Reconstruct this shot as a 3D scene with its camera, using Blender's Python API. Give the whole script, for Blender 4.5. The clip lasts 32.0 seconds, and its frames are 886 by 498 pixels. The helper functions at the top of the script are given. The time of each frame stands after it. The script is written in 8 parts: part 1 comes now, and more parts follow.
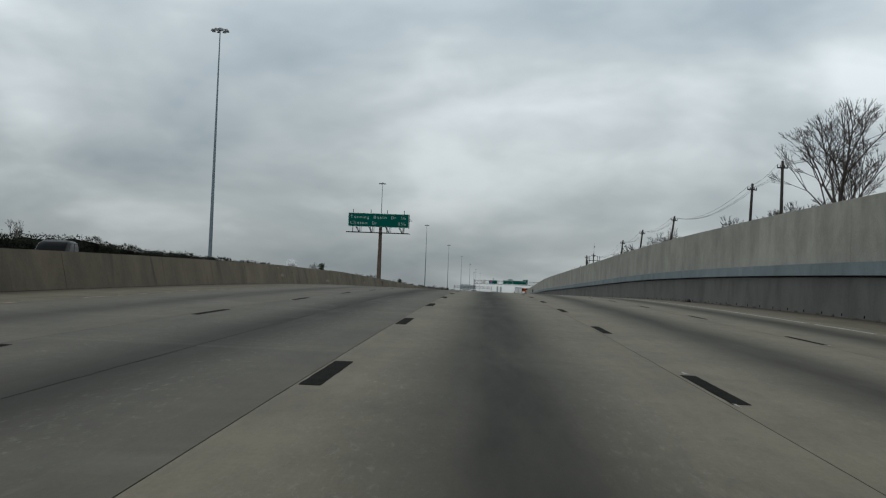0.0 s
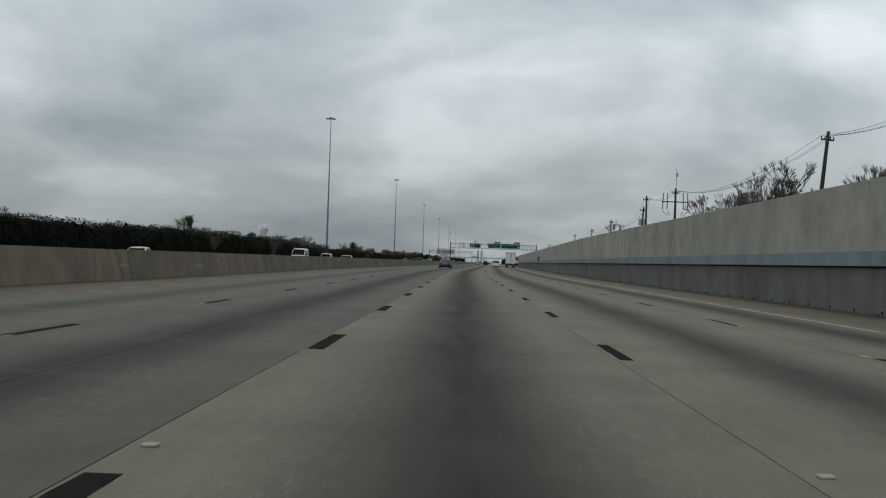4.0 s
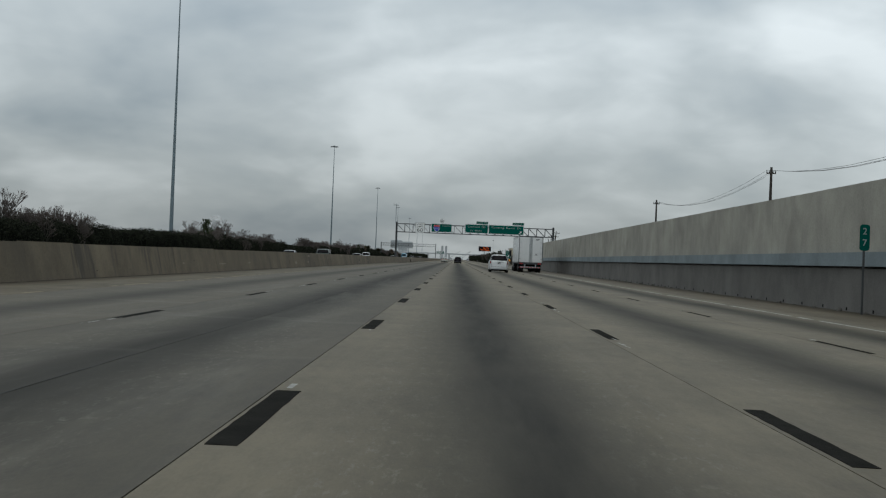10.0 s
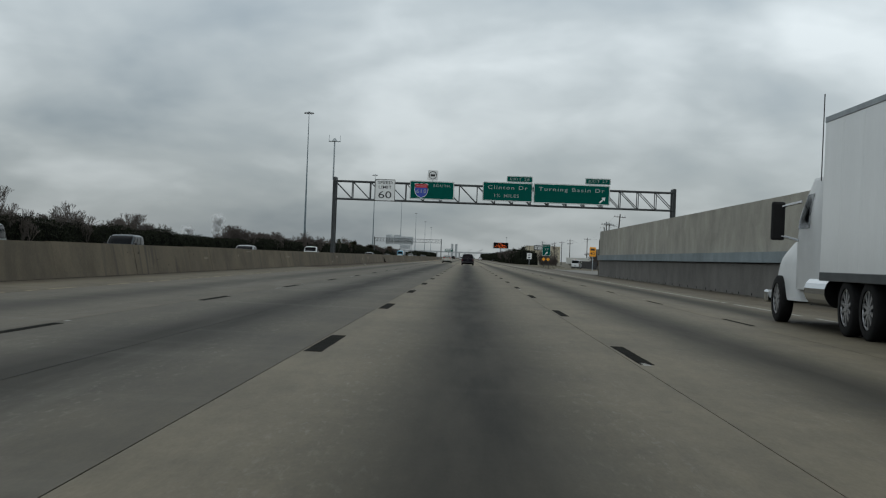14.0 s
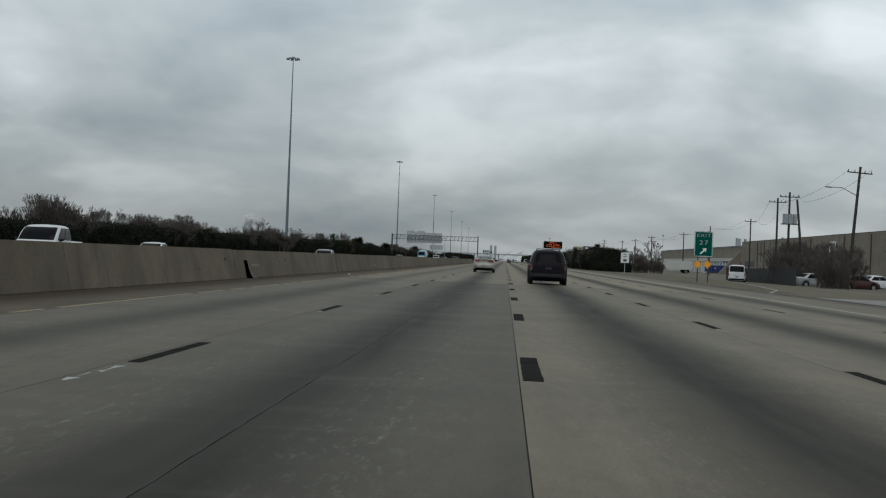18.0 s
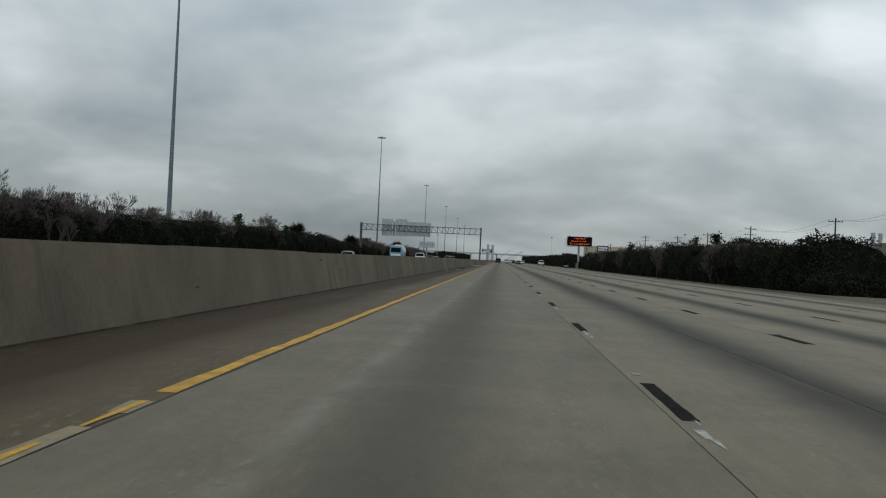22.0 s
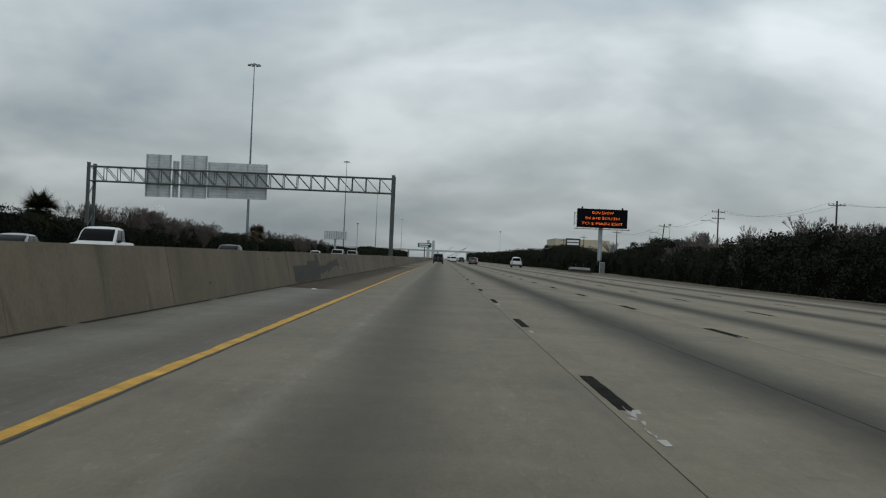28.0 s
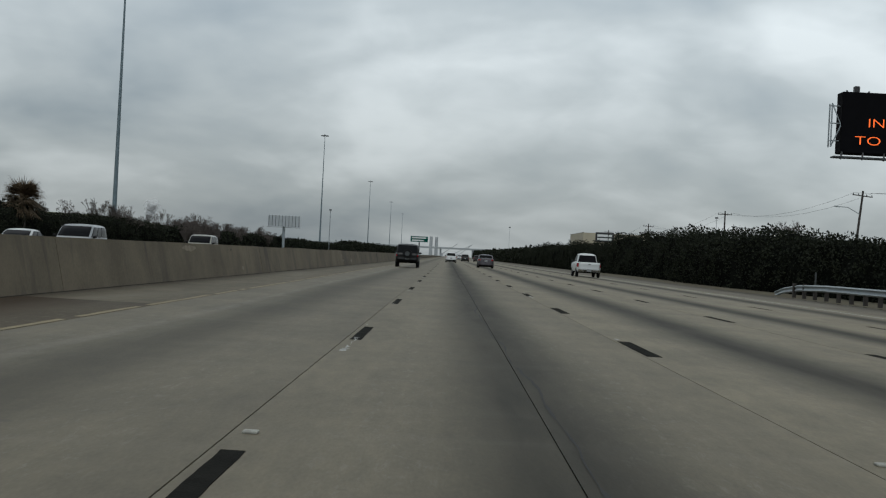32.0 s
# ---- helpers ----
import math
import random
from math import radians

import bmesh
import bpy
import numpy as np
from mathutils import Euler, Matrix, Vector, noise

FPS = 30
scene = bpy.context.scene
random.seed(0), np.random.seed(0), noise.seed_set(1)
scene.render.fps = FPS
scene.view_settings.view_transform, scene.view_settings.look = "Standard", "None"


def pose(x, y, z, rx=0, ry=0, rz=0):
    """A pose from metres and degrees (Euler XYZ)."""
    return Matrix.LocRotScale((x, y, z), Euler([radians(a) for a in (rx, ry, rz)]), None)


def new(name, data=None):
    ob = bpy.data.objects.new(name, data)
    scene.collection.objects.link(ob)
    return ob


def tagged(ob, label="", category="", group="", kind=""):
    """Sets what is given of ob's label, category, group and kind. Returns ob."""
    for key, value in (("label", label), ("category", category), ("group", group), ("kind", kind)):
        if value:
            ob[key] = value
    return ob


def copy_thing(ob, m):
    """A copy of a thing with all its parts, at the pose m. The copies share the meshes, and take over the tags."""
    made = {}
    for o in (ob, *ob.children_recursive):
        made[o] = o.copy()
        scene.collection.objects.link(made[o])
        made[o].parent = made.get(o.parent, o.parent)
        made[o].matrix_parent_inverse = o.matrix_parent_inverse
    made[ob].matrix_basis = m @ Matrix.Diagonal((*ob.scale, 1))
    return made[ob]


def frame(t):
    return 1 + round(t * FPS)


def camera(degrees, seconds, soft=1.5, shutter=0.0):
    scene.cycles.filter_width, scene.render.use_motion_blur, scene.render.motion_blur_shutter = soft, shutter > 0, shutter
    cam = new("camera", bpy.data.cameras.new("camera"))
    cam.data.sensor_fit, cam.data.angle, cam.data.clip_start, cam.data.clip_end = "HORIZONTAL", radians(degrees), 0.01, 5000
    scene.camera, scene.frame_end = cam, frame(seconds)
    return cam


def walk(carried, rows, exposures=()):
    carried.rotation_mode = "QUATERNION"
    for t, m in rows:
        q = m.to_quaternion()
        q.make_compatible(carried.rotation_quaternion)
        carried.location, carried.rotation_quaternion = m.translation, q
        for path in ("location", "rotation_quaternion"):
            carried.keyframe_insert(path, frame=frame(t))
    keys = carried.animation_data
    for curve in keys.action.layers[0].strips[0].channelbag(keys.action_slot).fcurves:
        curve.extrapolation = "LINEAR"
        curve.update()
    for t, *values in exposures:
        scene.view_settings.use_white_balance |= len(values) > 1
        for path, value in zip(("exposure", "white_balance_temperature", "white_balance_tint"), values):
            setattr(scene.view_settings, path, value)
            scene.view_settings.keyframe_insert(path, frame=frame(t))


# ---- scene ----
cam = camera(36.86, 32.0, 1.2)
# the road: a gentle crest at the start, a slight bend, a small cross fall
CREST_SLOPE, CREST_END, FALL = 0.0265, 124.4, 0.0073
BEND, BEND_A, BEND_B = -0.0215, 239.1, 305.9
EYE = 1.087


def road_x(y):
    """Sideways shift of the carriageway's axis at y."""
    u, w = max(BEND_B - y, 0.0), BEND_B - BEND_A
    m = min(u, w)
    return -(0.5 * BEND * m * m / w + BEND * max(u - w, 0.0))


def road_z(y):
    u = max(CREST_END - y, 0.0)
    return -0.5 * CREST_SLOPE * u * u / CREST_END


def on(x, y, z=0.0):
    """A point of the world from the offset x to the road's axis, the way y along it and the height z over the slab."""
    wx = x + road_x(y)
    return Vector((wx, y, road_z(y) - FALL * wx + z))


# seconds, x, y, yaw, pitch, roll
ROWS = [
    (0.0, 7.42, 0.54, 2.97, 2.05, -2.25),
    (1.0, 6.43, 36.19, 2.22, 1.67, -2.49),
    (2.0, 5.73, 71.36, 1.83, 1.17, -2.49),
    (3.0, 5.20, 106.60, 1.84, 0.87, -2.08),
    (5.5, 3.56, 196.35, 2.42, 0.20, -1.93),
    (6.0, 3.16, 213.98, 2.35, 0.41, -2.09),
    (7.0, 2.29, 250.11, 2.27, 0.35, -2.11),
    (8.0, 1.57, 285.87, 1.90, 0.45, -2.27),
    (9.0, 1.20, 322.03, 0.99, 0.46, -2.41),
    (10.0, 1.39, 357.89, 0.55, 0.42, -2.23),
    (11.0, 1.58, 393.34, 0.56, 0.29, -2.38),
    (12.0, 1.69, 428.21, 0.81, 0.31, -2.45),
    (13.0, 1.77, 462.49, 0.95, 0.30, -2.36),
    (14.0, 1.76, 497.13, 1.02, 0.35, -2.15),
    (16.5, 1.08, 582.47, 1.93, 0.41, -2.18),
    (17.0, 0.75, 599.33, 2.30, 0.33, -2.10),
    (18.0, -0.17, 633.50, 2.68, 0.39, -2.19),
    (19.0, -1.23, 667.30, 2.74, 0.37, -2.16),
    (20.0, -2.43, 701.93, 3.17, 0.18, -2.68),
    (21.0, -3.77, 736.03, 3.08, 0.44, -2.24),
    (22.0, -4.97, 769.96, 2.46, 0.38, -2.75),
    (23.0, -5.61, 803.26, 1.53, 0.38, -2.54),
    (24.0, -5.76, 837.68, 0.95, 0.40, -2.51),
    (25.0, -5.77, 871.62, 0.79, 0.37, -2.56),
    (27.5, -5.26, 959.43, 0.11, 0.34, -2.64),
    (28.0, -4.99, 976.87, -0.06, 0.39, -2.47),
    (29.0, -4.33, 1011.99, -0.19, 0.39, -2.38),
    (30.0, -3.66, 1046.92, -0.16, 0.32, -2.54),
    (31.0, -3.03, 1082.00, -0.15, 0.27, -2.34),
    (32.0, -2.46, 1117.07, 0.18, 0.29, -2.88),
]
walk(cam, [(t, pose(x, y, road_z(y) + EYE - FALL * x, 90 + pitch, roll, yaw)) for t, x, y, yaw, pitch, roll in ROWS])

# ---- light: an overcast winter noon ----
SUN_DIR = (radians(70), radians(200))
world = bpy.data.worlds.new("overcast_sky")
scene.world = world
world.use_nodes = True
wt = world.node_tree
wt.nodes.clear()


def wnode(kind, **values):
    n = wt.nodes.new(kind)
    for k, v in values.items():
        n.inputs[k].default_value = v
    return n


w_out = wnode("ShaderNodeOutputWorld")
w_bg = wnode("ShaderNodeBackground")
w_sky = wt.nodes.new("ShaderNodeTexSky")
w_sky.sky_type, w_sky.sun_disc = "NISHITA", False
w_sky.sun_elevation, w_sky.sun_rotation = SUN_DIR
w_co = wnode("ShaderNodeTexCoord")
w_sep = wnode("ShaderNodeSeparateXYZ")
wt.links.new(w_co.outputs["Generated"], w_sep.inputs[0])


def wmath(op, a, b=None, clamp=False):
    n = wt.nodes.new("ShaderNodeMath")
    n.operation, n.use_clamp = op, clamp
    for i, v in enumerate((a, b)):
        if v is None:
            continue
        if isinstance(v, (int, float)):
            n.inputs[i].default_value = v
        else:
            wt.links.new(v, n.inputs[i])
    return n.outputs[0]


# the cloud deck: a flat layer seen in perspective
up = wmath("MAXIMUM", w_sep.outputs[2], 0.0)
den = wmath("ADD", up, 0.36)
w_comb = wnode("ShaderNodeCombineXYZ")
wt.links.new(wmath("DIVIDE", w_sep.outputs[0], den), w_comb.inputs[0])
wt.links.new(wmath("DIVIDE", w_sep.outputs[1], den), w_comb.inputs[1])
w_map = wnode("ShaderNodeMapping")
w_map.inputs["Location"].default_value = (3.56, 9.2, 0.0)
w_map.inputs["Rotation"].default_value = (0, 0, radians(8))
w_map.inputs["Scale"].default_value = (1.0, 1.0, 1.0)
wt.links.new(w_comb.outputs[0], w_map.inputs[0])


def wnoise(scale, detail, rough, dist):
    n = wnode("ShaderNodeTexNoise", Scale=scale, Detail=detail, Roughness=rough, Distortion=dist)
    wt.links.new(w_map.outputs[0], n.inputs["Vector"])
    return n.outputs[0]


big, small = wnoise(1.9, 4.0, 0.49, 0.25), wnoise(6.5, 4.0, 0.55, 0.3)
mixn = wmath("ADD", wmath("MULTIPLY", big, 0.85), wmath("MULTIPLY", small, 0.15))
w_ramp = wt.nodes.new("ShaderNodeValToRGB")
wt.links.new(mixn, w_ramp.inputs[0])
els = w_ramp.color_ramp.elements
els[0].position, els[0].color = 0.36, (0.318, 0.374, 0.408, 1)
els[1].position, els[1].color = 0.63, (0.71, 0.77, 0.788, 1)
e = els.new(0.5)
e.color = (0.475, 0.528, 0.546, 1)
# the sky itself tints the cloud a little
w_mix = wt.nodes.new("ShaderNodeMix")
w_mix.data_type, w_mix.blend_type = "RGBA", "ADD"
w_mix.inputs[0].default_value = 0.012
wt.links.new(w_ramp.outputs[0], w_mix.inputs[6])
wt.links.new(w_sky.outputs[0], w_mix.inputs[7])
# the deck is thick overhead, lighter to the east and behind, where the sun stands
east = wmath("MINIMUM", wmath("MAXIMUM", w_sep.outputs[0], -0.45), 0.45)
behind = wmath("MAXIMUM", wmath("MULTIPLY", w_sep.outputs[1], -1.0), 0.0)
low = wmath("MULTIPLY", wmath("MINIMUM", up, 0.25), 3.6)
gain = wmath("ADD", wmath("SUBTRACT", wmath("ADD", 0.57, low), wmath("MULTIPLY", up, 1.0)), wmath("ADD", wmath("MULTIPLY", east, 0.10), wmath("MULTIPLY", behind, 0.50)))
wt.links.new(w_mix.outputs[2], w_bg.inputs[0])
wt.links.new(gain, w_bg.inputs[1])
wt.links.new(w_bg.outputs[0], w_out.inputs[0])

sun = new("sun", bpy.data.lights.new("sun", "SUN"))
sun.data.energy, sun.data.angle, sun.data.color = 0.86, radians(50), (0.965, 0.97, 0.91)
sun.matrix_basis = pose(0, 0, 80, 20, 0, -14)


# ---- materials ----
def material(name, base, rough=0.8, metal=0.0, spec=0.5):
    m = bpy.data.materials.new(name)
    m.use_nodes = True
    b = m.node_tree.nodes["Principled BSDF"]
    b.inputs["Base Color"].default_value = (*base, 1)
    b.inputs["Roughness"].default_value, b.inputs["Metallic"].default_value = rough, metal
    b.inputs["Specular IOR Level"].default_value = spec
    return m, m.node_tree, b


def nd(nt, kind, **values):
    n = nt.nodes.new(kind)
    for k, v in values.items():
        n.inputs[k].default_value = v
    return n


def mth(nt, op, a, b=None, clamp=False):
    n = nt.nodes.new("ShaderNodeMath")
    n.operation, n.use_clamp = op, clamp
    for i, v in enumerate((a, b)):
        if v is None:
            continue
        if isinstance(v, (int, float)):
            n.inputs[i].default_value = v
        else:
            nt.links.new(v, n.inputs[i])
    return n.outputs[0]


def coords(nt, scale=(1, 1, 1), kind="Object"):
    c, m = nd(nt, "ShaderNodeTexCoord"), nd(nt, "ShaderNodeMapping")
    m.inputs["Scale"].default_value = scale
    nt.links.new(c.outputs[kind], m.inputs[0])
    return m.outputs[0]


def noise_tex(nt, vec, scale, detail=4.0, rough=0.55, dist=0.0):
    n = nd(nt, "ShaderNodeTexNoise", Scale=scale, Detail=detail, Roughness=rough, Distortion=dist)
    nt.links.new(vec, n.inputs["Vector"])
    return n.outputs[0]


def ramp(nt, fac, stops):
    r = nt.nodes.new("ShaderNodeValToRGB")
    nt.links.new(fac, r.inputs[0])
    e = r.color_ramp.elements
    while len(e) < len(stops):
        e.new(0.5)
    for el, (pos, col) in zip(e, stops):
        el.position = pos
        el.color = (*col, 1) if len(col) == 3 else col
    return r.outputs[0]


def mixc(nt, fac, a, b, mode="MIX"):
    n = nt.nodes.new("ShaderNodeMix")
    n.data_type, n.blend_type = "RGBA", mode
    for sock, v in ((n.inputs[0], fac), (n.inputs[6], a), (n.inputs[7], b)):
        if isinstance(v, (int, float)):
            sock.default_value = v
        elif isinstance(v, tuple):
            sock.default_value = (*v, 1)
        else:
            nt.links.new(v, sock)
    return n.outputs[2]


def bump(nt, b, height, strength=0.3, dist=0.01):
    n = nd(nt, "ShaderNodeBump", Strength=strength, Distance=dist)
    nt.links.new(height, n.inputs["Height"])
    nt.links.new(n.outputs[0], b.inputs["Normal"])


def worn(name, base, rough=0.8, metal=0.0, vary=0.25, scale=3.0, grain=60.0, relief=0.15, stretch=(1, 1, 1), spec=0.5):
    """A plain material with blotches at a large scale and grain at a small one."""
    m, nt, b = material(name, base, rough, metal, spec)
    vec = coords(nt, stretch)
    f = mth(nt, "ADD", mth(nt, "MULTIPLY", noise_tex(nt, vec, scale, 5), 0.7), mth(nt, "MULTIPLY", noise_tex(nt, vec, grain, 2), 0.3))
    lo, hi = tuple(c * (1 - vary) for c in base), tuple(min(c * (1 + vary), 0.95) for c in base)
    nt.links.new(ramp(nt, f, [(0.3, lo), (0.7, hi)]), b.inputs["Base Color"])
    if relief:
        bump(nt, b, noise_tex(nt, vec, grain, 3), relief, 0.01)
    return m


def lane_concrete(name, tone, bands, patches=0.0, seed=0.0, grime=(0.018, 0.0163, 0.0118), gain=1.0, wander=0.5, sheen=0.34, scrub=None):
    """Tined road concrete; x across the lane in metres. bands: (offset, half width, strength) of the oil and rubber that wheels and sumps leave."""
    tone = (tone[0] * 0.500 * gain, tone[1] * 0.438 * gain, tone[2] * 0.318 * gain)
    m, nt, b = material(name, tone, 0.66, spec=sheen)
    c = nd(nt, "ShaderNodeTexCoord")
    sep = nd(nt, "ShaderNodeSeparateXYZ")
    nt.links.new(c.outputs["UV"], sep.inputs[0])
    mp = nd(nt, "ShaderNodeMapping")
    mp.inputs["Location"].default_value = (seed, seed * 3.1, 0)
    nt.links.new(c.outputs["UV"], mp.inputs[0])
    st = nd(nt, "ShaderNodeMapping")
    st.inputs["Scale"].default_value = (1.0, 0.09, 1.0)
    nt.links.new(mp.outputs[0], st.inputs[0])
    streak, blotch = noise_tex(nt, st.outputs[0], 2.2, 5, 0.6), noise_tex(nt, mp.outputs[0], 0.35, 5, 0.6, 0.4)
    el = nd(nt, "ShaderNodeMapping")
    el.inputs["Scale"].default_value = (1.0, 0.22, 1.0)
    nt.links.new(mp.outputs[0], el.inputs[0])
    fine, tiny = noise_tex(nt, el.outputs[0], 7.0, 5, 0.7), noise_tex(nt, el.outputs[0], 48.0, 2, 0.6)
    f = mth(nt, "ADD", mth(nt, "ADD", mth(nt, "MULTIPLY", streak, 0.24), mth(nt, "MULTIPLY", blotch, 0.36)), mth(nt, "ADD", mth(nt, "MULTIPLY", fine, 0.30), mth(nt, "MULTIPLY", tiny, 0.18)))
    col = ramp(nt, f, [(0.37, tuple(v * 0.60 for v in tone)), (0.63, tuple(v * 1.38 for v in tone))])
    # stains that run along the lane
    wob = mth(nt, "MULTIPLY", mth(nt, "SUBTRACT", noise_tex(nt, st.outputs[0], 0.6, 4), 0.5), wander)
    dark = None
    for at, half, force in bands:
        d = mth(nt, "DIVIDE", mth(nt, "ABSOLUTE", mth(nt, "SUBTRACT", mth(nt, "ADD", sep.outputs[0], wob), at)), half)
        s = mth(nt, "SUBTRACT", 1.0, d, True)
        g = mth(nt, "MULTIPLY", mth(nt, "MULTIPLY", mth(nt, "MULTIPLY", s, s), mth(nt, "SUBTRACT", 3.0, mth(nt, "MULTIPLY", s, 2.0))), force)
        dark = g if dark is None else mth(nt, "ADD", dark, g, True)
    if dark is not None:
        dark = mth(nt, "MULTIPLY", dark, mth(nt, "ADD", mth(nt, "MULTIPLY", streak, 0.7), 0.62), True)
        col = mixc(nt, dark, col, grime)
        nt.links.new(mth(nt, "MULTIPLY", mth(nt, "SUBTRACT", 1.0, mth(nt, "MULTIPLY", dark, 0.76)), sheen), b.inputs["Specular IOR Level"])
    # pale scrubbed patches
    if patches:
        pale = mth(nt, "MULTIPLY", mth(nt, "SUBTRACT", noise_tex(nt, st.outputs[0], 0.42, 6, 0.65, 0.8), 0.55 if patches > 1.1 else 0.58, True), patches, True)
        col = mixc(nt, pale, col, (0.27, 0.26, 0.225))
        # thin pale scrub marks that run across
        ac = nd(nt, "ShaderNodeMapping")
        ac.inputs["Scale"].default_value = (0.16, 1.0, 1.0)
        nt.links.new(mp.outputs[0], ac.inputs[0])
        cross = mth(nt, "MULTIPLY", mth(nt, "SUBTRACT", noise_tex(nt, ac.outputs[0], 0.8, 6, 0.6, 0.3), 0.53 if patches > 1.1 else 0.56, True), patches * 1.5, True)
        col = mixc(nt, mth(nt, "MULTIPLY", cross, mth(nt, "SUBTRACT", blotch, 0.25, True)), col, (0.29, 0.28, 0.245))
    if scrub is not None:
        # one wheel path is scoured pale
        d = mth(nt, "DIVIDE", mth(nt, "ABSOLUTE", mth(nt, "SUBTRACT", mth(nt, "ADD", sep.outputs[0], mth(nt, "MULTIPLY", wob, 0.7)), scrub)), 0.18)
        rub = mth(nt, "MULTIPLY", mth(nt, "SUBTRACT", 1.0, d, True), mth(nt, "MULTIPLY", mth(nt, "SUBTRACT", noise_tex(nt, el.outputs[0], 3.0, 5, 0.7, 0.3), 0.36, True), 2.6))
        col = mixc(nt, mth(nt, "MULTIPLY", rub, 0.5, True), col, (0.26, 0.25, 0.215))
    # scaled, speckled concrete in the two wheel paths
    wp = mth(nt, "ABSOLUTE", mth(nt, "SUBTRACT", mth(nt, "ABSOLUTE", mth(nt, "SUBTRACT", mth(nt, "ADD", sep.outputs[0], wob), 1.85)), 1.0))
    speck = mth(nt, "MULTIPLY", mth(nt, "SUBTRACT", noise_tex(nt, el.outputs[0], 13.0, 6, 0.8, 0.3), 0.54, True), 5.0, True)
    speck = mth(nt, "MULTIPLY", speck, mth(nt, "MULTIPLY", mth(nt, "SUBTRACT", 1.0, mth(nt, "DIVIDE", wp, 0.7), True), mth(nt, "MULTIPLY", blotch, 1.25)))
    col = mixc(nt, speck, col, (0.235, 0.225, 0.195))
    # spots of rubber and oil
    spots = mth(nt, "GREATER_THAN", noise_tex(nt, mp.outputs[0], 1.7, 2), 0.735)
    col = mixc(nt, mth(nt, "MULTIPLY", spots, 0.28), col, (0.04, 0.04, 0.04))
    nt.links.new(col, b.inputs["Base Color"])
    wave = nd(nt, "ShaderNodeTexWave", Scale=13.0, Distortion=0.6)
    wave.bands_direction = "Y"
    nt.links.new(mp.outputs[0], wave.inputs[0])
    bump(nt, b, mth(nt, "ADD", mth(nt, "MULTIPLY", tiny, 0.7), mth(nt, "MULTIPLY", wave.outputs[1], 0.08)), 0.25, 0.006)
    return m


def cast_concrete(name, tone, streaks=0.5, dark=(0.06, 0.06, 0.058), stretch=(1.2, 1.2, 0.12), soot=0.0, mottle=1.0, vary=0.14, runs=0.0):
    """Cast wall concrete with runs of dirt and form marks."""
    m, nt, b = material(name, tone, 0.88, spec=0.3)
    vec, run = coords(nt), coords(nt, stretch)
    blotch, fine = noise_tex(nt, vec, 0.45, 6, 0.62, 0.3), noise_tex(nt, vec, 14, 5, 0.65)
    f = mth(nt, "ADD", mth(nt, "MULTIPLY", blotch, 0.65), mth(nt, "MULTIPLY", fine, 0.35))
    col = ramp(nt, f, [(0.5 - 0.2 / mottle, tuple(v * 0.72 for v in tone)), (0.5 + 0.2 / mottle, tuple(v * 1.22 for v in tone))])
    drip = mth(nt, "MULTIPLY", mth(nt, "SUBTRACT", noise_tex(nt, run, 1.6, 6, 0.6, 0.2), 0.5, True), 4.0 * streaks, True)
    col = mixc(nt, mth(nt, "MULTIPLY", drip, 0.38), col, dark)
    patch = mth(nt, "MULTIPLY", mth(nt, "SUBTRACT", noise_tex(nt, vec, 0.16, 5, 0.6, 0.6), 0.55, True), 5.0 * soot, True)
    col = mixc(nt, mth(nt, "MULTIPLY", patch, 0.7), col, dark)
    if runs:
        # black runs of wet dirt that start at the top, in clusters
        wet = mth(nt, "MULTIPLY", mth(nt, "SUBTRACT", noise_tex(nt, coords(nt, (1.0, 1.0, 0.16)), 1.15, 4, 0.55, 0.5), 0.54, True), 9.0, True)
        wet = mth(nt, "MULTIPLY", wet, mth(nt, "MULTIPLY", mth(nt, "SUBTRACT", noise_tex(nt, vec, 0.085, 3), 0.44, True), 7.0, True))
        col = mixc(nt, mth(nt, "MULTIPLY", wet, runs), col, dark)
    own = nd(nt, "ShaderNodeObjectInfo").outputs["Random"]
    col = mixc(nt, mth(nt, "MULTIPLY", own, vary), col, tuple(v * 0.45 for v in tone))
    nt.links.new(col, b.inputs["Base Color"])
    bump(nt, b, mth(nt, "ADD", mth(nt, "MULTIPLY", fine, 0.6), mth(nt, "MULTIPLY", noise_tex(nt, vec, 60, 2), 0.4)), 0.35, 0.012)
    return m


GREY = (0.20, 0.195, 0.18)
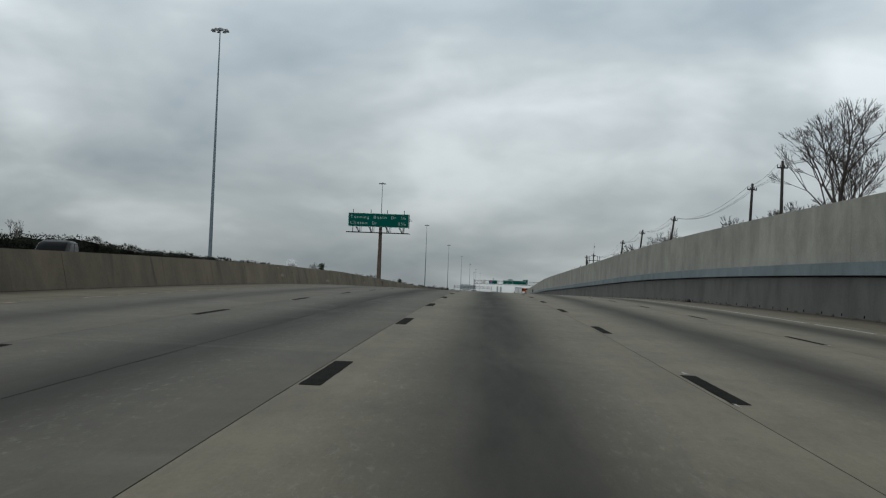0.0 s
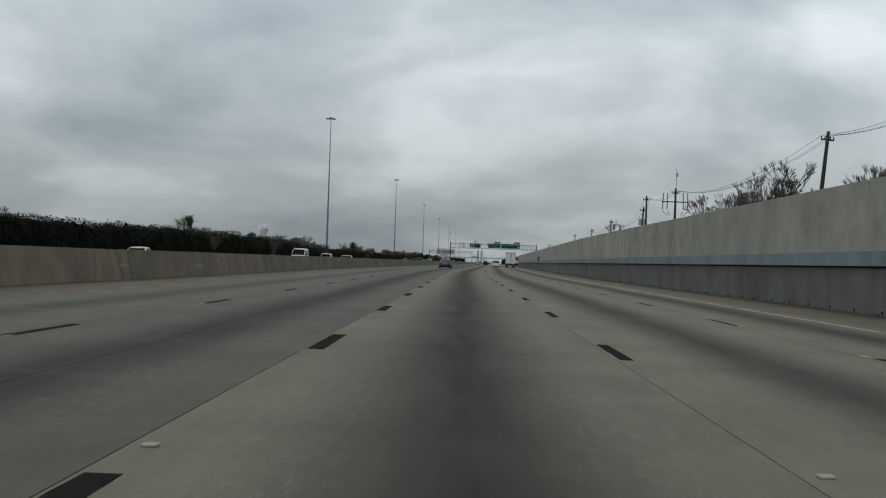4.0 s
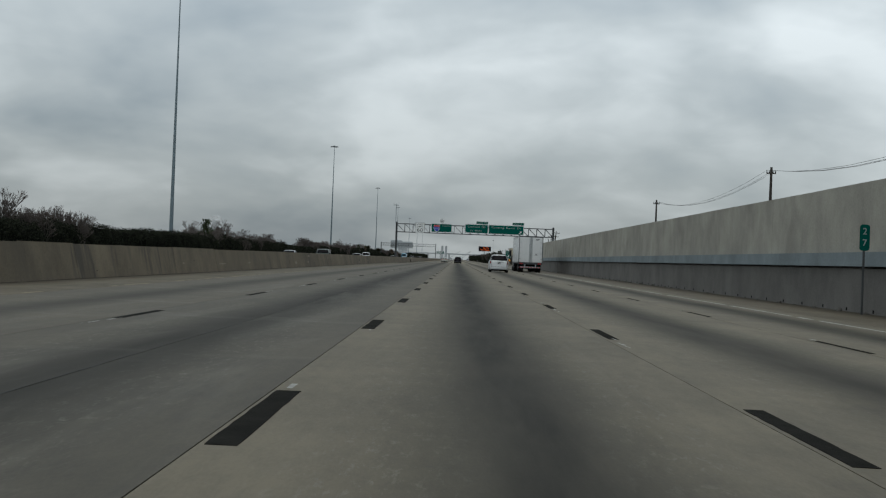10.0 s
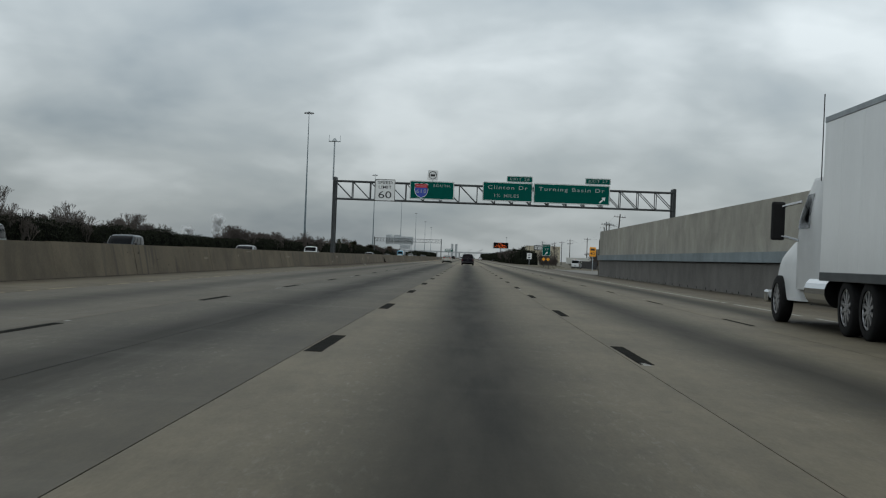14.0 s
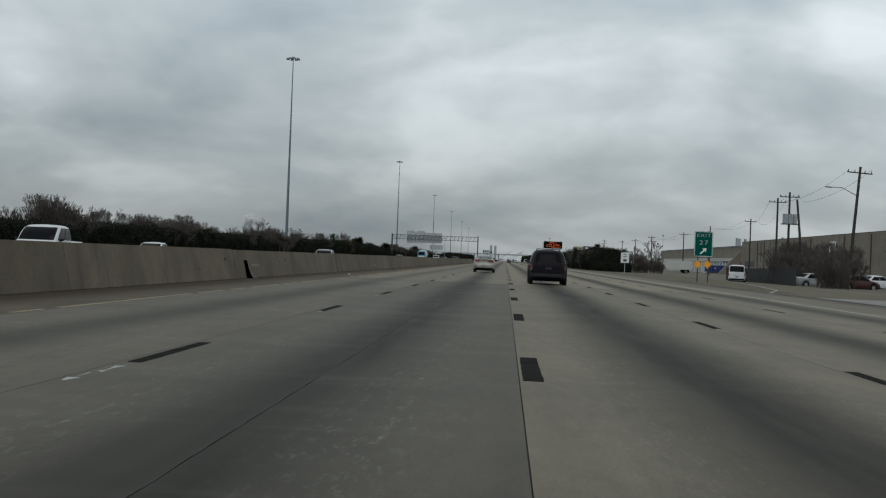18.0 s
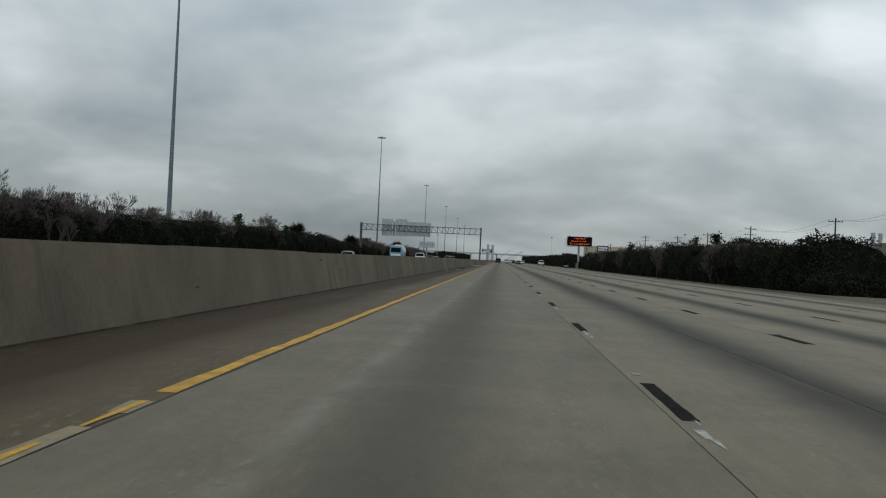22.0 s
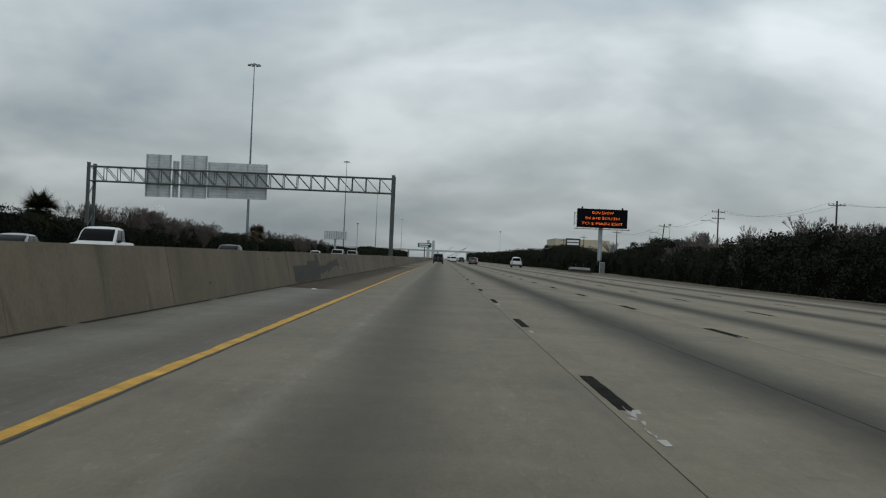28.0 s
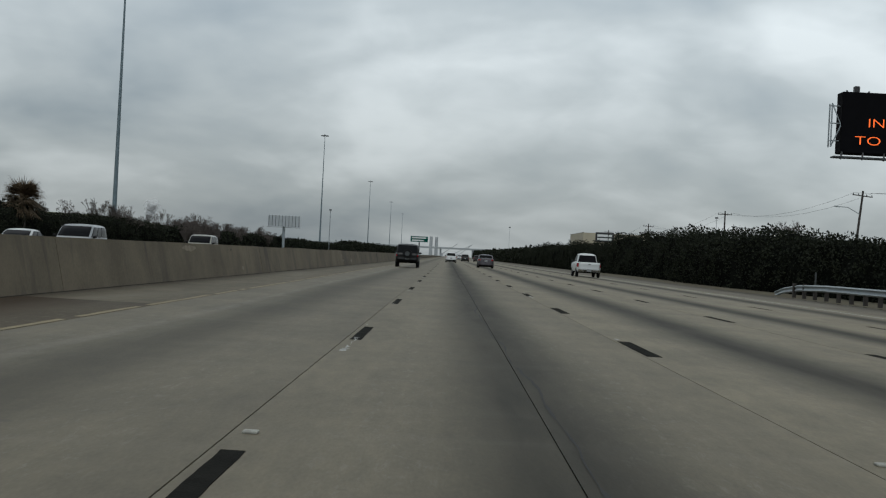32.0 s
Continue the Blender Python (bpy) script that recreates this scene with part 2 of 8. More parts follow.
# each lane was cast in two stretches, the second a little paler
M_LANE = {
    "lane_1": (lane_concrete("concrete_lane_inner", GREY, [(1.75, 1.0, 0.66)], 1.3, 3.0, gain=0.69), lane_concrete("concrete_lane_inner_pale", GREY, [(1.75, 1.0, 0.55)], 0.9, 5.0, gain=1.06, scrub=1.05)),
    "lane_2": (lane_concrete("concrete_lane_second", GREY, [(1.83, 1.15, 0.9)], 1.3, 11.0, gain=0.57), lane_concrete("concrete_lane_second_pale", GREY, [(1.83, 1.0, 0.85)], 0.7, 13.0, gain=1.20)),
    "lane_2b": (lane_concrete("concrete_lane_second_half", GREY, [(0.08, 1.15, 0.9)], 1.3, 11.0, gain=0.57), lane_concrete("concrete_lane_second_half_pale", GREY, [(0.08, 1.0, 0.85)], 0.7, 13.0, gain=1.20)),
    "lane_3": (lane_concrete("concrete_lane_middle", GREY, [(1.85, 1.4, 0.98)], 0.4, 23.0, gain=1.08), lane_concrete("concrete_lane_middle_pale", GREY, [(1.85, 1.1, 0.9)], 0.4, 25.0, gain=1.40)),
    "lane_4": (lane_concrete("concrete_lane_fourth", GREY, [(1.85, 1.3, 0.86)], 0.5, 37.0, gain=1.15), lane_concrete("concrete_lane_fourth_pale", GREY, [(1.85, 1.0, 0.92)], 0.5, 39.0, gain=1.48)),
    "lane_5": (lane_concrete("concrete_lane_outer", GREY, [(1.8, 1.25, 0.84)], 0.5, 51.0, gain=1.15), lane_concrete("concrete_lane_outer_pale", GREY, [(1.8, 1.0, 0.9)], 0.5, 53.0, gain=1.48)),
}
M_SHOULDER = (lane_concrete("concrete_shoulder_tan", (0.185, 0.178, 0.165), [(0.6, 1.3, 0.9)], 1.2, 71.0, (0.060, 0.050, 0.040), wander=0.9, sheen=0.12), lane_concrete("concrete_shoulder_grimy", (0.142, 0.124, 0.098), [(1.15, 1.5, 1.7)], 1.1, 75.0, (0.050, 0.037, 0.0255), wander=1.0, sheen=0.1), lane_concrete("concrete_shoulder_brown", (0.120, 0.106, 0.090), [(0.9, 1.8, 1.3)], 0.4, 73.0, (0.050, 0.037, 0.026), wander=0.9, sheen=0.1))
M_SHOULDER_PALE = lane_concrete("concrete_shoulder_blue_grey", (0.165, 0.178, 0.20), [(2.6, .9, 0.7)], 1.2, 79.0, (0.075, 0.062, 0.050), gain=1.25, wander=0.9, sheen=0.2)
M_SHOULDER_R = lane_concrete("concrete_shoulder_outer", (0.165, 0.155, 0.14), [(2.8, 1.6, 0.6)], 0.5, 83.0, gain=1.1)
M_ONCOMING = lane_concrete("concrete_far_carriageway", (0.19, 0.185, 0.17), [], 0.3, 97.0)
M_JOINT = worn("joint_sealer_dark", (0.022, 0.022, 0.022), 0.9)
M_TAPE = worn("black_contrast_tape", (0.0125, 0.0122, 0.0105), 0.95, vary=0.55, scale=3, grain=50, relief=0.4, spec=0.04)
M_WHITE = worn("worn_white_paint", (0.33, 0.33, 0.31), 0.8, vary=0.45, scale=6, grain=30)
M_YELLOW_F = worn("faded_yellow_paint", (0.215, 0.175, 0.10), 0.8, vary=0.35, scale=3, grain=30)
M_GRAFFITI = worn("old_pale_paint_smear", (0.205, 0.185, 0.15), 0.8, vary=0.25, scale=8)
M_SCRAP = worn("scrap_rubber", (0.018, 0.017, 0.017), 0.85, vary=0.3, scale=8)
M_GRIME = worn("black_grit", (0.030, 0.028, 0.024), 0.95, vary=0.5, scale=6, grain=40, spec=0.05)
M_STREAK = worn("rubber_streak_grey", (0.088, 0.083, 0.075), 0.9, vary=0.35, scale=9, grain=40)
M_YELLOW = worn("worn_yellow_paint", (0.44, 0.245, 0.024), 0.8, vary=0.42, scale=2.2, grain=22)
M_BUTTON = worn("ceramic_marker_white", (0.27, 0.265, 0.235), 0.6, vary=0.45, scale=14)
M_BARRIER = cast_concrete("barrier_concrete", (0.142, 0.117, 0.081), 0.55, (0.05, 0.045, 0.038), (0.34, 0.34, 0.10), 1.1, 1.9, 0.32, 0.78)
M_WALL_UP = cast_concrete("wall_concrete_pale", (0.345, 0.332, 0.288), 0.45, (0.15, 0.145, 0.13), (0.5, 0.5, 0.10), 0.5, 1.5, 0.2)
M_WALL_LOW = cast_concrete("wall_concrete_sooty", (0.146, 0.140, 0.130), 0.5, (0.055, 0.053, 0.05), (0.6, 0.6, 0.12), 0.7, 1.4, 0.15)
M_WALL_BAND = cast_concrete("wall_band_blue_grey", (0.205, 0.245, 0.262), 0.5, (0.10, 0.115, 0.125), (0.8, 0.8, 0.3), 0.5, 1.3, 0.25)
M_GALV = worn("galvanised_steel", (0.29, 0.32, 0.335), 0.55, 0.6, 0.2, 1.5, 30, 0.05)
M_GALV_DK = worn("weathered_dark_steel", (0.06, 0.065, 0.067), 0.65, 0.4, 0.3, 2.0, 30, 0.08)
M_RUST = worn("rusty_weathering_steel", (0.095, 0.066, 0.050), 0.8, 0.2, 0.35, 1.2, 25, 0.12, (1, 1, 0.25))
M_LAMP = worn("lamp_head_grey", (0.13, 0.135, 0.14), 0.5, 0.3)
M_MAST = worn("mast_dull_steel", (0.125, 0.165, 0.185), 0.6, 0.3, 0.2, 1.5, 30, 0.05)
M_GREEN = worn("sign_green_sheeting", (0.0, 0.070, 0.055), 0.6, vary=0.12, scale=1.2, relief=0.0, spec=0.05)
M_SIGN_T = worn("sign_lettering_white", (0.30, 0.33, 0.32), 0.5, vary=0.12, scale=2, relief=0.0)
M_SIGN_W = worn("sign_white_sheeting", (0.62, 0.63, 0.62), 0.42, vary=0.08, scale=2, relief=0.0)
M_SIGN_BACK = worn("bare_aluminium_sign_back", (0.40, 0.425, 0.44), 0.55, 0.15, 0.18, 2.0, 40, 0.05)
M_BLACK = worn("black_paint", (0.012, 0.012, 0.013), 0.5, vary=0.2)
M_GRASS = worn("dormant_grass", (0.085, 0.072, 0.042), 0.95, vary=0.4, scale=0.8, grain=18, relief=0.15)
M_DIRT = worn("dry_verge_ground", (0.095, 0.085, 0.06), 0.95, vary=0.4, scale=0.15, grain=4, relief=0.5)
M_WOOD_POLE = worn("tarred_wood_pole", (0.035, 0.03, 0.026), 0.9, vary=0.35, scale=3, stretch=(1, 1, 0.1))
M_WIRE = worn("black_cable", (0.02, 0.02, 0.02), 0.7, relief=0)


# ---- mesh helpers ----
def mesh_ob(name, bm, mat, smooth=False):
    me = bpy.data.meshes.new(name)
    bm.normal_update()
    bm.to_mesh(me)
    bm.free()
    for m in mat if isinstance(mat, (list, tuple)) else [mat]:
        me.materials.append(m)
    if smooth:
        for p in me.polygons:
            p.use_smooth = True
    return new(name, me)


def part(name, bm, mat, parent=None, label="", smooth=False):
    """Links a bmesh as one mesh object under a thing or a part."""
    ob = mesh_ob(name, bm, mat, smooth)
    ob.parent = parent
    if label:
        ob["label"] = label
    return ob


def thing(name, label, category, m=None, group="", kind=""):
    ob = new(name)
    ob.empty_display_size = 0.3
    if m is not None:
        ob.matrix_basis = m
    return tagged(ob, label, category, group, kind)


def box(bm, x0, x1, y0, y1, z0, z1, bevel=0.0, m=None):
    r = bmesh.ops.create_cube(bm, size=1.0)["verts"]
    bmesh.ops.scale(bm, vec=(x1 - x0, y1 - y0, z1 - z0), verts=r)
    bmesh.ops.translate(bm, vec=((x0 + x1) / 2, (y0 + y1) / 2, (z0 + z1) / 2), verts=r)
    if bevel:
        es = list({e for v in r for e in v.link_edges})
        r = bmesh.ops.bevel(bm, geom=es, offset=bevel, segments=2, affect="EDGES", profile=0.5)["verts"]
    if m is not None:
        bmesh.ops.transform(bm, matrix=m, verts=list({v for v in r if v.is_valid}))
    return bm


def boxm(*a, **k):
    return box(bmesh.new(), *a, **k)


def rod(bm, a, b, r0, r1=None, n=10, caps=True):
    a, b = Vector(a), Vector(b)
    d = b - a
    m = Matrix.Translation((a + b) / 2) @ d.to_track_quat("Z", "Y").to_matrix().to_4x4()
    bmesh.ops.create_cone(bm, cap_ends=caps, segments=n, radius1=r0, radius2=r0 if r1 is None else r1, depth=d.length, matrix=m)
    return bm


def rodm(a, b, r0, r1=None, n=10):
    return rod(bmesh.new(), a, b, r0, r1, n)


def grid(bm, pts, close=False):
    """Faces over rows of points."""
    rows = [[bm.verts.new(p) for p in row] for row in pts]
    for r0, r1 in zip(rows, rows[1:]):
        n = len(r0)
        for i in range(n if close else n - 1):
            j = (i + 1) % n
            bm.faces.new((r0[i], r0[j], r1[j], r1[i]))
    return rows


def poly_prism(bm, outline, y0, y1):
    """A prism along y from an outline in x, z."""
    a = [bm.verts.new((x, y0, z)) for x, z in outline]
    b = [bm.verts.new((x, y1, z)) for x, z in outline]
    n = len(a)
    for i in range(n):
        j = (i + 1) % n
        bm.faces.new((a[i], a[j], b[j], b[i]))
    bm.faces.new(a[::-1])
    bm.faces.new(b)
    bmesh.ops.recalc_face_normals(bm, faces=bm.faces[:])
    return bm


def text_mesh(text, size, depth=0.0, width=None, align="CENTER", spacing=1.0, weight=0.002):
    """Lettering in Blender's own font as a bmesh in the x, y plane."""
    cu = bpy.data.curves.new("lettering", "FONT")
    cu.body, cu.size, cu.align_x, cu.align_y, cu.extrude, cu.offset = text, size * 1.38, align, "CENTER", depth, size * weight
    cu.resolution_u = 3
    cu.space_character = spacing
    ob = new("lettering", cu)
    me = ob.to_mesh()
    bm = bmesh.new()
    bm.from_mesh(me)
    ob.to_mesh_clear()
    bpy.data.objects.remove(ob)
    if width and bm.verts:
        xs = [v.co.x for v in bm.verts]
        k = width / (max(xs) - min(xs))
        bmesh.ops.scale(bm, vec=(k, 1, 1), verts=bm.verts[:])
    return bm


def upright(bm, x, y, z):
    """Turns a bmesh made in the x, y plane so that it faces the drivers (-y), at x, y, z."""
    bmesh.ops.transform(bm, matrix=pose(x, y, z, 90), verts=bm.verts[:])
    return bm


def steps(a, b, d):
    n = max(1, math.ceil((b - a) / d))
    return [a + (b - a) * i / n for i in range(n + 1)]


LANE, PITCH, DASH = 3.66, 12.192, 3.05
Y0, Y1 = -60.0, 3000.0
ALONG = steps(Y0, CREST_END + 10, 6.0) + steps(CREST_END + 10, BEND_B + 10, 10.0)[1:] + steps(BEND_B + 10, 1500.0, 80.0)[1:] + [2200.0, Y1]

ALONG = sorted(ALONG + [588.0, 694.5, 728.5, 978.0, 1016.0, 1109.5, 1126.0, 1139.5])

# ---- ground ----
bm = bmesh.new()
grid(bm, [[Vector((x, y, road_z(y) - FALL * max(-40, min(40, x)) - (0.10 if x > -12 else 0.55))) for x in (-2600, -600, -120, -40, -10, 15, 40, 120, 600, 2600)] for y in [-900.0] + ALONG + [4600.0]])
ground = tagged(mesh_ob("ground", bm, M_DIRT), "flat dry winter ground beside the freeway", "ground", kind="structure")

# ---- the carriageway: lane slabs with sealed joints between them ----
road = thing("road", "grey tined concrete freeway slab, oil-stained along each lane", "road", kind="structure")


def strip(name, x0, x1, z, mat, label="", y_list=ALONG, parent=None, edge=0.12):
    bm = bmesh.new()
    uv = bm.loops.layers.uv.new("across")
    rows = []
    cols = [x0, (x0 + x1) / 2, x1] if x1 - x0 > 1 else [x0, x1]
    for y in y_list:
        rows.append([bm.verts.new(on(x, y, z - edge)) for x in cols[:1]] + [bm.verts.new(on(x, y, z)) for x in cols] + [bm.verts.new(on(x, y, z - edge)) for x in cols[-1:]])
    us = cols[:1] + cols + cols[-1:]
    for k in range(len(rows) - 1):
        for i in range(len(us) - 1):
            f = bm.faces.new((rows[k][i], rows[k][i + 1], rows[k + 1][i + 1], rows[k + 1][i]))
            for lp, (u, v) in zip(f.loops, ((us[i], y_list[k]), (us[i + 1], y_list[k]), (us[i + 1], y_list[k + 1]), (us[i], y_list[k + 1]))):
                lp[uv].uv = (u - x0, v)
    return part(name, bm, mat, parent, label)


G = 0.005
strip("joint_sealer", -10.4, 14.1, -0.012, M_JOINT, "black joint sealer between the slabs", parent=road)
CAST = ALONG.index(694.5)
BROWN, GRIMY, PALE, DULL, CLEAN, SOOT, TAN = [ALONG.index(y) for y in (588.0, 728.5, 978.0, 1016.0, 1109.5, 1126.0, 1139.5)]
M_SHOULDER += (M_SHOULDER_PALE,)
for k, a, b in ((0, 0, BROWN + 1), (2, BROWN, GRIMY + 1), (1, GRIMY, PALE + 1), (3, PALE, DULL + 1), (1, DULL, CLEAN + 1), (0, CLEAN, SOOT + 1), (2, SOOT, TAN + 1), (0, TAN, len(ALONG))):
    strip("shoulder_slab", -10.35, -7.25 - G, 0, M_SHOULDER[k], ("tan inner shoulder slab", "brown, grimy inner shoulder slab", "brownish inner shoulder slab", "pale blue-grey inner shoulder slab")[k], ALONG[a:b], road)
for x0, x1, key in ((-7.25, -3.66, "lane_1"), (-3.66, -1.75, "lane_2"), (-1.75, 0, "lane_2b"), (0, 3.66, "lane_3"), (3.66, 7.32, "lane_4"), (7.32, 10.98, "lane_5")):
    for k, (a, b) in enumerate(((0, CAST + 1), (CAST, len(ALONG)))):
        strip("lane_slab", x0 + G, x1 - G, 0, M_LANE[key][k], "", ALONG[a:b], road)
def crack(label, x, y0, y1, widths, stray, seed):
    """A joint that has broken into a ragged crack; stray(y): how far it has opened and wandered."""
    r = random.Random(seed)
    bm = bmesh.new()
    prev = None
    y = y0
    while y < y1:
        k = stray(y)
        off = k * (.16 * noise.noise(Vector((y * .06, 1.3, seed))) + .07 * noise.noise(Vector((y * .4, 4.1, seed))) + .03 * noise.noise(Vector((y * 1.7, 6.1, seed)))) + .012 * noise.noise(Vector((y * .9, 2.2, seed)))
        h = r.choice(widths) * (1 + .6 * k)
        cur = [bm.verts.new(on(x + off + d, y, .003)) for d in (-h, h)]
        if prev:
            bm.faces.new((prev[0], prev[1], cur[1], cur[0]))
        prev = cur
        y += r.uniform(.15, .4)
    part("crack", bm, M_JOINT, road, label)


crack("ragged dark crack along the broken joint", -1.75, Y0, 1330, (.002, .004, .007, .010), lambda y: max(0.0, min(1.0, (y - 1040) / 60)), 91)
crack("open black joint beside the yellow line", -7.25, 700, 1080, (.006, .009, .012), lambda y: .12, 17)
strip("shoulder_slab", 10.98 + G, 14.05, 0, M_SHOULDER_R, "grimy outer shoulder slab", parent=road)

def far_z(x):
    """The far carriageway falls away from the median."""
    return -0.02 + 0.015 * (x + 10.4)


def far_strip(x0, x1):
    bm = bmesh.new()
    uv = bm.loops.layers.uv.new("across")
    rows = [[bm.verts.new(on(x, y, far_z(x))) for x in (x0, x1)] for y in ALONG]
    for k in range(len(rows) - 1):
        f = bm.faces.new((rows[k][0], rows[k][1], rows[k + 1][1], rows[k + 1][0]))
        for lp, q in zip(f.loops, ((0, ALONG[k]), (x1 - x0, ALONG[k]), (x1 - x0, ALONG[k + 1]), (0, ALONG[k + 1]))):
            lp[uv].uv = q
    return part("lane_slab", bm, M_ONCOMING, far_road)


far_road = thing("road", "grey concrete far carriageway behind the median barrier", "road", kind="structure")
for a, b in ((-14.1, -10.45), (-17.75, -14.1), (-21.4, -17.75), (-25.05, -21.4), (-28.7, -25.05), (-33.5, -28.7)):
    far_strip(a + G, b - G)


# ---- painted lines, black contrast dashes and raised markers ----
def flat_patch(x, y, w, l, z=0.004, t=0.004):
    r = random.Random(round(x * 31 + y * 7))
    bm = bmesh.new()
    n = 12
    rows = []
    for i in range(n + 1):
        u = i / n
        e = .005
        a, b = x - w / 2 + r.uniform(-e, e), x + w / 2 + r.uniform(-e, e)
        yy = y + l * u + (r.uniform(-.03, .03) if i in (0, n) else 0)
        rows.append([on(a, yy, z - t), on(a, yy + r.uniform(-.02, .02), z), on(b, yy + r.uniform(-.02, .02), z), on(b, yy, z - t)])
    g = grid(bm, rows)
    bm.faces.new(g[0])
    bm.faces.new(g[-1][::-1])
    return bm


def worn_patch(bm, x, y, w, l, rng, z=0.004):
    """What is left of a painted dash: a few ragged flakes."""
    yy = y
    while yy < y + l:
        d = rng.uniform(0.12, 0.5)
        if rng.random() < 0.78:
            x0, x1 = x - w / 2 + rng.uniform(0, 0.07), x + w / 2 - rng.uniform(0, 0.1)
            bm.faces.new([bm.verts.new(on(px, py, z)) for px, py in ((x0, yy), (x1, yy + rng.uniform(-.05, .05)), (x1 - rng.uniform(-.03, .05), yy + d), (x0 + rng.uniform(-.03, .05), yy + d))])
        yy += d * rng.uniform(0.9, 1.5)


rng = random.Random(5)
for number, (lx, ph, wornness, dw) in enumerate(((-LANE, 2.48, 0.9, .13), (0.0, 2.53, 0.25, .19), (LANE, 2.82, 0.2, .16), (2 * LANE, 2.30, 0.3, .10)), 1):
    line = thing("lane_line_%d" % number, "row of black contrast dashes with worn white paint along a slab joint", "lane line", kind="structure")
    flakes = bmesh.new()
    for k in range(-5, 240):
        y = k * PITCH + ph
        if k < 108:
            jit = rng.uniform(-0.08, 0.08)
            part("lane_dash", flat_patch(lx + 0.13, y - DASH + jit, dw, DASH * rng.uniform(.93, 1.0)), M_TAPE, line)
            if rng.random() < wornness * (.5 if y < 690 else 1.0):
                worn_patch(flakes, lx + 0.13, y - 2 * DASH - 0.1 + DASH * .4, 0.09, DASH * rng.uniform(0.35, .75), rng)
            if rng.random() < .55:
                # pale chips of old paint at the ends of the dash
                worn_patch(flakes, lx + 0.13 + rng.uniform(-.03, .05), y - DASH - rng.uniform(.15, .4), 0.10, rng.uniform(.1, .3), rng)
            if rng.random() < .3:
                worn_patch(flakes, lx + 0.13 + rng.uniform(-.04, .06), y + rng.uniform(.05, .4), 0.08, rng.uniform(.1, .25), rng)
            if k % 4 == 0:
                bmk = bmesh.new()
                p = on(lx + 0.14 + rng.uniform(-.03, .03), y + 0.9 + rng.uniform(-.3, .3), 0.006)
                box(bmk, p.x - 0.045, p.x + 0.045, p.y - 0.045, p.y + 0.045, p.z - 0.006, p.z + 0.011, 0.006)
                part("pavement_marker", bmk, M_BUTTON, line, "worn white raised pavement marker")
        else:
            worn_patch(flakes, lx + 0.13, y - 2 * DASH, 0.12, DASH, rng)
    part("paint_flakes", flakes, M_WHITE, line, "flaking white paint").data.name = "paint_flakes"


def ragged_line(name, label, x, w, mat, gap, y0, y1, seed, z=0.004):
    """A long painted edge line with ragged sides and worn gaps."""
    r = random.Random(seed)
    bm = bmesh.new()
    y = y0
    prev = None
    while y < y1:
        d = .7 if y < 1300 else 20
        a, b = x - w / 2 + r.uniform(-.022, .016), x + w / 2 + r.uniform(-.010, .010)
        cur = [bm.verts.new(on(a, y, z)), bm.verts.new(on(b, y, z))]
        if prev and r.random() > gap:
            bm.faces.new((prev[0], prev[1], cur[1], cur[0]))
        prev = cur
        y += d
    for v in [v for v in bm.verts if not v.link_faces]:
        bm.verts.remove(v)
    return tagged(mesh_ob(name, bm, mat), label, "edge line", kind="structure")


ragged_line("edge_line_yellow_1", "faded yellow edge line, mostly worn away", -7.315, 0.11, M_YELLOW_F, 0.6, Y0, 648, 3)
ragged_line("edge_line_yellow_5", "faded yellow edge line beside the brown shoulder", -7.315, 0.12, M_YELLOW_F, 0.15, 649, 701, 5)
ragged_line("edge_line_yellow_6", "thin worn yellow edge line beside the inner shoulder", -7.32, 0.085, M_YELLOW, 0.04, 702, 749, 8)
ragged_line("edge_line_yellow_7", "faded pale yellow edge line beside the inner shoulder", -7.33, 0.15, M_YELLOW_F, 0.04, 749.5, 779, 9)
ragged_line("edge_line_yellow_8", "broken yellow core of the worn edge line", -7.33, 0.05, M_YELLOW, 0.3, 749.5, 779, 10, 0.007)
ragged_line("edge_line_yellow_2", "bright but worn yellow edge line beside the inner shoulder", -7.335, 0.125, M_YELLOW, 0.0, 779.5, 1078, 8)
ragged_line("edge_line_yellow_3", "thin worn yellow edge line beside the inner shoulder", -7.315, 0.10, M_YELLOW, 0.03, 1079, 1112, 11)
ragged_line("edge_line_yellow_4", "faded yellow edge line beside the inner shoulder", -7.315, 0.10, M_YELLOW_F, 0.08, 1113, 2400, 13)
ragged_line("foot_grime", "dark grit along the foot of the median barrier", -9.66, 0.13, M_GRIME, 0.08, Y0, 1300, 12, 0.003)
ragged_line("edge_line_white", "worn white edge line beside the outer shoulder", 10.25, 0.13, M_WHITE, 0.10, Y0, 2400, 4)

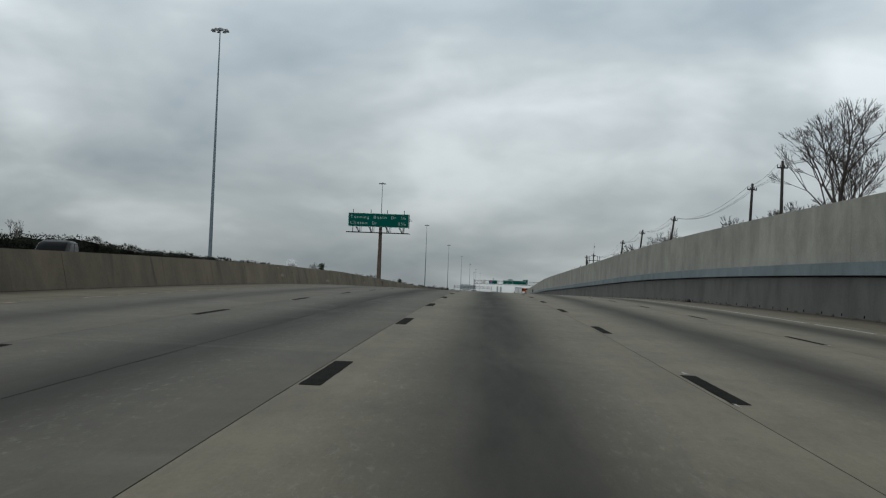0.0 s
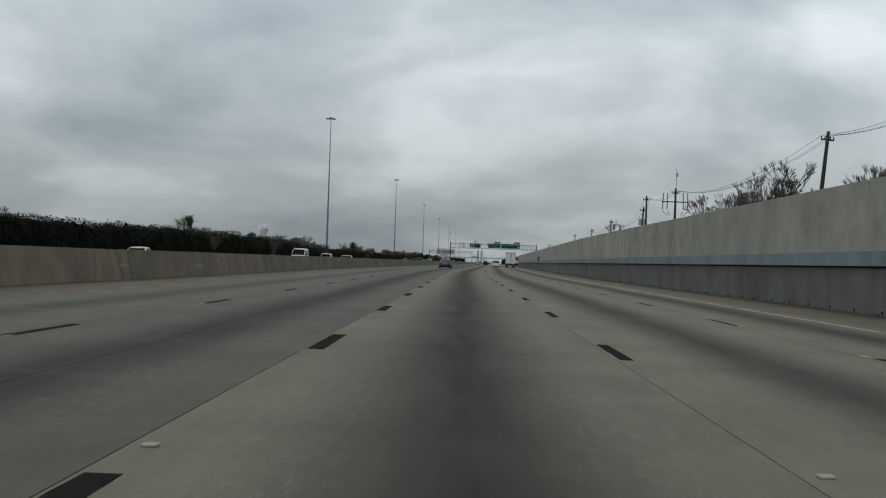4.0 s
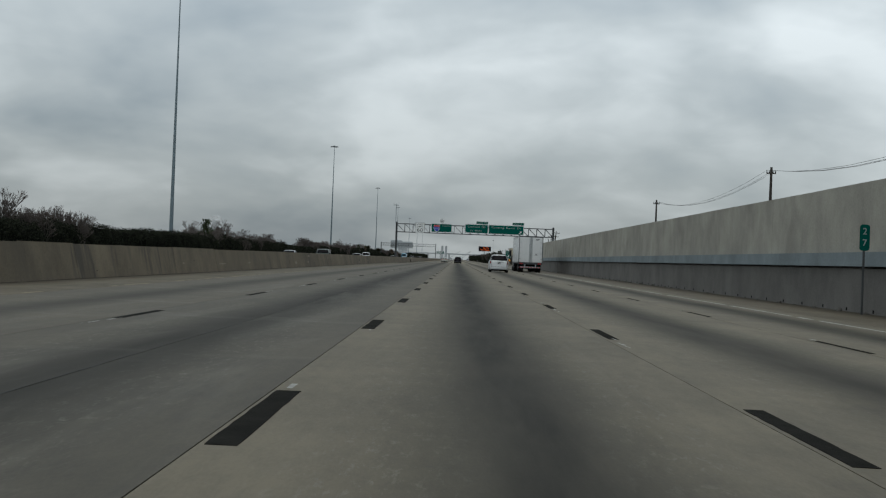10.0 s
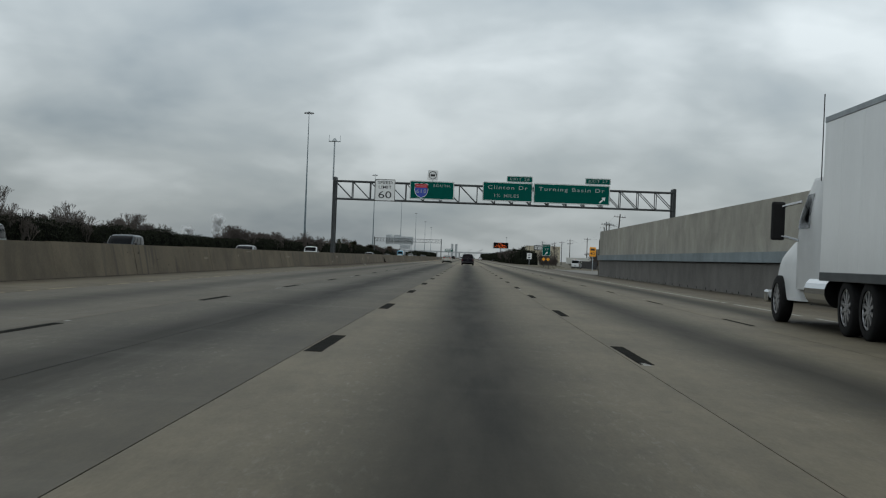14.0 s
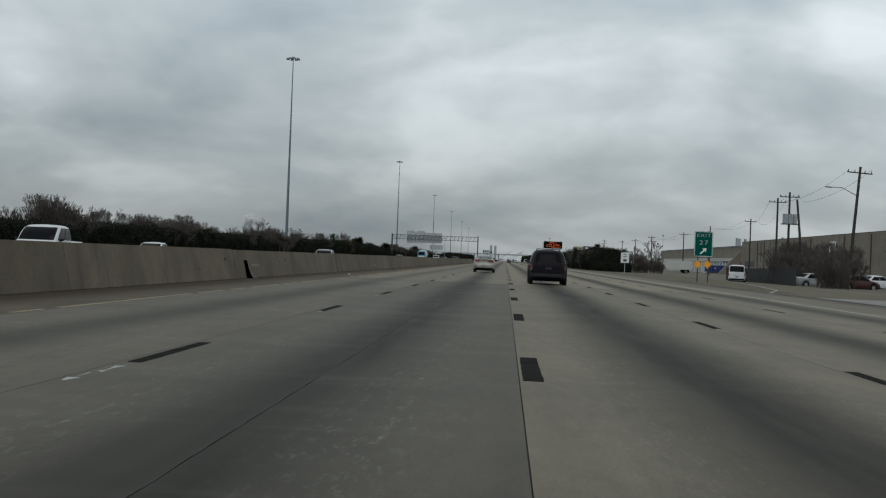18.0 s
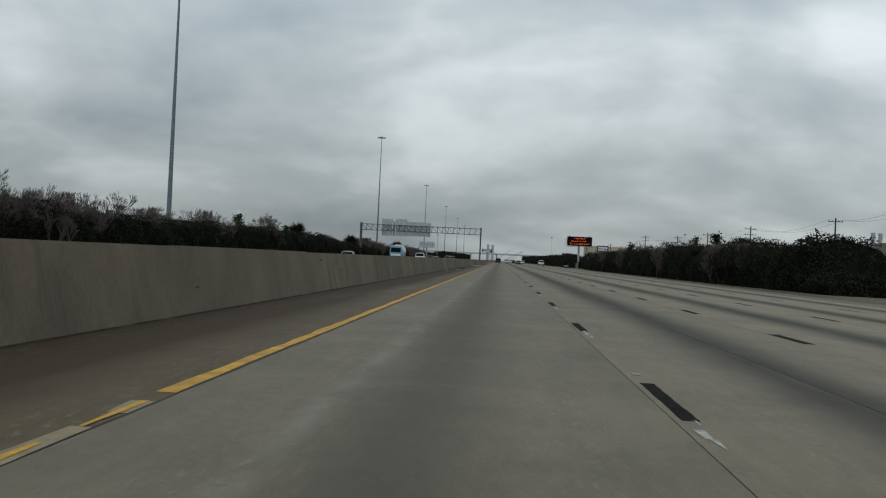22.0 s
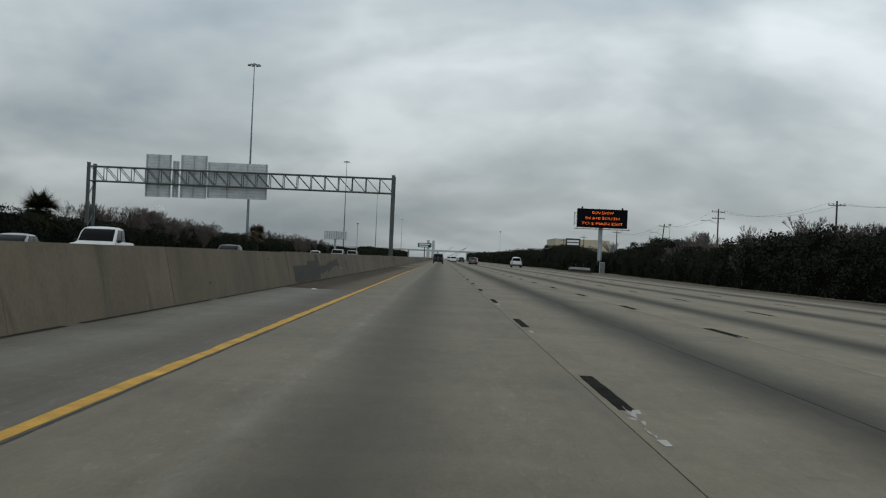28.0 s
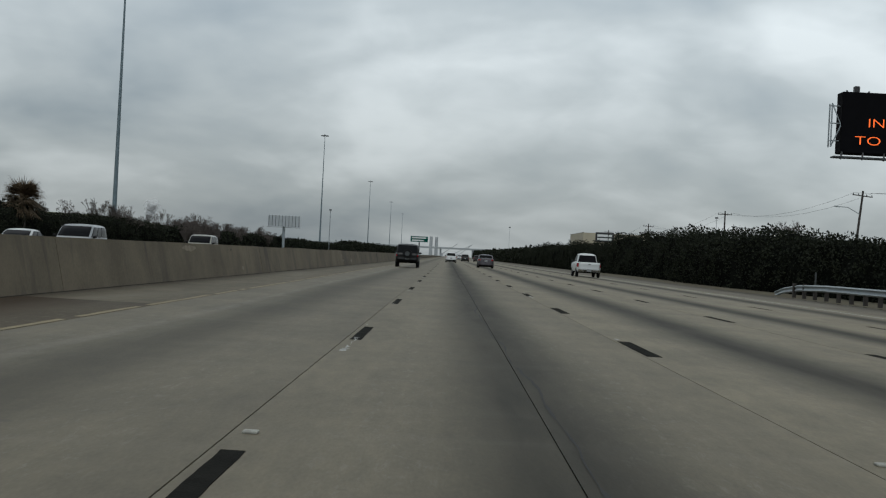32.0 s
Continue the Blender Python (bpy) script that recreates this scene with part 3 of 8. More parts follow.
# ---- median barrier in cast lengths ----
SECTION = [(-10.34, 0.0), (-10.11, 1.03), (-9.93, 1.03), (-9.70, 0.0)]
barrier = thing("median_barrier", "weathered brown-grey concrete median barrier with dark drip stains", "barrier", kind="structure")
rb = random.Random(9)
y = Y0
while y < 1420:
    l = 9.14 if rb.random() > 0.12 else 4.6
    if y > 1250:
        l = 60.0
    dz, dx = rb.uniform(-.012, .018), rb.uniform(-.008, .008)
    bm = bmesh.new()
    ya, yb = y + 0.012, y + l - 0.012
    ends = [[bm.verts.new(on(x + dx, yy, z + (dz if z > 0.5 else -0.02))) for x, z in SECTION] for yy in (ya, yb)]
    for i in range(len(SECTION)):
        j = (i + 1) % len(SECTION)
        bm.faces.new((ends[0][i], ends[0][j], ends[1][j], ends[1][i]))
    bm.faces.new(ends[0][::-1])
    bm.faces.new(ends[1])
    bmesh.ops.recalc_face_normals(bm, faces=bm.faces[:])
    bmesh.ops.bevel(bm, geom=[e for e in bm.edges if e.calc_length() > 3], offset=0.02, segments=2, affect="EDGES")
    part("barrier_segment", bm, M_BARRIER, barrier)
    y += l
strip("barrier_segment", -10.1, -9.9, 1.0, M_BARRIER, y_list=[1420, 2000, Y1], parent=barrier, edge=1.0)

# ---- retaining wall along the outer shoulder ----
WALL_END = 620.0
wall = thing("retaining_wall", "tall pale concrete retaining wall with a blue-grey band over a sooty base", "wall", kind="structure")


def wall_piece(name, x0, x1, z0, z1, ya, yb, mat, bevel=0.015):
    bm = bmesh.new()
    ys = steps(ya, yb, 8)
    rows = [[on(x0, yy, z0), on(x1, yy, z0), on(x1, yy, z1), on(x0, yy, z1)] for yy in ys]
    r = grid(bm, rows, True)
    bm.faces.new(r[0])
    bm.faces.new(r[-1][::-1])
    bmesh.ops.recalc_face_normals(bm, faces=bm.faces[:])
    return part(name, bm, mat, wall)


y = Y0
while y < WALL_END - 1:
    yb = min(y + 7.6, WALL_END)
    wall_piece("wall_panel", 14.0 + rb.uniform(-.004, .004), 14.35, 1.86, 4.06 + rb.uniform(-.006, .006), y + 0.012, yb - 0.012, M_WALL_UP)
    y = yb
y = Y0
while y < WALL_END - 1:
    yb = min(y + 15.2, WALL_END)
    wall_piece("wall_base", 13.98, 14.33, -0.1, 1.375, y + 0.008, yb - 0.008, M_WALL_LOW)
    wall_piece("joint_backing", 14.18, 14.33, 1.37, 1.46, y + 0.008, yb - 0.008, M_WALL_LOW)
    wall_piece("wall_band", 13.80, 14.20, 1.44, 1.88, y + 0.008, yb - 0.008, M_WALL_BAND)
    y = yb
# the bank that it holds up
bm = bmesh.new()
ys = steps(Y0, WALL_END + 4, 20)
r = grid(bm, [[on(14.3, yy, 0), on(14.3, yy, 3.4), on(30, yy, 3.5), on(90, yy, 3.5), on(110, yy, -0.2)] for yy in ys])
bm.faces.new(r[0]); bm.faces.new(r[-1][::-1])
bank = tagged(mesh_ob("verge", bm, M_GRASS), "dormant grass bank behind the retaining wall", "verge", kind="structure")


# ---- high-mast lamps ----
def high_mast(x, y, h=51.6):
    t = thing("high_mast_lamp", "tall tapered galvanised mast with a ring of floodlights on top", "street lamp", pose(x, y, road_z(y)), "high masts beside the freeway")
    part("base_plate", rodm((0, 0, -0.1), (0, 0, 0.25), 0.75, 0.7, 14), M_MAST, t)
    bm = bmesh.new()
    lv = [(0, .42), (12, .34), (24, .26), (36, .18), (h - 0.4, .10)]
    for (z0, r0), (z1, r1) in zip(lv, lv[1:]):
        rod(bm, (0, 0, z0), (0, 0, z1), r0, r1, 14, False)
    part("mast", bm, M_MAST, t, smooth=True)
    bm = bmesh.new()
    bmesh.ops.create_cone(bm, cap_ends=True, segments=16, radius1=0.5, radius2=0.28, depth=0.5, matrix=Matrix.Translation((0, 0, h - 0.1)))
    part("hub", bm, M_LAMP, t)
    bm = bmesh.new()
    n = 28
    for i in range(n):
        a, b = 2 * math.pi * i / n, 2 * math.pi * (i + 1) / n
        rod(bm, (1.3 * math.cos(a), 1.3 * math.sin(a), h - .25), (1.3 * math.cos(b), 1.3 * math.sin(b), h - .25), .05, n=6, caps=False)
    part("ring", bm, M_MAST, t)
    for i in range(8):
        a = 2 * math.pi * (i + .5) / 8
        c, s = math.cos(a), math.sin(a)
        bm = bmesh.new()
        rod(bm, (0.3 * c, 0.3 * s, h - .15), (1.45 * c, 1.45 * s, h - .22), .045, n=6)
        arm = part("arm", bm, M_MAST, t)
        bm = bmesh.new()
        bmesh.ops.create_cone(bm, cap_ends=True, segments=10, radius1=.42, radius2=.2, depth=.42, matrix=Matrix.Translation((1.5 * c, 1.5 * s, h - .40)))
        part("floodlight", bm, M_LAMP, t)
    return t


mast = high_mast(-53.3, 264)
for x, y in ((-55.2, 620.7), (-57.0, 975.7), (-58.0, 1337.4), (-58.8, 1701.5), (-59.5, 2062), (-60, 2424), (-61, 2790)):
    copy_thing(mast, pose(x, y, 0))


# ---- sign gantries ----
def truss(bm, x0, x1, z0, z1, y0, y1, n, r=0.055):
    """A box truss along x with diagonals on its faces."""
    for y in (y0, y1):
        for z in (z0, z1):
            rod(bm, (x0, y, z), (x1, y, z), r * 1.25, n=6)
    for i in range(n + 1):
        x = x0 + (x1 - x0) * i / n
        for y in (y0, y1):
            rod(bm, (x, y, z0), (x, y, z1), r * .8, n=5)
        for z in (z0, z1):
            rod(bm, (x, y0, z), (x, y1, z), r * .7, n=5)
        if i < n:
            xn = x0 + (x1 - x0) * (i + 1) / n
            for y in (y0, y1):
                a, b = (z0, z1) if i % 1 == 0 else (z1, z0)
                rod(bm, (x, y, z1), (xn, y, z0), r * .75, n=5)
            rod(bm, (x, y0, z1), (xn, y1, z1), r * .5, n=5)
    return bm


def gantry(name_label, x0, x1, y, z0, z1, bays, mat, post_mat, depth=1.2, legs=None, w=0.15):
    t = thing("sign_gantry", name_label, "sign gantry")
    part("truss", truss(bmesh.new(), x0, x1, z0, z1, y - depth / 2, y + depth / 2, bays), mat, t)
    depth = legs or depth
    for x in (x0, x1):
        if legs:
            bm = bmesh.new()
            for z in (z0, z1):
                rod(bm, (x, y - depth / 2, z), (x, y + depth / 2, z), .07, n=8)
            part("cross_tie", bm, mat, t)
        for yy in (y - depth / 2, y + depth / 2):
            g = road_z(y) - FALL * x
            bm = bmesh.new()
            box(bm, x - w, x + w, yy - .012, yy + .012, g - .2, z1 + .35)
            box(bm, x - w, x - w + .03, yy - .12, yy + .12, g - .2, z1 + .35)
            box(bm, x + w - .03, x + w, yy - .12, yy + .12, g - .2, z1 + .35)
            part("post", bm, post_mat, t, "wide-flange steel post")
        bm = bmesh.new()
        zz = 1.0
        k = 0
        while zz + 1.6 < z0:
            a, b = (y - depth / 2, y + depth / 2) if k % 2 else (y + depth / 2, y - depth / 2)
            rod(bm, (x, a, zz), (x, b, zz + 1.6), .05, n=6)
            zz += 1.6
            k += 1
        part("brace", bm, post_mat, t)
        part("footing", boxm(x - .45, x + .45, y - depth / 2 - .4, y + depth / 2 + .4, -0.15 + road_z(y), .95, .03), M_BARRIER, t, "concrete footing")
    return t


def panel(bm, x0, x1, z0, z1, y, t=0.012, r=0.09, n=4):
    """A sign panel with rounded corners that faces -y."""
    r = min(r, (x1 - x0) / 3, (z1 - z0) / 3)
    out = []
    for cx, cz, a0 in ((x1 - r, z1 - r, 0), (x0 + r, z1 - r, 90), (x0 + r, z0 + r, 180), (x1 - r, z0 + r, 270)):
        for i in range(n + 1):
            a = radians(a0 + 90 * i / n)
            out.append((cx + r * math.cos(a), cz + r * math.sin(a)))
    return poly_prism(bm, out, y - t / 2, y + t / 2)


def border(bm, x0, x1, z0, z1, y, w=0.05, r=0.09):
    """A thin raised frame round a sign."""
    n = 4

    def ring(d):
        rr = max(r - d, 0.02)
        out = []
        for cx, cz, a0 in ((x1 - d - rr, z1 - d - rr, 0), (x0 + d + rr, z1 - d - rr, 90), (x0 + d + rr, z0 + d + rr, 180), (x1 - d - rr, z0 + d + rr, 270)):
            for i in range(n + 1):
                a = radians(a0 + 90 * i / n)
                out.append((cx + rr * math.cos(a), y, cz + rr * math.sin(a)))
        return out
    grid(bm, [ring(0.02), ring(0.02 + w)], True)
    return bm


M_AMBER, ant, ab = material("amber_led", (0.1, 0.02, 0.0), .5)


def letters(sign, text, x, z, y, size, mat=None, width=None, align="CENTER", name="lettering"):
    if mat is None:
        size *= .84
    return part(name, upright(text_mesh(text, size, 0.002, width, align, 1.22 if mat is None else 1.0, -0.018 if mat is M_AMBER else 0.002), x, y, z), mat or M_SIGN_T, sign)


def green_sign(label, x0, x1, z0, z1, y, lines, group="", tab=None, trim=.045):
    """lines: (text, x, z, cap height, width)."""
    s = thing("guide_sign", label, "road sign", group=group)
    part("sign_panel", panel(bmesh.new(), x0, x1, z0, z1, y), M_GREEN, s)
    part("sign_border", border(bmesh.new(), x0, x1, z0, z1, y - 0.011, trim), M_SIGN_W, s, "white border")
    for i in range(int((x1 - x0) / 1.3) + 1):
        xx = x0 + 0.3 + i * 1.3
        if xx < x1 - 0.1:
            part("stiffener", boxm(xx - .04, xx + .04, y + .01, y + .12, z0 + .03, z1 - .03), M_GALV, s)
    for text, x, z, size, width in lines:
        letters(s, text, x, z, y - 0.012, size, width=width)
    if tab:
        a, b, c, d, words = tab
        p = part("exit_tab", panel(bmesh.new(), a, b, c, d, y), M_GREEN, s, "green exit number tab")
        part("sign_border", border(bmesh.new(), a, b, c, d, y - 0.011, 0.035), M_SIGN_W, p)
        letters(p, words, (a + b) / 2, (c + d) / 2, y - 0.012, 0.26, width=(b - a) * 0.74)
    return s


def arrow(bm, x, z, y, s, ang=45):
    pts = [(-.09, -.5), (.09, -.5), (.09, .1), (.3, .1), (0, .5), (-.3, .1), (-.09, .1)]
    c, d = math.cos(radians(-ang)), math.sin(radians(-ang))
    bm.faces.new([bm.verts.new((x + s * (px * c - pz * d), y, z + s * (px * d + pz * c))) for px, pz in pts])
    return bm


# the first gantry: speed limit, route sign and two exits
GY = 617.5
g1 = gantry("grey steel truss sign gantry spanning the lanes", -10.4, 20.2, GY, 6.02, 7.62, 19, M_GALV_DK, M_GALV_DK, 1.15)
bm = bmesh.new()
rod(bm, (-10.6, GY, 7.7), (-10.6, GY, 11.2), .075, .06)
part("antenna_pole", bm, M_GALV, g1)
bm = bmesh.new()
rod(bm, (-11.15, GY, 11.2), (-10.05, GY, 11.2), .05)
bmesh.ops.create_cone(bm, cap_ends=True, segments=12, radius1=.26, radius2=.05, depth=.28, matrix=Matrix.Translation((-10.6, GY, 11.36)))
for dx in (-.5, .5):
    rod(bm, (-10.6 + dx, GY, 11.2), (-10.6 + dx, GY, 11.75), .018, n=5)
part("sensor_head", bm, M_GALV, g1)
FY = GY - 0.75
ss = thing("speed_limit_sign", "white speed limit 60 sign hung on the gantry truss", "road sign")
part("sign_panel", panel(bmesh.new(), -6.74, -4.9, 5.92, 7.9, FY), M_SIGN_W, ss)
part("sign_border", border(bmesh.new(), -6.74, -4.9, 5.92, 7.9, FY - .011, .04), M_BLACK, ss, "black border")
letters(ss, "SPEED", -5.82, 7.58, FY - .012, .26, M_BLACK, 1.35)
letters(ss, "LIMIT", -5.82, 7.16, FY - .012, .28, M_BLACK, 1.18)
letters(ss, "60", -5.82, 6.46, FY - .012, .66, M_BLACK, 1.18)
part("bracket", boxm(-5.9, -5.75, FY + .01, FY + .16, 5.95, 7.85), M_GALV, ss)

rs = green_sign("green route guide sign for 610 SOUTH on the gantry", -3.57, .4, 6.22, 7.86, FY, [("SOUTH", -.72, 7.46, .27, 1.5)], "signs on the first gantry")
# the shield
out = [(0, -.62), (-.3, -.5), (-.5, -.25), (-.56, .05), (-.5, .35), (-.56, .5), (-.38, .56), (-.18, .52), (0, .58)]
out = out + [(-x, z) for x, z in out[-2:0:-1]]
M_BLUE = worn("sign_blue_sheeting", (0.02, 0.05, 0.32), .42, vary=.1, relief=0)
M_RED = worn("sign_red_sheeting", (0.42, 0.02, 0.03), .42, vary=.1, relief=0)


def outline_plate(pts, x, z, y, s, mat, parent, name):
    bm = bmesh.new()
    bm.faces.new([bm.verts.new((x + px * s, y, z + pz * s)) for px, pz in pts])
    bmesh.ops.triangulate(bm, faces=bm.faces[:])
    return part(name, bm, mat, parent)


outline_plate(out, -2.55, 7.02, FY - .010, 1.12, M_SIGN_W, rs, "shield_edge")
sh = outline_plate(out, -2.55, 7.02, FY - .013, 1.04, M_BLUE, rs, "shield")
outline_plate([(-.54, .22), (.54, .22), (.5, .35), (.56, .5), (.38, .56), (.18, .52), (0, .58), (-.18, .52), (-.38, .56), (-.56, .5), (-.5, .35)], -2.55, 7.02, FY - .016, 1.03, M_RED, rs, "shield_crown")
letters(rs, "INTERSTATE", -2.55, 7.42, FY - .019, .11, width=.86)
letters(rs, "610", -2.55, 6.92, FY - .019, .42, width=.88)
em = thing("route_marker", "small square white route marker with a black ring over the sign", "road sign")
part("sign_panel", panel(bmesh.new(), -2.02, -1.1, 7.95, 8.85, FY), M_SIGN_W, em)
bm = bmesh.new()
n = 24
grid(bm, [[(-1.56 + r * math.cos(2 * math.pi * i / n), FY - .012, 8.4 + r * math.sin(2 * math.pi * i / n)) for i in range(n)] for r in (.3, .36)], True)
part("ring", bm, M_BLACK, em)
part("plain_bars", boxm(-1.76, -1.36, FY - .014, FY - .008, 8.3, 8.5), M_BLACK, em, "dark bar of worn writing")
part("bracket", boxm(-1.6, -1.52, FY + .01, FY + .1, 7.7, 8.8), M_GALV, em)
green_sign("green guide sign reading Clinton Dr, one and a quarter miles", 2.97, 7.46, 6.3, 8.0, FY, [("Clinton Dr", 5.2, 7.52, .42, 3.55), ("1¼ MILES", 5.1, 6.78, .36, 2.2)], "signs on the first gantry", (5.11, 7.43, 8.04, 8.6, "EXIT 28"))
tb = green_sign("green exit sign reading Turning Basin Dr with an arrow", 7.55, 14.39, 6.26, 8.02, FY, [("Turning Basin Dr", 10.95, 7.52, .42, 5.9)], "signs on the first gantry", (12.16, 14.43, 8.08, 8.64, "EXIT 27"))
part("arrow", arrow(bmesh.new(), 13.75, 6.72, FY - .013, .72), M_SIGN_W, tb, "white slanting arrow")

# the second gantry carries the far carriageway's signs: bare backs show
GY2 = 1113.5
M_GANTRY = worn("gantry_green_grey_steel", (0.075, 0.088, 0.086), 0.65, 0.2, 0.25, 1.5, 30, 0.05)
g2 = gantry("grey steel truss sign gantry over the far carriageway", -41.3, -10.25, GY2, 7.5, 9.0, 22, M_GANTRY, M_GANTRY, 1.2, 2.4, 0.165)


def sign_back(x0, x1, z0, z1, y, label):
    s = thing("guide_sign", label, "road sign", group="sign backs on the second gantry")
    n = round((z1 - z0) / .305)
    for i in range(n):
        a, b = z0 + (z1 - z0) * i / n, z0 + (z1 - z0) * (i + 1) / n
        plank = poly_prism(bmesh.new(), [(a + .006, y - .02), (b - .03, y - .02), (b - .03, y - .035), (b - .008, y - .035), (b - .008, y + .02), (a + .006, y + .02)], x0, x1)
        for v in plank.verts:
            v.co = Vector((v.co.y, v.co.z, v.co.x))
        bmesh.ops.recalc_face_normals(plank, faces=plank.faces[:])
        part("back_plank", plank, M_SIGN_BACK, s)
    part("sign_panel", boxm(x0, x1, y + .022, y + .03, z0, z1), M_GREEN, s, "green face")
    for x in [x0 + .15] + [x for x in steps(x0, x1, 2.2)[1:-1]] + [x1 - .15]:
        part("hanger", boxm(x - .035, x + .035, y - .15, y - .037, z0 + .05, z1 + .02), M_GALV, s)
    return s


SY = GY2 + .85
sign_back(-35.95, -33.3, 6.17, 10.55, SY, "tall bare aluminium sign back on the gantry")
sign_back(-33.15, -32.5, 6.2, 9.95, SY, "narrow bare aluminium sign back on the gantry")
sign_back(-32.33, -29.6, 6.2, 10.6, SY, "tall bare aluminium sign back on the gantry")
sign_back(-29.54, -23.35, 6.32, 9.98, SY, "wide bare aluminium sign back on the gantry")

# the T-shaped sign in the median near the start
CY = 149.0
M_STEEL_BLK = worn("blackened_steel", (0.012, 0.012, 0.013), 0.8, 0.0, 0.3, 2.0, 30, 0.08)
cs = green_sign("green sign reading Turning Basin Dr and Clinton Dr", -11.27, -4.44, 6.9, 8.43, CY,
                [("Turning", -9.99, 7.98, .40, 2.12), ("Basin", -7.70, 7.98, .40, 1.43), ("Dr", -6.18, 7.98, .40, .54), ("¼", -5.03, 7.98, .44, .55), ("Clinton", -10.1, 7.32, .40, 1.95), ("Dr", -8.33, 7.32, .40, .53), ("1", -5.53, 7.32, .40, .09), ("½", -5.03, 7.32, .44, .55)], trim=.022)
tp = thing("sign_post", "rust-brown tapered sign post with a catwalk under the sign", "sign post")
part("post", rodm((-7.62, CY + .3, road_z(CY) - .1), (-7.62, CY + .3, 7.2), .27, .17, 14), M_RUST, tp)
part("cap_plate", boxm(-7.82, -7.42, CY + .1, CY + .5, 6.17, 6.22), M_STEEL_BLK, tp)
part("catwalk", boxm(-11.4, -4.4, CY - .55, CY - .1, 6.24, 6.30), M_STEEL_BLK, tp, "dark catwalk grating")
part("catwalk_rail", rodm((-11.4, CY - .56, 6.21), (-4.2, CY - .56, 6.21), .03), M_STEEL_BLK, tp)
for x in (-10.0, -8.55, -6.65, -5.15):
    part("bracket", rodm((x - .42, CY + .1, 6.95), (x - .02, CY - .3, 6.3), .045, n=6), M_STEEL_BLK, tp)
    part("bracket", rodm((x - .30, CY + .1, 6.95), (x + .08, CY - .3, 6.3), .03, n=6), M_STEEL_BLK, tp)
    for d in (.06, .22):
        part("strut", rodm((x + d, CY + .1, 6.95), (x + d, CY - .25, 6.3), .028, n=6), M_STEEL_BLK, tp)
for x in (-10.75, -8.75, -6.90, -5.0):
    part("upright", rodm((x, CY + .15, 6.3), (x, CY + .15, 8.85), .04, n=6), M_GALV_DK, tp)
part("end_post", boxm(-4.46, -4.38, CY + .03, CY + .13, 6.85, 8.4, .01), M_STEEL_BLK, tp)
for z, l in ((7.85, .16), (7.72, .32)):
    part("stub", rodm((-4.4, CY + .08, z), (-4.4 + l, CY + .08, z), .03, n=6), M_STEEL_BLK, tp)
part("footing", boxm(-8.2, -7.05, CY - .3, CY + .9, road_z(CY) - .1, .9, .04), M_BARRIER, tp, "concrete footing")

# ---- message board on a single pole ----
DY = 1178.0
dm = thing("message_board", "black electronic message board with amber lettering on one steel pole", "message board")
M_DMS = worn("message_board_black", (0.005, 0.005, 0.006), .8, vary=.2, scale=2, relief=0.02, spec=0.04)
part("housing", boxm(15.28, 22.87, DY, DY + .9, 6.72, 9.55, .05), M_DMS, dm)
part("pole", rodm((18.92, DY + .6, -.25), (18.92, DY + .6, 6.8), .33, .31, 18), M_GALV, dm)
bm = bmesh.new()
box(bm, 14.8, 23.2, DY - .75, DY - .1, 6.45, 6.52)
for x in steps(15.1, 22.9, 1.1):
    rod(bm, (x, DY - .7, 6.4), (x + .25, DY, 6.75), .045, n=6)
part("catwalk", bm, M_GALV_DK, dm)
bm = bmesh.new()
for z in (7.3, 8.1, 8.9):
    rod(bm, (14.85, DY + .3, z), (15.3, DY + .3, z), .03, n=6)
for y in (DY + .1, DY + .5):
    rod(bm, (14.85, y, 7.0), (14.85, y, 9.0), .035, n=6)
rod(bm, (14.85, DY + .1, 7.0), (15.28, DY + .1, 8.0), .03, n=6)
rod(bm, (14.85, DY + .1, 9.0), (15.28, DY + .1, 8.0), .03, n=6)
part("side_ladder", bm, M_GALV, dm)
bm = bmesh.new()
for x in (16.0, 22.1):
    box(bm, x - .12, x + .12, DY + .2, DY + .5, 9.55, 9.85, .03)
for x in steps(15.5, 22.6, 1.1):
    box(bm, x - .03, x + .03, DY + .1, DY + .2, 9.55, 9.62)
part("roof_fittings", bm, M_BLACK, dm)
ab.inputs["Emission Color"].default_value, ab.inputs["Emission Strength"].default_value = (1.0, 0.15, 0.02, 1), 1.1
for words, z, w in (("GUN SHOW", 8.95, 3.3), ("IN 610 SOUTH", 8.13, 5.1), ("TO S MAIN EXIT", 7.31, 6.3)):
    letters(dm, words, 19.08, z, DY - .006, .42, M_AMBER, w, name="led_lettering")

# ---- exit sign, mile marker and advisory plates ----
xs = thing("exit_sign", "green EXIT 27 sign with two amber diamond plates on a post", "road sign")
XY = 748.3
part("sign_panel", panel(bmesh.new(), 15.97, 17.53, 2.05, 4.22, XY), M_GREEN, xs)
part("sign_border", border(bmesh.new(), 15.97, 17.53, 2.05, 4.22, XY - .011, .04), M_SIGN_W, xs)
letters(xs, "EXIT", 16.75, 3.86, XY - .012, .34, width=1.15)
letters(xs, "27", 16.75, 3.25, XY - .012, .46, width=.75)
part("arrow", arrow(bmesh.new(), 16.75, 2.55, XY - .013, .72), M_SIGN_W, xs)
for x in (16.3, 17.2):
    part("post", boxm(x - .05, x + .05, XY + .01, XY + .1, -.3, 4.1), M_GALV_DK, xs)
M_ORANGE = worn("amber_sign_sheeting", (0.75, 0.3, 0.01), .4, vary=.1, relief=0)
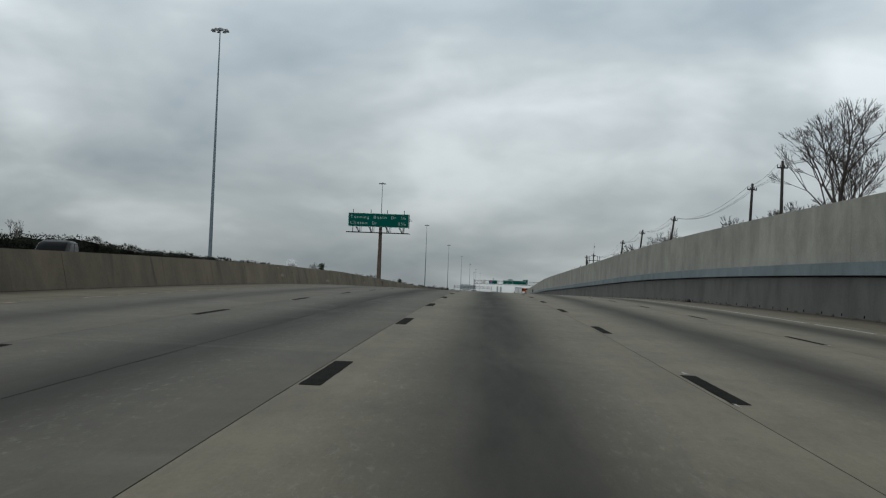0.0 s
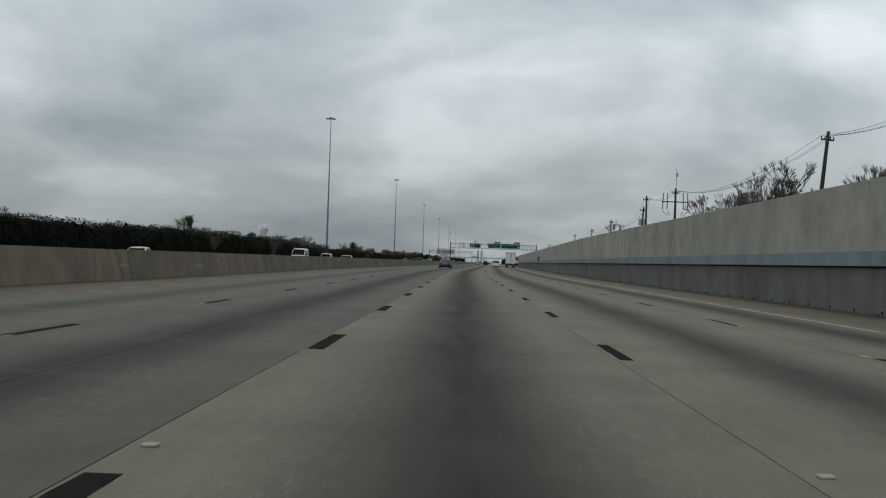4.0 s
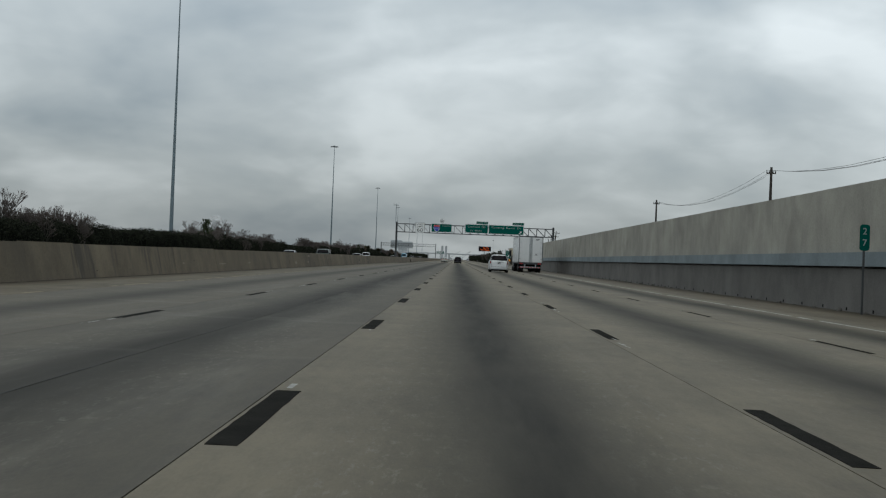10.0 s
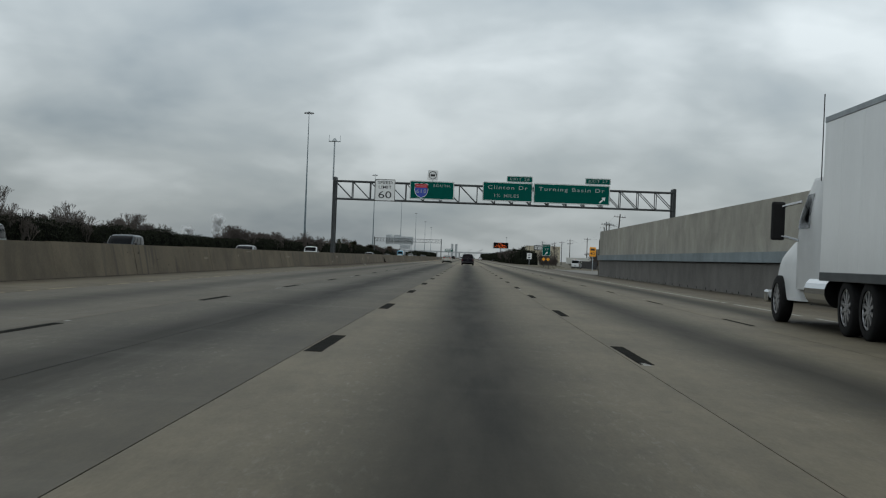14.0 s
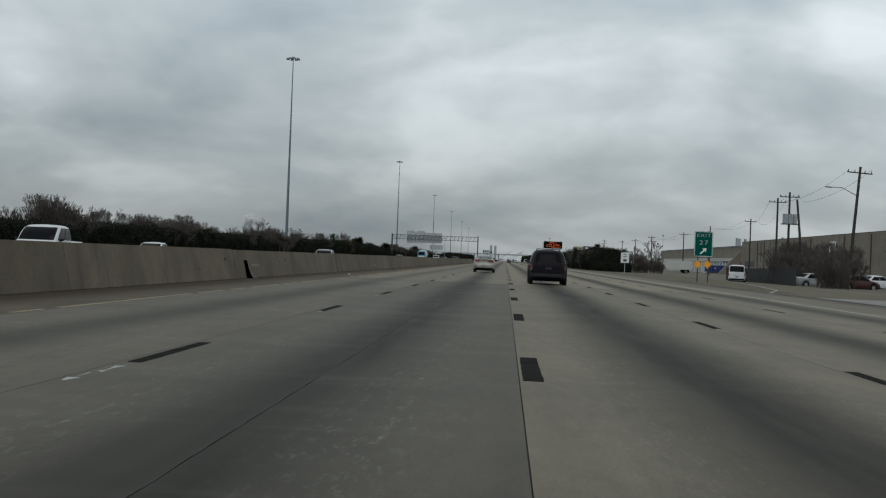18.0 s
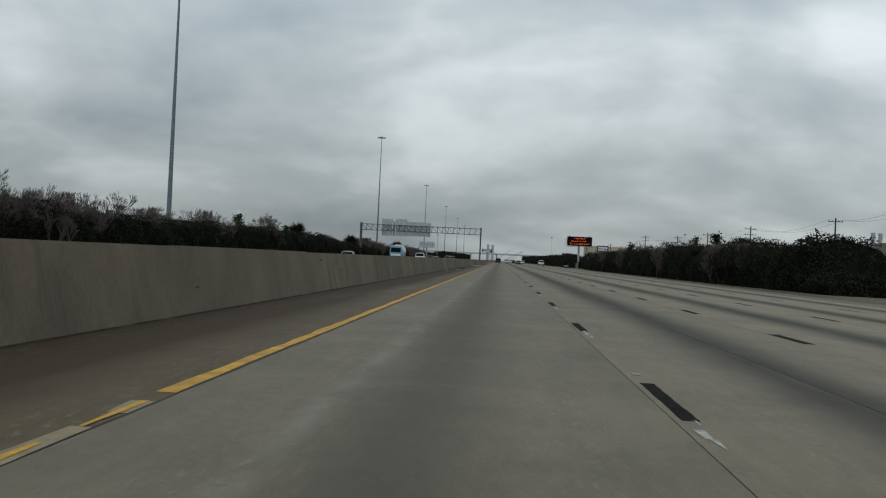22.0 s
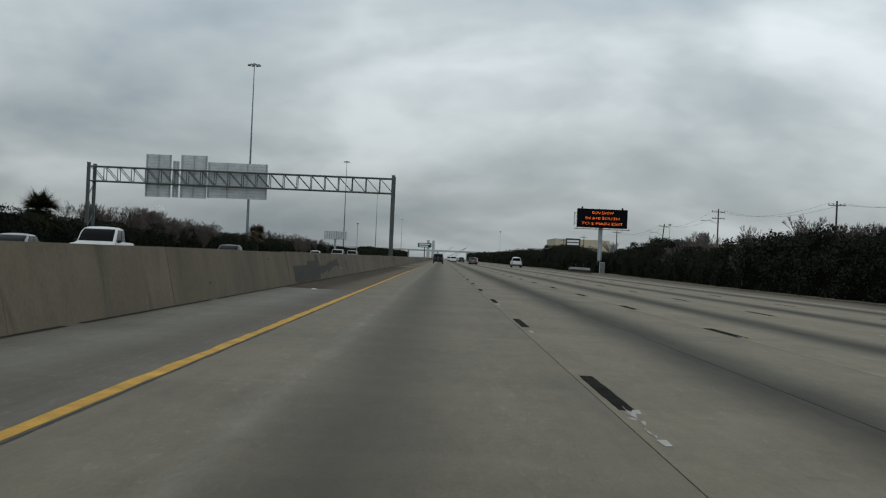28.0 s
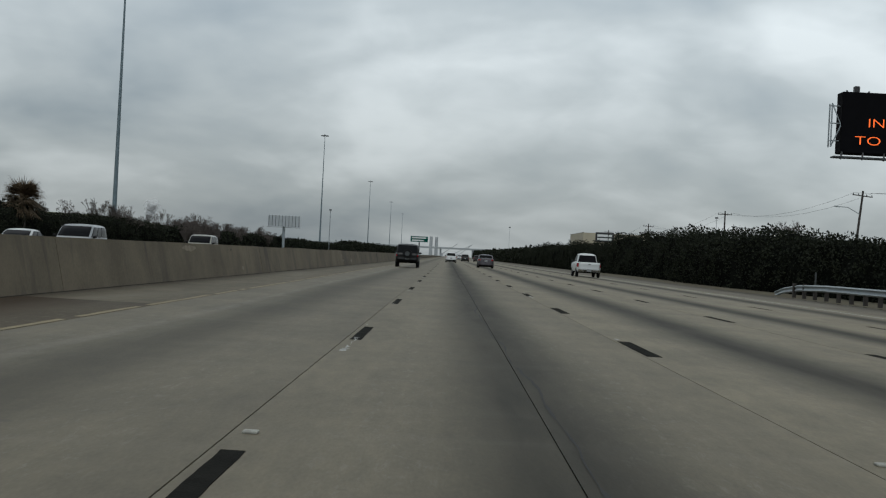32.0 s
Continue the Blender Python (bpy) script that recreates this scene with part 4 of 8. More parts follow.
for x in (16.27, 17.12):
    bm = poly_prism(bmesh.new(), [(x, 1.04), (x + .36, 1.4), (x, 1.76), (x - .36, 1.4)], XY - .03, XY - .018)
    part("diamond_plate", bm, M_ORANGE, xs, "amber diamond plate")


# ---- vehicles ----
def car_paint(name, base, rough=0.28, metal=0.0, dirt=0.12):
    m, nt, b = material(name, base, rough, metal)
    vec = coords(nt)
    f = noise_tex(nt, vec, 1.4, 5, 0.6, 0.3)
    col = ramp(nt, f, [(0.35, tuple(c * (1 - dirt) for c in base)), (0.7, base)])
    fine = noise_tex(nt, vec, 45, 3)
    nt.links.new(mixc(nt, mth(nt, "MULTIPLY", mth(nt, "SUBTRACT", fine, 0.55, True), 0.8), col, tuple(c * 0.8 + 0.001 for c in base)), b.inputs["Base Color"])
    nt.links.new(ramp(nt, f, [(0.3, (rough + 0.2,) * 3), (0.7, (rough,) * 3)]), b.inputs["Roughness"])
    b.inputs["Coat Weight"].default_value, b.inputs["Coat Roughness"].default_value = 0.25, 0.1
    b.inputs["Specular IOR Level"].default_value = 0.3
    return m


P_GREY = car_paint("paint_slate_grey", (0.024, 0.035, 0.041), 0.26, 0.0)
P_CREAM = car_paint("paint_champagne", (0.315, 0.308, 0.270), 0.34, 0.3)
P_WHITE = car_paint("paint_white", (0.56, 0.575, 0.58), 0.30, 0.0, 0.06)
P_DARK = car_paint("paint_dark_plum", (0.0075, 0.0055, 0.009), 0.4, 0.0)
_b = P_DARK.node_tree.nodes["Principled BSDF"]
_b.inputs["Coat Weight"].default_value, _b.inputs["Specular IOR Level"].default_value = 0.02, 0.08
P_BLACK = car_paint("paint_black", (0.006, 0.006, 0.0065), 0.35)
P_PURPLE = car_paint("paint_grey_purple", (0.065, 0.058, 0.066), 0.32, 0.3)
P_SILVER = car_paint("paint_silver", (0.38, 0.39, 0.40), 0.3, 0.5)
P_BLUE = car_paint("paint_blue_white", (0.10, 0.28, 0.40), 0.35)
P_RED = car_paint("paint_dull_red", (0.06, 0.014, 0.014), 0.4)
P_OLIVE = car_paint("paint_dull_green", (0.09, 0.11, 0.10), 0.4)
M_GLASS, _nt, _b = material("dark_car_glass", (0.006, 0.0065, 0.0075), 0.08, 0.0, 0.08)
M_GLASS_L, _nt, _b = material("greenish_car_glass", (0.45, 0.56, 0.54), 0.06, 0.0, 0.5)
_mx, _tr, _gl, _fr = nd(_nt, "ShaderNodeMixShader"), nd(_nt, "ShaderNodeBsdfTransparent", Color=(0.50, 0.62, 0.60, 1)), nd(_nt, "ShaderNodeBsdfGlossy", Roughness=0.06), nd(_nt, "ShaderNodeFresnel", IOR=4.8)
_nt.links.new(_fr.outputs[0], _mx.inputs[0])
_nt.links.new(_tr.outputs[0], _mx.inputs[1])
_nt.links.new(_gl.outputs[0], _mx.inputs[2])
_nt.links.new(_mx.outputs[0], _nt.nodes["Material Output"].inputs[0])
M_GLASS_DK, _nt, _b = material("blackened_car_glass", (0.0045, 0.004, 0.0055), 0.22, 0.0, 0.06)
M_SEAT = worn("grey_seat_cloth", (0.05, 0.055, 0.055), 0.9, vary=0.2)
M_GLASS_G, _nt, _b = material("grey_tinted_car_glass", (0.020, 0.022, 0.023), 0.12, 0.0, 0.45)
M_TYRE = worn("tyre_rubber", (0.008, 0.008, 0.0085), 0.85, vary=0.3, scale=5, spec=0.2)
M_RIM = worn("alloy_rim", (0.33, 0.33, 0.34), 0.35, 0.8, 0.15)
M_PLASTIC = worn("black_bumper_plastic", (0.008, 0.008, 0.0085), 0.6, vary=0.25, spec=0.2)
M_PLASTIC_G = worn("grey_bumper_plastic", (0.045, 0.046, 0.052), 0.6, vary=0.2)
M_CHROME, _nt, _b = material("chrome_trim", (0.62, 0.63, 0.64), 0.14, 1.0)
M_SATIN = worn("satin_chrome_bar", (0.72, 0.73, 0.74), 0.38, 0.55, vary=0.08, relief=0)
M_TAIL = worn("red_tail_lens", (0.42, 0.022, 0.026), 0.2, vary=0.2, scale=20, grain=90, relief=0)
M_TAIL_P = worn("pale_red_tail_lens", (0.40, 0.05, 0.05), 0.15, vary=0.45, scale=14, grain=60, relief=0)
M_TAIL_DK = worn("deep_red_tail_lens", (0.16, 0.006, 0.010), 0.25, vary=0.2, relief=0)
M_TAIL_R = worn("clear_red_tail_lens", (0.27, 0.013, 0.016), 0.2, vary=0.3, scale=14, grain=60, relief=0)
M_TAIL_D = worn("dark_red_reflector", (0.07, 0.008, 0.008), 0.3, vary=0.2, relief=0)
M_TAIL_C = worn("clear_tail_lens", (0.50, 0.42, 0.42), 0.18, vary=0.15, relief=0)
M_PLATE = worn("licence_plate_white", (0.33, 0.34, 0.335), 0.45, vary=0.1, relief=0)
M_PLATE_T = worn("plate_print_dark", (0.05, 0.052, 0.06), 0.5, relief=0)
M_HEAD = worn("headlamp_lens", (0.42, 0.43, 0.44), 0.12, vary=0.2, relief=0)
M_UNDER = worn("underbody_black", (0.006, 0.006, 0.006), 0.9, relief=0, spec=0.05)
M_TRAILER = worn("trailer_white_panel", (0.74, 0.755, 0.755), 0.2, vary=0.05, scale=1.0, grain=20, relief=0.03, stretch=(1, 1, 0.35))
M_TRAIL_REAR = worn("trailer_door_grey_white", (0.53, 0.54, 0.535), 0.42, vary=0.08, scale=1.2, grain=20, relief=0.03, stretch=(1, 1, 0.3))


def pw(*pts):
    """A smooth function through points that never overshoots between them."""
    xs, ys = np.array([p[0] for p in pts], float), np.array([p[1] for p in pts], float)
    h, d = np.diff(xs), np.diff(ys) / np.diff(xs)
    m = np.zeros(len(xs))
    m[0], m[-1] = d[0], d[-1]
    for i in range(1, len(xs) - 1):
        if d[i - 1] * d[i] > 0:
            u, w = 2 * h[i] + h[i - 1], h[i] + 2 * h[i - 1]
            m[i] = (u + w) / (u / d[i - 1] + w / d[i])

    def f(x):
        x = min(max(x, xs[0]), xs[-1])
        i = min(max(int(np.searchsorted(xs, x)) - 1, 0), len(h) - 1)
        t = (x - xs[i]) / h[i]
        return float((1 + 2 * t) * (1 - t) ** 2 * ys[i] + t * (1 - t) ** 2 * h[i] * m[i] + t * t * (3 - 2 * t) * ys[i + 1] + t * t * (t - 1) * h[i] * m[i + 1])
    return f


class Shell:
    """A rounded body: its plan at the height share v is a superellipse of half width w(v) from yr(v) to yf(v); it stands from zb(y) to zt(y)."""

    def __init__(self, w, yr, yf, zb, zt, p=5.0):
        self.w, self.yr, self.yf, self.zb, self.zt, self.p = w, yr, yf, zb, zt, p

    def size(self, v):
        a, b = self.yr(v), self.yf(v)
        return self.w(v), (a + b) / 2, (b - a) / 2

    def point(self, x, y, v):
        zb, zt = self.zb(y), self.zt(y)
        return (x, y, zb + (zt - zb) * v)

    def rear(self, x, v, off=0.0):
        w, yc, l = self.size(v)
        s = min(abs(x) / w, 0.999)
        y = yc - l * (1 - s ** self.p) ** (1 / self.p)
        return self.point(x, y - off, v)

    def front(self, x, v, off=0.0):
        w, yc, l = self.size(v)
        s = min(abs(x) / w, 0.999)
        y = yc + l * (1 - s ** self.p) ** (1 / self.p)
        return self.point(x, y + off, v)

    def side(self, y, v, sgn, off=0.0):
        w, yc, l = self.size(v)
        s = min(abs(y - yc) / l, 0.999)
        x = sgn * (w * (1 - s ** self.p) ** (1 / self.p) + off)
        return self.point(x, y, v)

    def v_of(self, z, y):
        return max(0.0, min(1.0, (z - self.zb(y)) / (self.zt(y) - self.zb(y))))

    def build(self, side_ys, nx=10, levels=(0, .04, .1, .18, .26, .34, .42, .5, .58, .66, .74, .82, .88, .93, .97, 1.0), crown=0.03):
        bm = bmesh.new()
        w0, yc0, l0 = self.size(0.5)
        ends = [-1 + 2 * (i + .5) / nx for i in range(nx)]
        phis = [math.atan2(y - yc0, w0) for y in side_ys] + [math.atan2(l0, w0 * -e) for e in ends]
        phis = sorted(phis)
        left = [math.pi - a for a in phis if -math.pi / 2 < a < math.pi / 2]
        right = [a for a in phis if -math.pi / 2 < a < math.pi / 2]
        # complete both ends evenly
        half = sorted({round(a, 4) for a in right} | {round(math.atan2(sgn * l0, w0 * e), 4) for e in ends if e > 0 for sgn in (-1, 1)})
        ring_phi = half + [math.pi - a for a in reversed(half)]
        rows = []
        for v in levels:
            w, yc, l = self.size(v)
            row = []
            for a in ring_phi:
                c, s = math.cos(a), math.sin(a)
                r = (abs(c / w) ** self.p + abs(s / l) ** self.p) ** (-1 / self.p)
                row.append(self.point(r * c, yc + r * s, v))
            rows.append(row)
        g = grid(bm, rows, True)
        top, n = g[-1], len(half)
        # a gently crowned top that dies out towards both ends
        ya, yb = min(v.co.y for v in top), max(v.co.y for v in top)
        cols = []
        for i in range(n):
            a, b = top[i].co.copy(), top[2 * n - 1 - i].co.copy()
            end = min(1.0, (a.y - ya) / 0.6, (yb - a.y) / 0.6)
            rise = crown * end * (2 - end)
            cols.append([top[i]] + [bm.verts.new(a.lerp(b, k / 6) + Vector((0, 0, rise * (1 - (k / 3 - 1) ** 2)))) for k in range(1, 6)] + [top[2 * n - 1 - i]])
        for c0, c1 in zip(cols, cols[1:]):
            for k in range(6):
                bm.faces.new((c0[k], c1[k], c1[k + 1], c0[k + 1]))
        bmesh.ops.recalc_face_normals(bm, faces=bm.faces[:])
        return bm


def quad_patch(fn, corners, off, nx=6, nz=4, solid=.004, rnd=0.0):
    """A patch on a shell: fn maps (a, b, off); corners (a, b) run bottom left, bottom right, top right, top left."""
    (a0, b0), (a1, b1), (a2, b2), (a3, b3) = corners
    rows = []
    for j in range(nz + 1):
        t = j / nz
        row = []
        for i in range(nx + 1):
            s = i / nx
            if rnd:
                edge = max(0.0, abs(2 * t - 1) - 1 + 2 * rnd) / (2 * rnd)
                s = .5 + (s - .5) * (1 - 2 * rnd * .5 * (1 - math.sqrt(max(0.0, 1 - edge * edge))))
            a = (a0 * (1 - s) + a1 * s) * (1 - t) + (a3 * (1 - s) + a2 * s) * t
            b = (b0 * (1 - s) + b1 * s) * (1 - t) + (b3 * (1 - s) + b2 * s) * t
            row.append(fn(a, b, off))
        rows.append(row)
    bm = bmesh.new()
    grid(bm, rows)
    if solid:
        bmesh.ops.solidify(bm, geom=bm.faces[:], thickness=solid)
    return bm


def wheel(car, x, y, r=0.33, w=0.22, rim=None, spokes=9):
    sg = 1 if x > 0 else -1
    bm = bmesh.new()
    prof = [(r * .66, -w / 2), (r * .9, -w / 2), (r, -w / 2 + .03), (r, w / 2 - .03), (r * .9, w / 2), (r * .66, w / 2)]
    n = 22
    grid(bm, [[(x + d, y + q * math.cos(2 * math.pi * i / n), r + q * math.sin(2 * math.pi * i / n)) for q, d in prof] for i in list(range(n)) + [0]])
    bmesh.ops.remove_doubles(bm, verts=bm.verts[:], dist=1e-4)
    bmesh.ops.recalc_face_normals(bm, faces=bm.faces[:])
    wh = part("wheel", bm, M_TYRE, car, "black rubber tyre with a metal rim", smooth=True)
    bm = bmesh.new()
    xo = x + sg * (w / 2 - .035)
    bmesh.ops.create_cone(bm, cap_ends=True, segments=n, radius1=r * .67, radius2=r * .67, depth=.02, matrix=pose(xo - sg * .03, y, r, 0, 90, 0))
    part("rim_well", bm, M_UNDER, wh)
    bm = bmesh.new()
    for i in range(spokes):
        a = 2 * math.pi * i / spokes
        box(bm, -.012, .012, -.03, .03, .05, r * .64, m=Matrix.Translation((xo, y, r)) @ Matrix.Rotation(a, 4, "X"))
    rod(bm, (xo - .02, y, r), (xo + .02, y, r), .075, n=12)
    m = 20
    for i in range(m):
        a, b = 2 * math.pi * i / m, 2 * math.pi * (i + 1) / m
        rod(bm, (xo, y + r * .64 * math.cos(a), r + r * .64 * math.sin(a)), (xo, y + r * .64 * math.cos(b), r + r * .64 * math.sin(b)), .018, n=5, caps=False)
    part("rim", bm, rim or M_RIM, wh)
    return wh


def plate(car, sh, z, w=.31, h=.155, off=.012, frame=True):
    v0, v1 = sh.v_of(z - h / 2, 0), sh.v_of(z + h / 2, 0)
    y = min(sh.rear(0, v0)[1], sh.rear(0, v1)[1]) - off
    p = part("licence_plate", boxm(-w / 2, w / 2, y - .004, y + .02, z - h / 2, z + h / 2), M_PLATE, car, "white licence plate")
    if frame:
        bm = bmesh.new()
        for a, b, c, d in ((-w / 2 - .012, w / 2 + .012, z + h / 2, z + h / 2 + .014), (-w / 2 - .012, w / 2 + .012, z - h / 2 - .014, z - h / 2), (-w / 2 - .014, -w / 2, z - h / 2, z + h / 2), (w / 2, w / 2 + .014, z - h / 2, z + h / 2)):
            box(bm, a, b, y - .008, y + .02, c, d)
        part("plate_frame", bm, M_PLASTIC, p)
    bm = bmesh.new()
    box(bm, -.07, .07, y - .0065, y - .004, z + h * .30, z + h * .38)
    for k in range(8):
        if k != 3:
            a = (-.128 + k * .0335) * w / .31
            box(bm, a, a + .021 * w / .31, y - .0065, y - .004, z - h * .27, z + h * .14)
    part("plate_print", bm, M_PLATE_T, p)
    return p


def arch_bottom(base, wheels, r):
    def f(y):
        z = base
        for wy in wheels:
            d = abs(y - wy)
            if d < r:
                z = max(z, .33 + math.sqrt(r * r - d * d) - .0)
        return z
    return f


def dense(length, wheels, r):
    ys = {round(y, 3) for y in steps(0.12, length - .12, 0.22)}
    for wy in wheels:
        for i in range(-9, 10):
            ys.add(round(wy + r * math.sin(math.pi / 2 * i / 9) * 1.001, 3))
    return sorted(ys)


def strip_rods(bm, pts, r, n=5, closed=True):
    """One continuous round bead through points."""
    line = []
    for p in (Vector(q) for q in pts):
        if not line or (p - line[-1]).length > 1e-4:
            line.append(p)
    if closed and (line[0] - line[-1]).length < 1e-4:
        line.pop()
    m = len(line)
    rings = []
    for i, p in enumerate(line):
        before, after = (line[i - 1], line[(i + 1) % m]) if closed else (line[max(i - 1, 0)], line[min(i + 1, m - 1)])
        d = (after - before).normalized()
        u = d.cross(Vector((.31, .87, .38))).normalized()
        w = d.cross(u)
        rings.append([bm.verts.new(p + (u * math.cos(math.tau * k / n) + w * math.sin(math.tau * k / n)) * r) for k in range(n)])
    for i in range(m if closed else m - 1):
        q0, q1 = rings[i], rings[(i + 1) % m]
        for k in range(n):
            bm.faces.new((q0[k], q0[(k + 1) % n], q1[(k + 1) % n], q1[k]))


def rim_loop(bm):
    """The border of a sheet as points in order."""
    nxt = {}
    for e in bm.edges:
        if len(e.link_faces) == 1:
            va, vb = e.verts
            for p, q in ((va, vb), (vb, va)):
                nxt.setdefault(p, []).append(q)
    start = next(iter(nxt))
    loop, last, here = [start], None, start
    while True:
        step = [q for q in nxt[here] if q is not last][0]
        if step is start:
            return [v.co.copy() for v in loop]
        loop.append(step)
        last, here = here, step


def cabin_shell(car, gh, paint, v0, v1, rwx, wsx, cuts, side_v, glass, side_glass, seal=.008, crown=.035, clear=None):
    """Roof, pillars and panes in one flowing skin; the panes are cut out of it as parts of their own. cuts: where the side panes end, as shares of the half length."""
    p = gh.p

    def along(e):
        return (1 - abs(e) ** p) ** (1 / p)
    rear_e = [rwx * k / 7 for k in range(-7, 8)]
    front_e = [wsx * k / 5 for k in range(-5, 6)]
    mid = lambda e: [e + (1 - e) * k for k in (.3, .55)]
    sa = -along(mid(rwx)[-1])
    sb = along(mid(wsx)[-1])
    ss = sorted({round(q, 4) for c in cuts for q in c} | {round(q, 4) for q in steps(max(sa, -.97) + .02, min(sb, .97) - .02, .16)})
    ss = [q for q in ss if all(abs(q - c) < 1e-4 or abs(q - c) > .03 for w in cuts for c in w) and sa < q < sb]
    ring = [(e, -along(e)) for e in rear_e] + [(e, -along(e)) for e in mid(rwx)] + [(along(q), q) for q in ss]
    ring += [(e, along(e)) for e in reversed(mid(wsx))] + [(e, along(e)) for e in reversed(front_e)] + [(-e, along(e)) for e in mid(wsx)]
    ring += [(-along(q), q) for q in reversed(ss)] + [(-e, -along(e)) for e in reversed(mid(rwx))]
    levels = sorted({round(q, 4) for q in (0, .08, v0, v1, side_v[0], side_v[1], .9, .93, .955, .975, .99, 1.0)} | {round(v0 + (v1 - v0) * k / 6, 4) for k in range(1, 6)})
    levels = [q for i, q in enumerate(levels) if i == 0 or q - levels[i - 1] > .004 or q in (round(v0, 4), round(v1, 4), round(side_v[0], 4), round(side_v[1], 4))]

    def spot(k, v):
        w, yc, l = gh.size(v)
        return gh.point(ring[k][0] * w, yc + ring[k][1] * l, v)
    n = len(ring)
    groups = {}
    for j in range(len(levels) - 1):
        vm = (levels[j] + levels[j + 1]) / 2
        for k in range(n):
            (ea, qa), (eb, qb) = ring[k], ring[(k + 1) % n]
            e, q, key = (ea + eb) / 2, (qa + qb) / 2, "cabin"
            if q < 0 and abs(ea) <= rwx + 1e-5 and abs(eb) <= rwx + 1e-5 and v0 < vm < v1:
                key = "rear_window"
            elif q > 0 and abs(ea) <= wsx + 1e-5 and abs(eb) <= wsx + 1e-5 and .1 < vm < v1:
                key = "windscreen"
            elif side_v[0] < vm < side_v[1]:
                for c, (lo, hi) in enumerate(cuts):
                    if lo < q < hi and abs(e) > .5:
                        key = ("side_window", c, 1 if e > 0 else -1)
            groups.setdefault(key, []).append((k, j))
    for key, cells in groups.items():
        bm = bmesh.new()
        vs = {}

        def vert(k, j):
            k %= n
            if (k, j) not in vs:
                vs[k, j] = bm.verts.new(spot(k, levels[j]))
            return vs[k, j]
        for k, j in cells:
            bm.faces.new((vert(k, j), vert(k + 1, j), vert(k + 1, j + 1), vert(k, j + 1)))
        if key == "cabin":
            top = [vert(k, len(levels) - 1) for k in range(n)]
            cx = sum((q.co for q in top), Vector()) / n
            rings = [top]
            for f in (.75, .5, .25):
                rings.append([bm.verts.new(cx + (q.co - cx) * f + Vector((0, 0, crown * (1 - f * f)))) for q in top])
            for r0, r1 in zip(rings, rings[1:]):
                for k in range(n):
                    bm.faces.new((r0[k], r0[(k + 1) % n], r1[(k + 1) % n], r1[k]))
            hub = bm.verts.new(cx + Vector((0, 0, crown)))
            for k in range(n):
                bm.faces.new((rings[-1][k], rings[-1][(k + 1) % n], hub))
            bmesh.ops.recalc_face_normals(bm, faces=bm.faces[:])
            part("cabin", bm, paint, car, smooth=True)
            continue
        name = key if isinstance(key, str) else key[0]
        bmesh.ops.recalc_face_normals(bm, faces=bm.faces[:])
        bead = bmesh.new()
        strip_rods(bead, rim_loop(bm), seal)
        pane = part(name, bm, glass if name == "rear_window" else (side_glass if name == "side_window" else (clear or M_GLASS)), car, {"rear_window": "tinted rear window", "windscreen": "windscreen", "side_window": "dark side window"}[name], True)
        part("window_seal", bead, M_PLASTIC, pane, "thin black rubber seal")


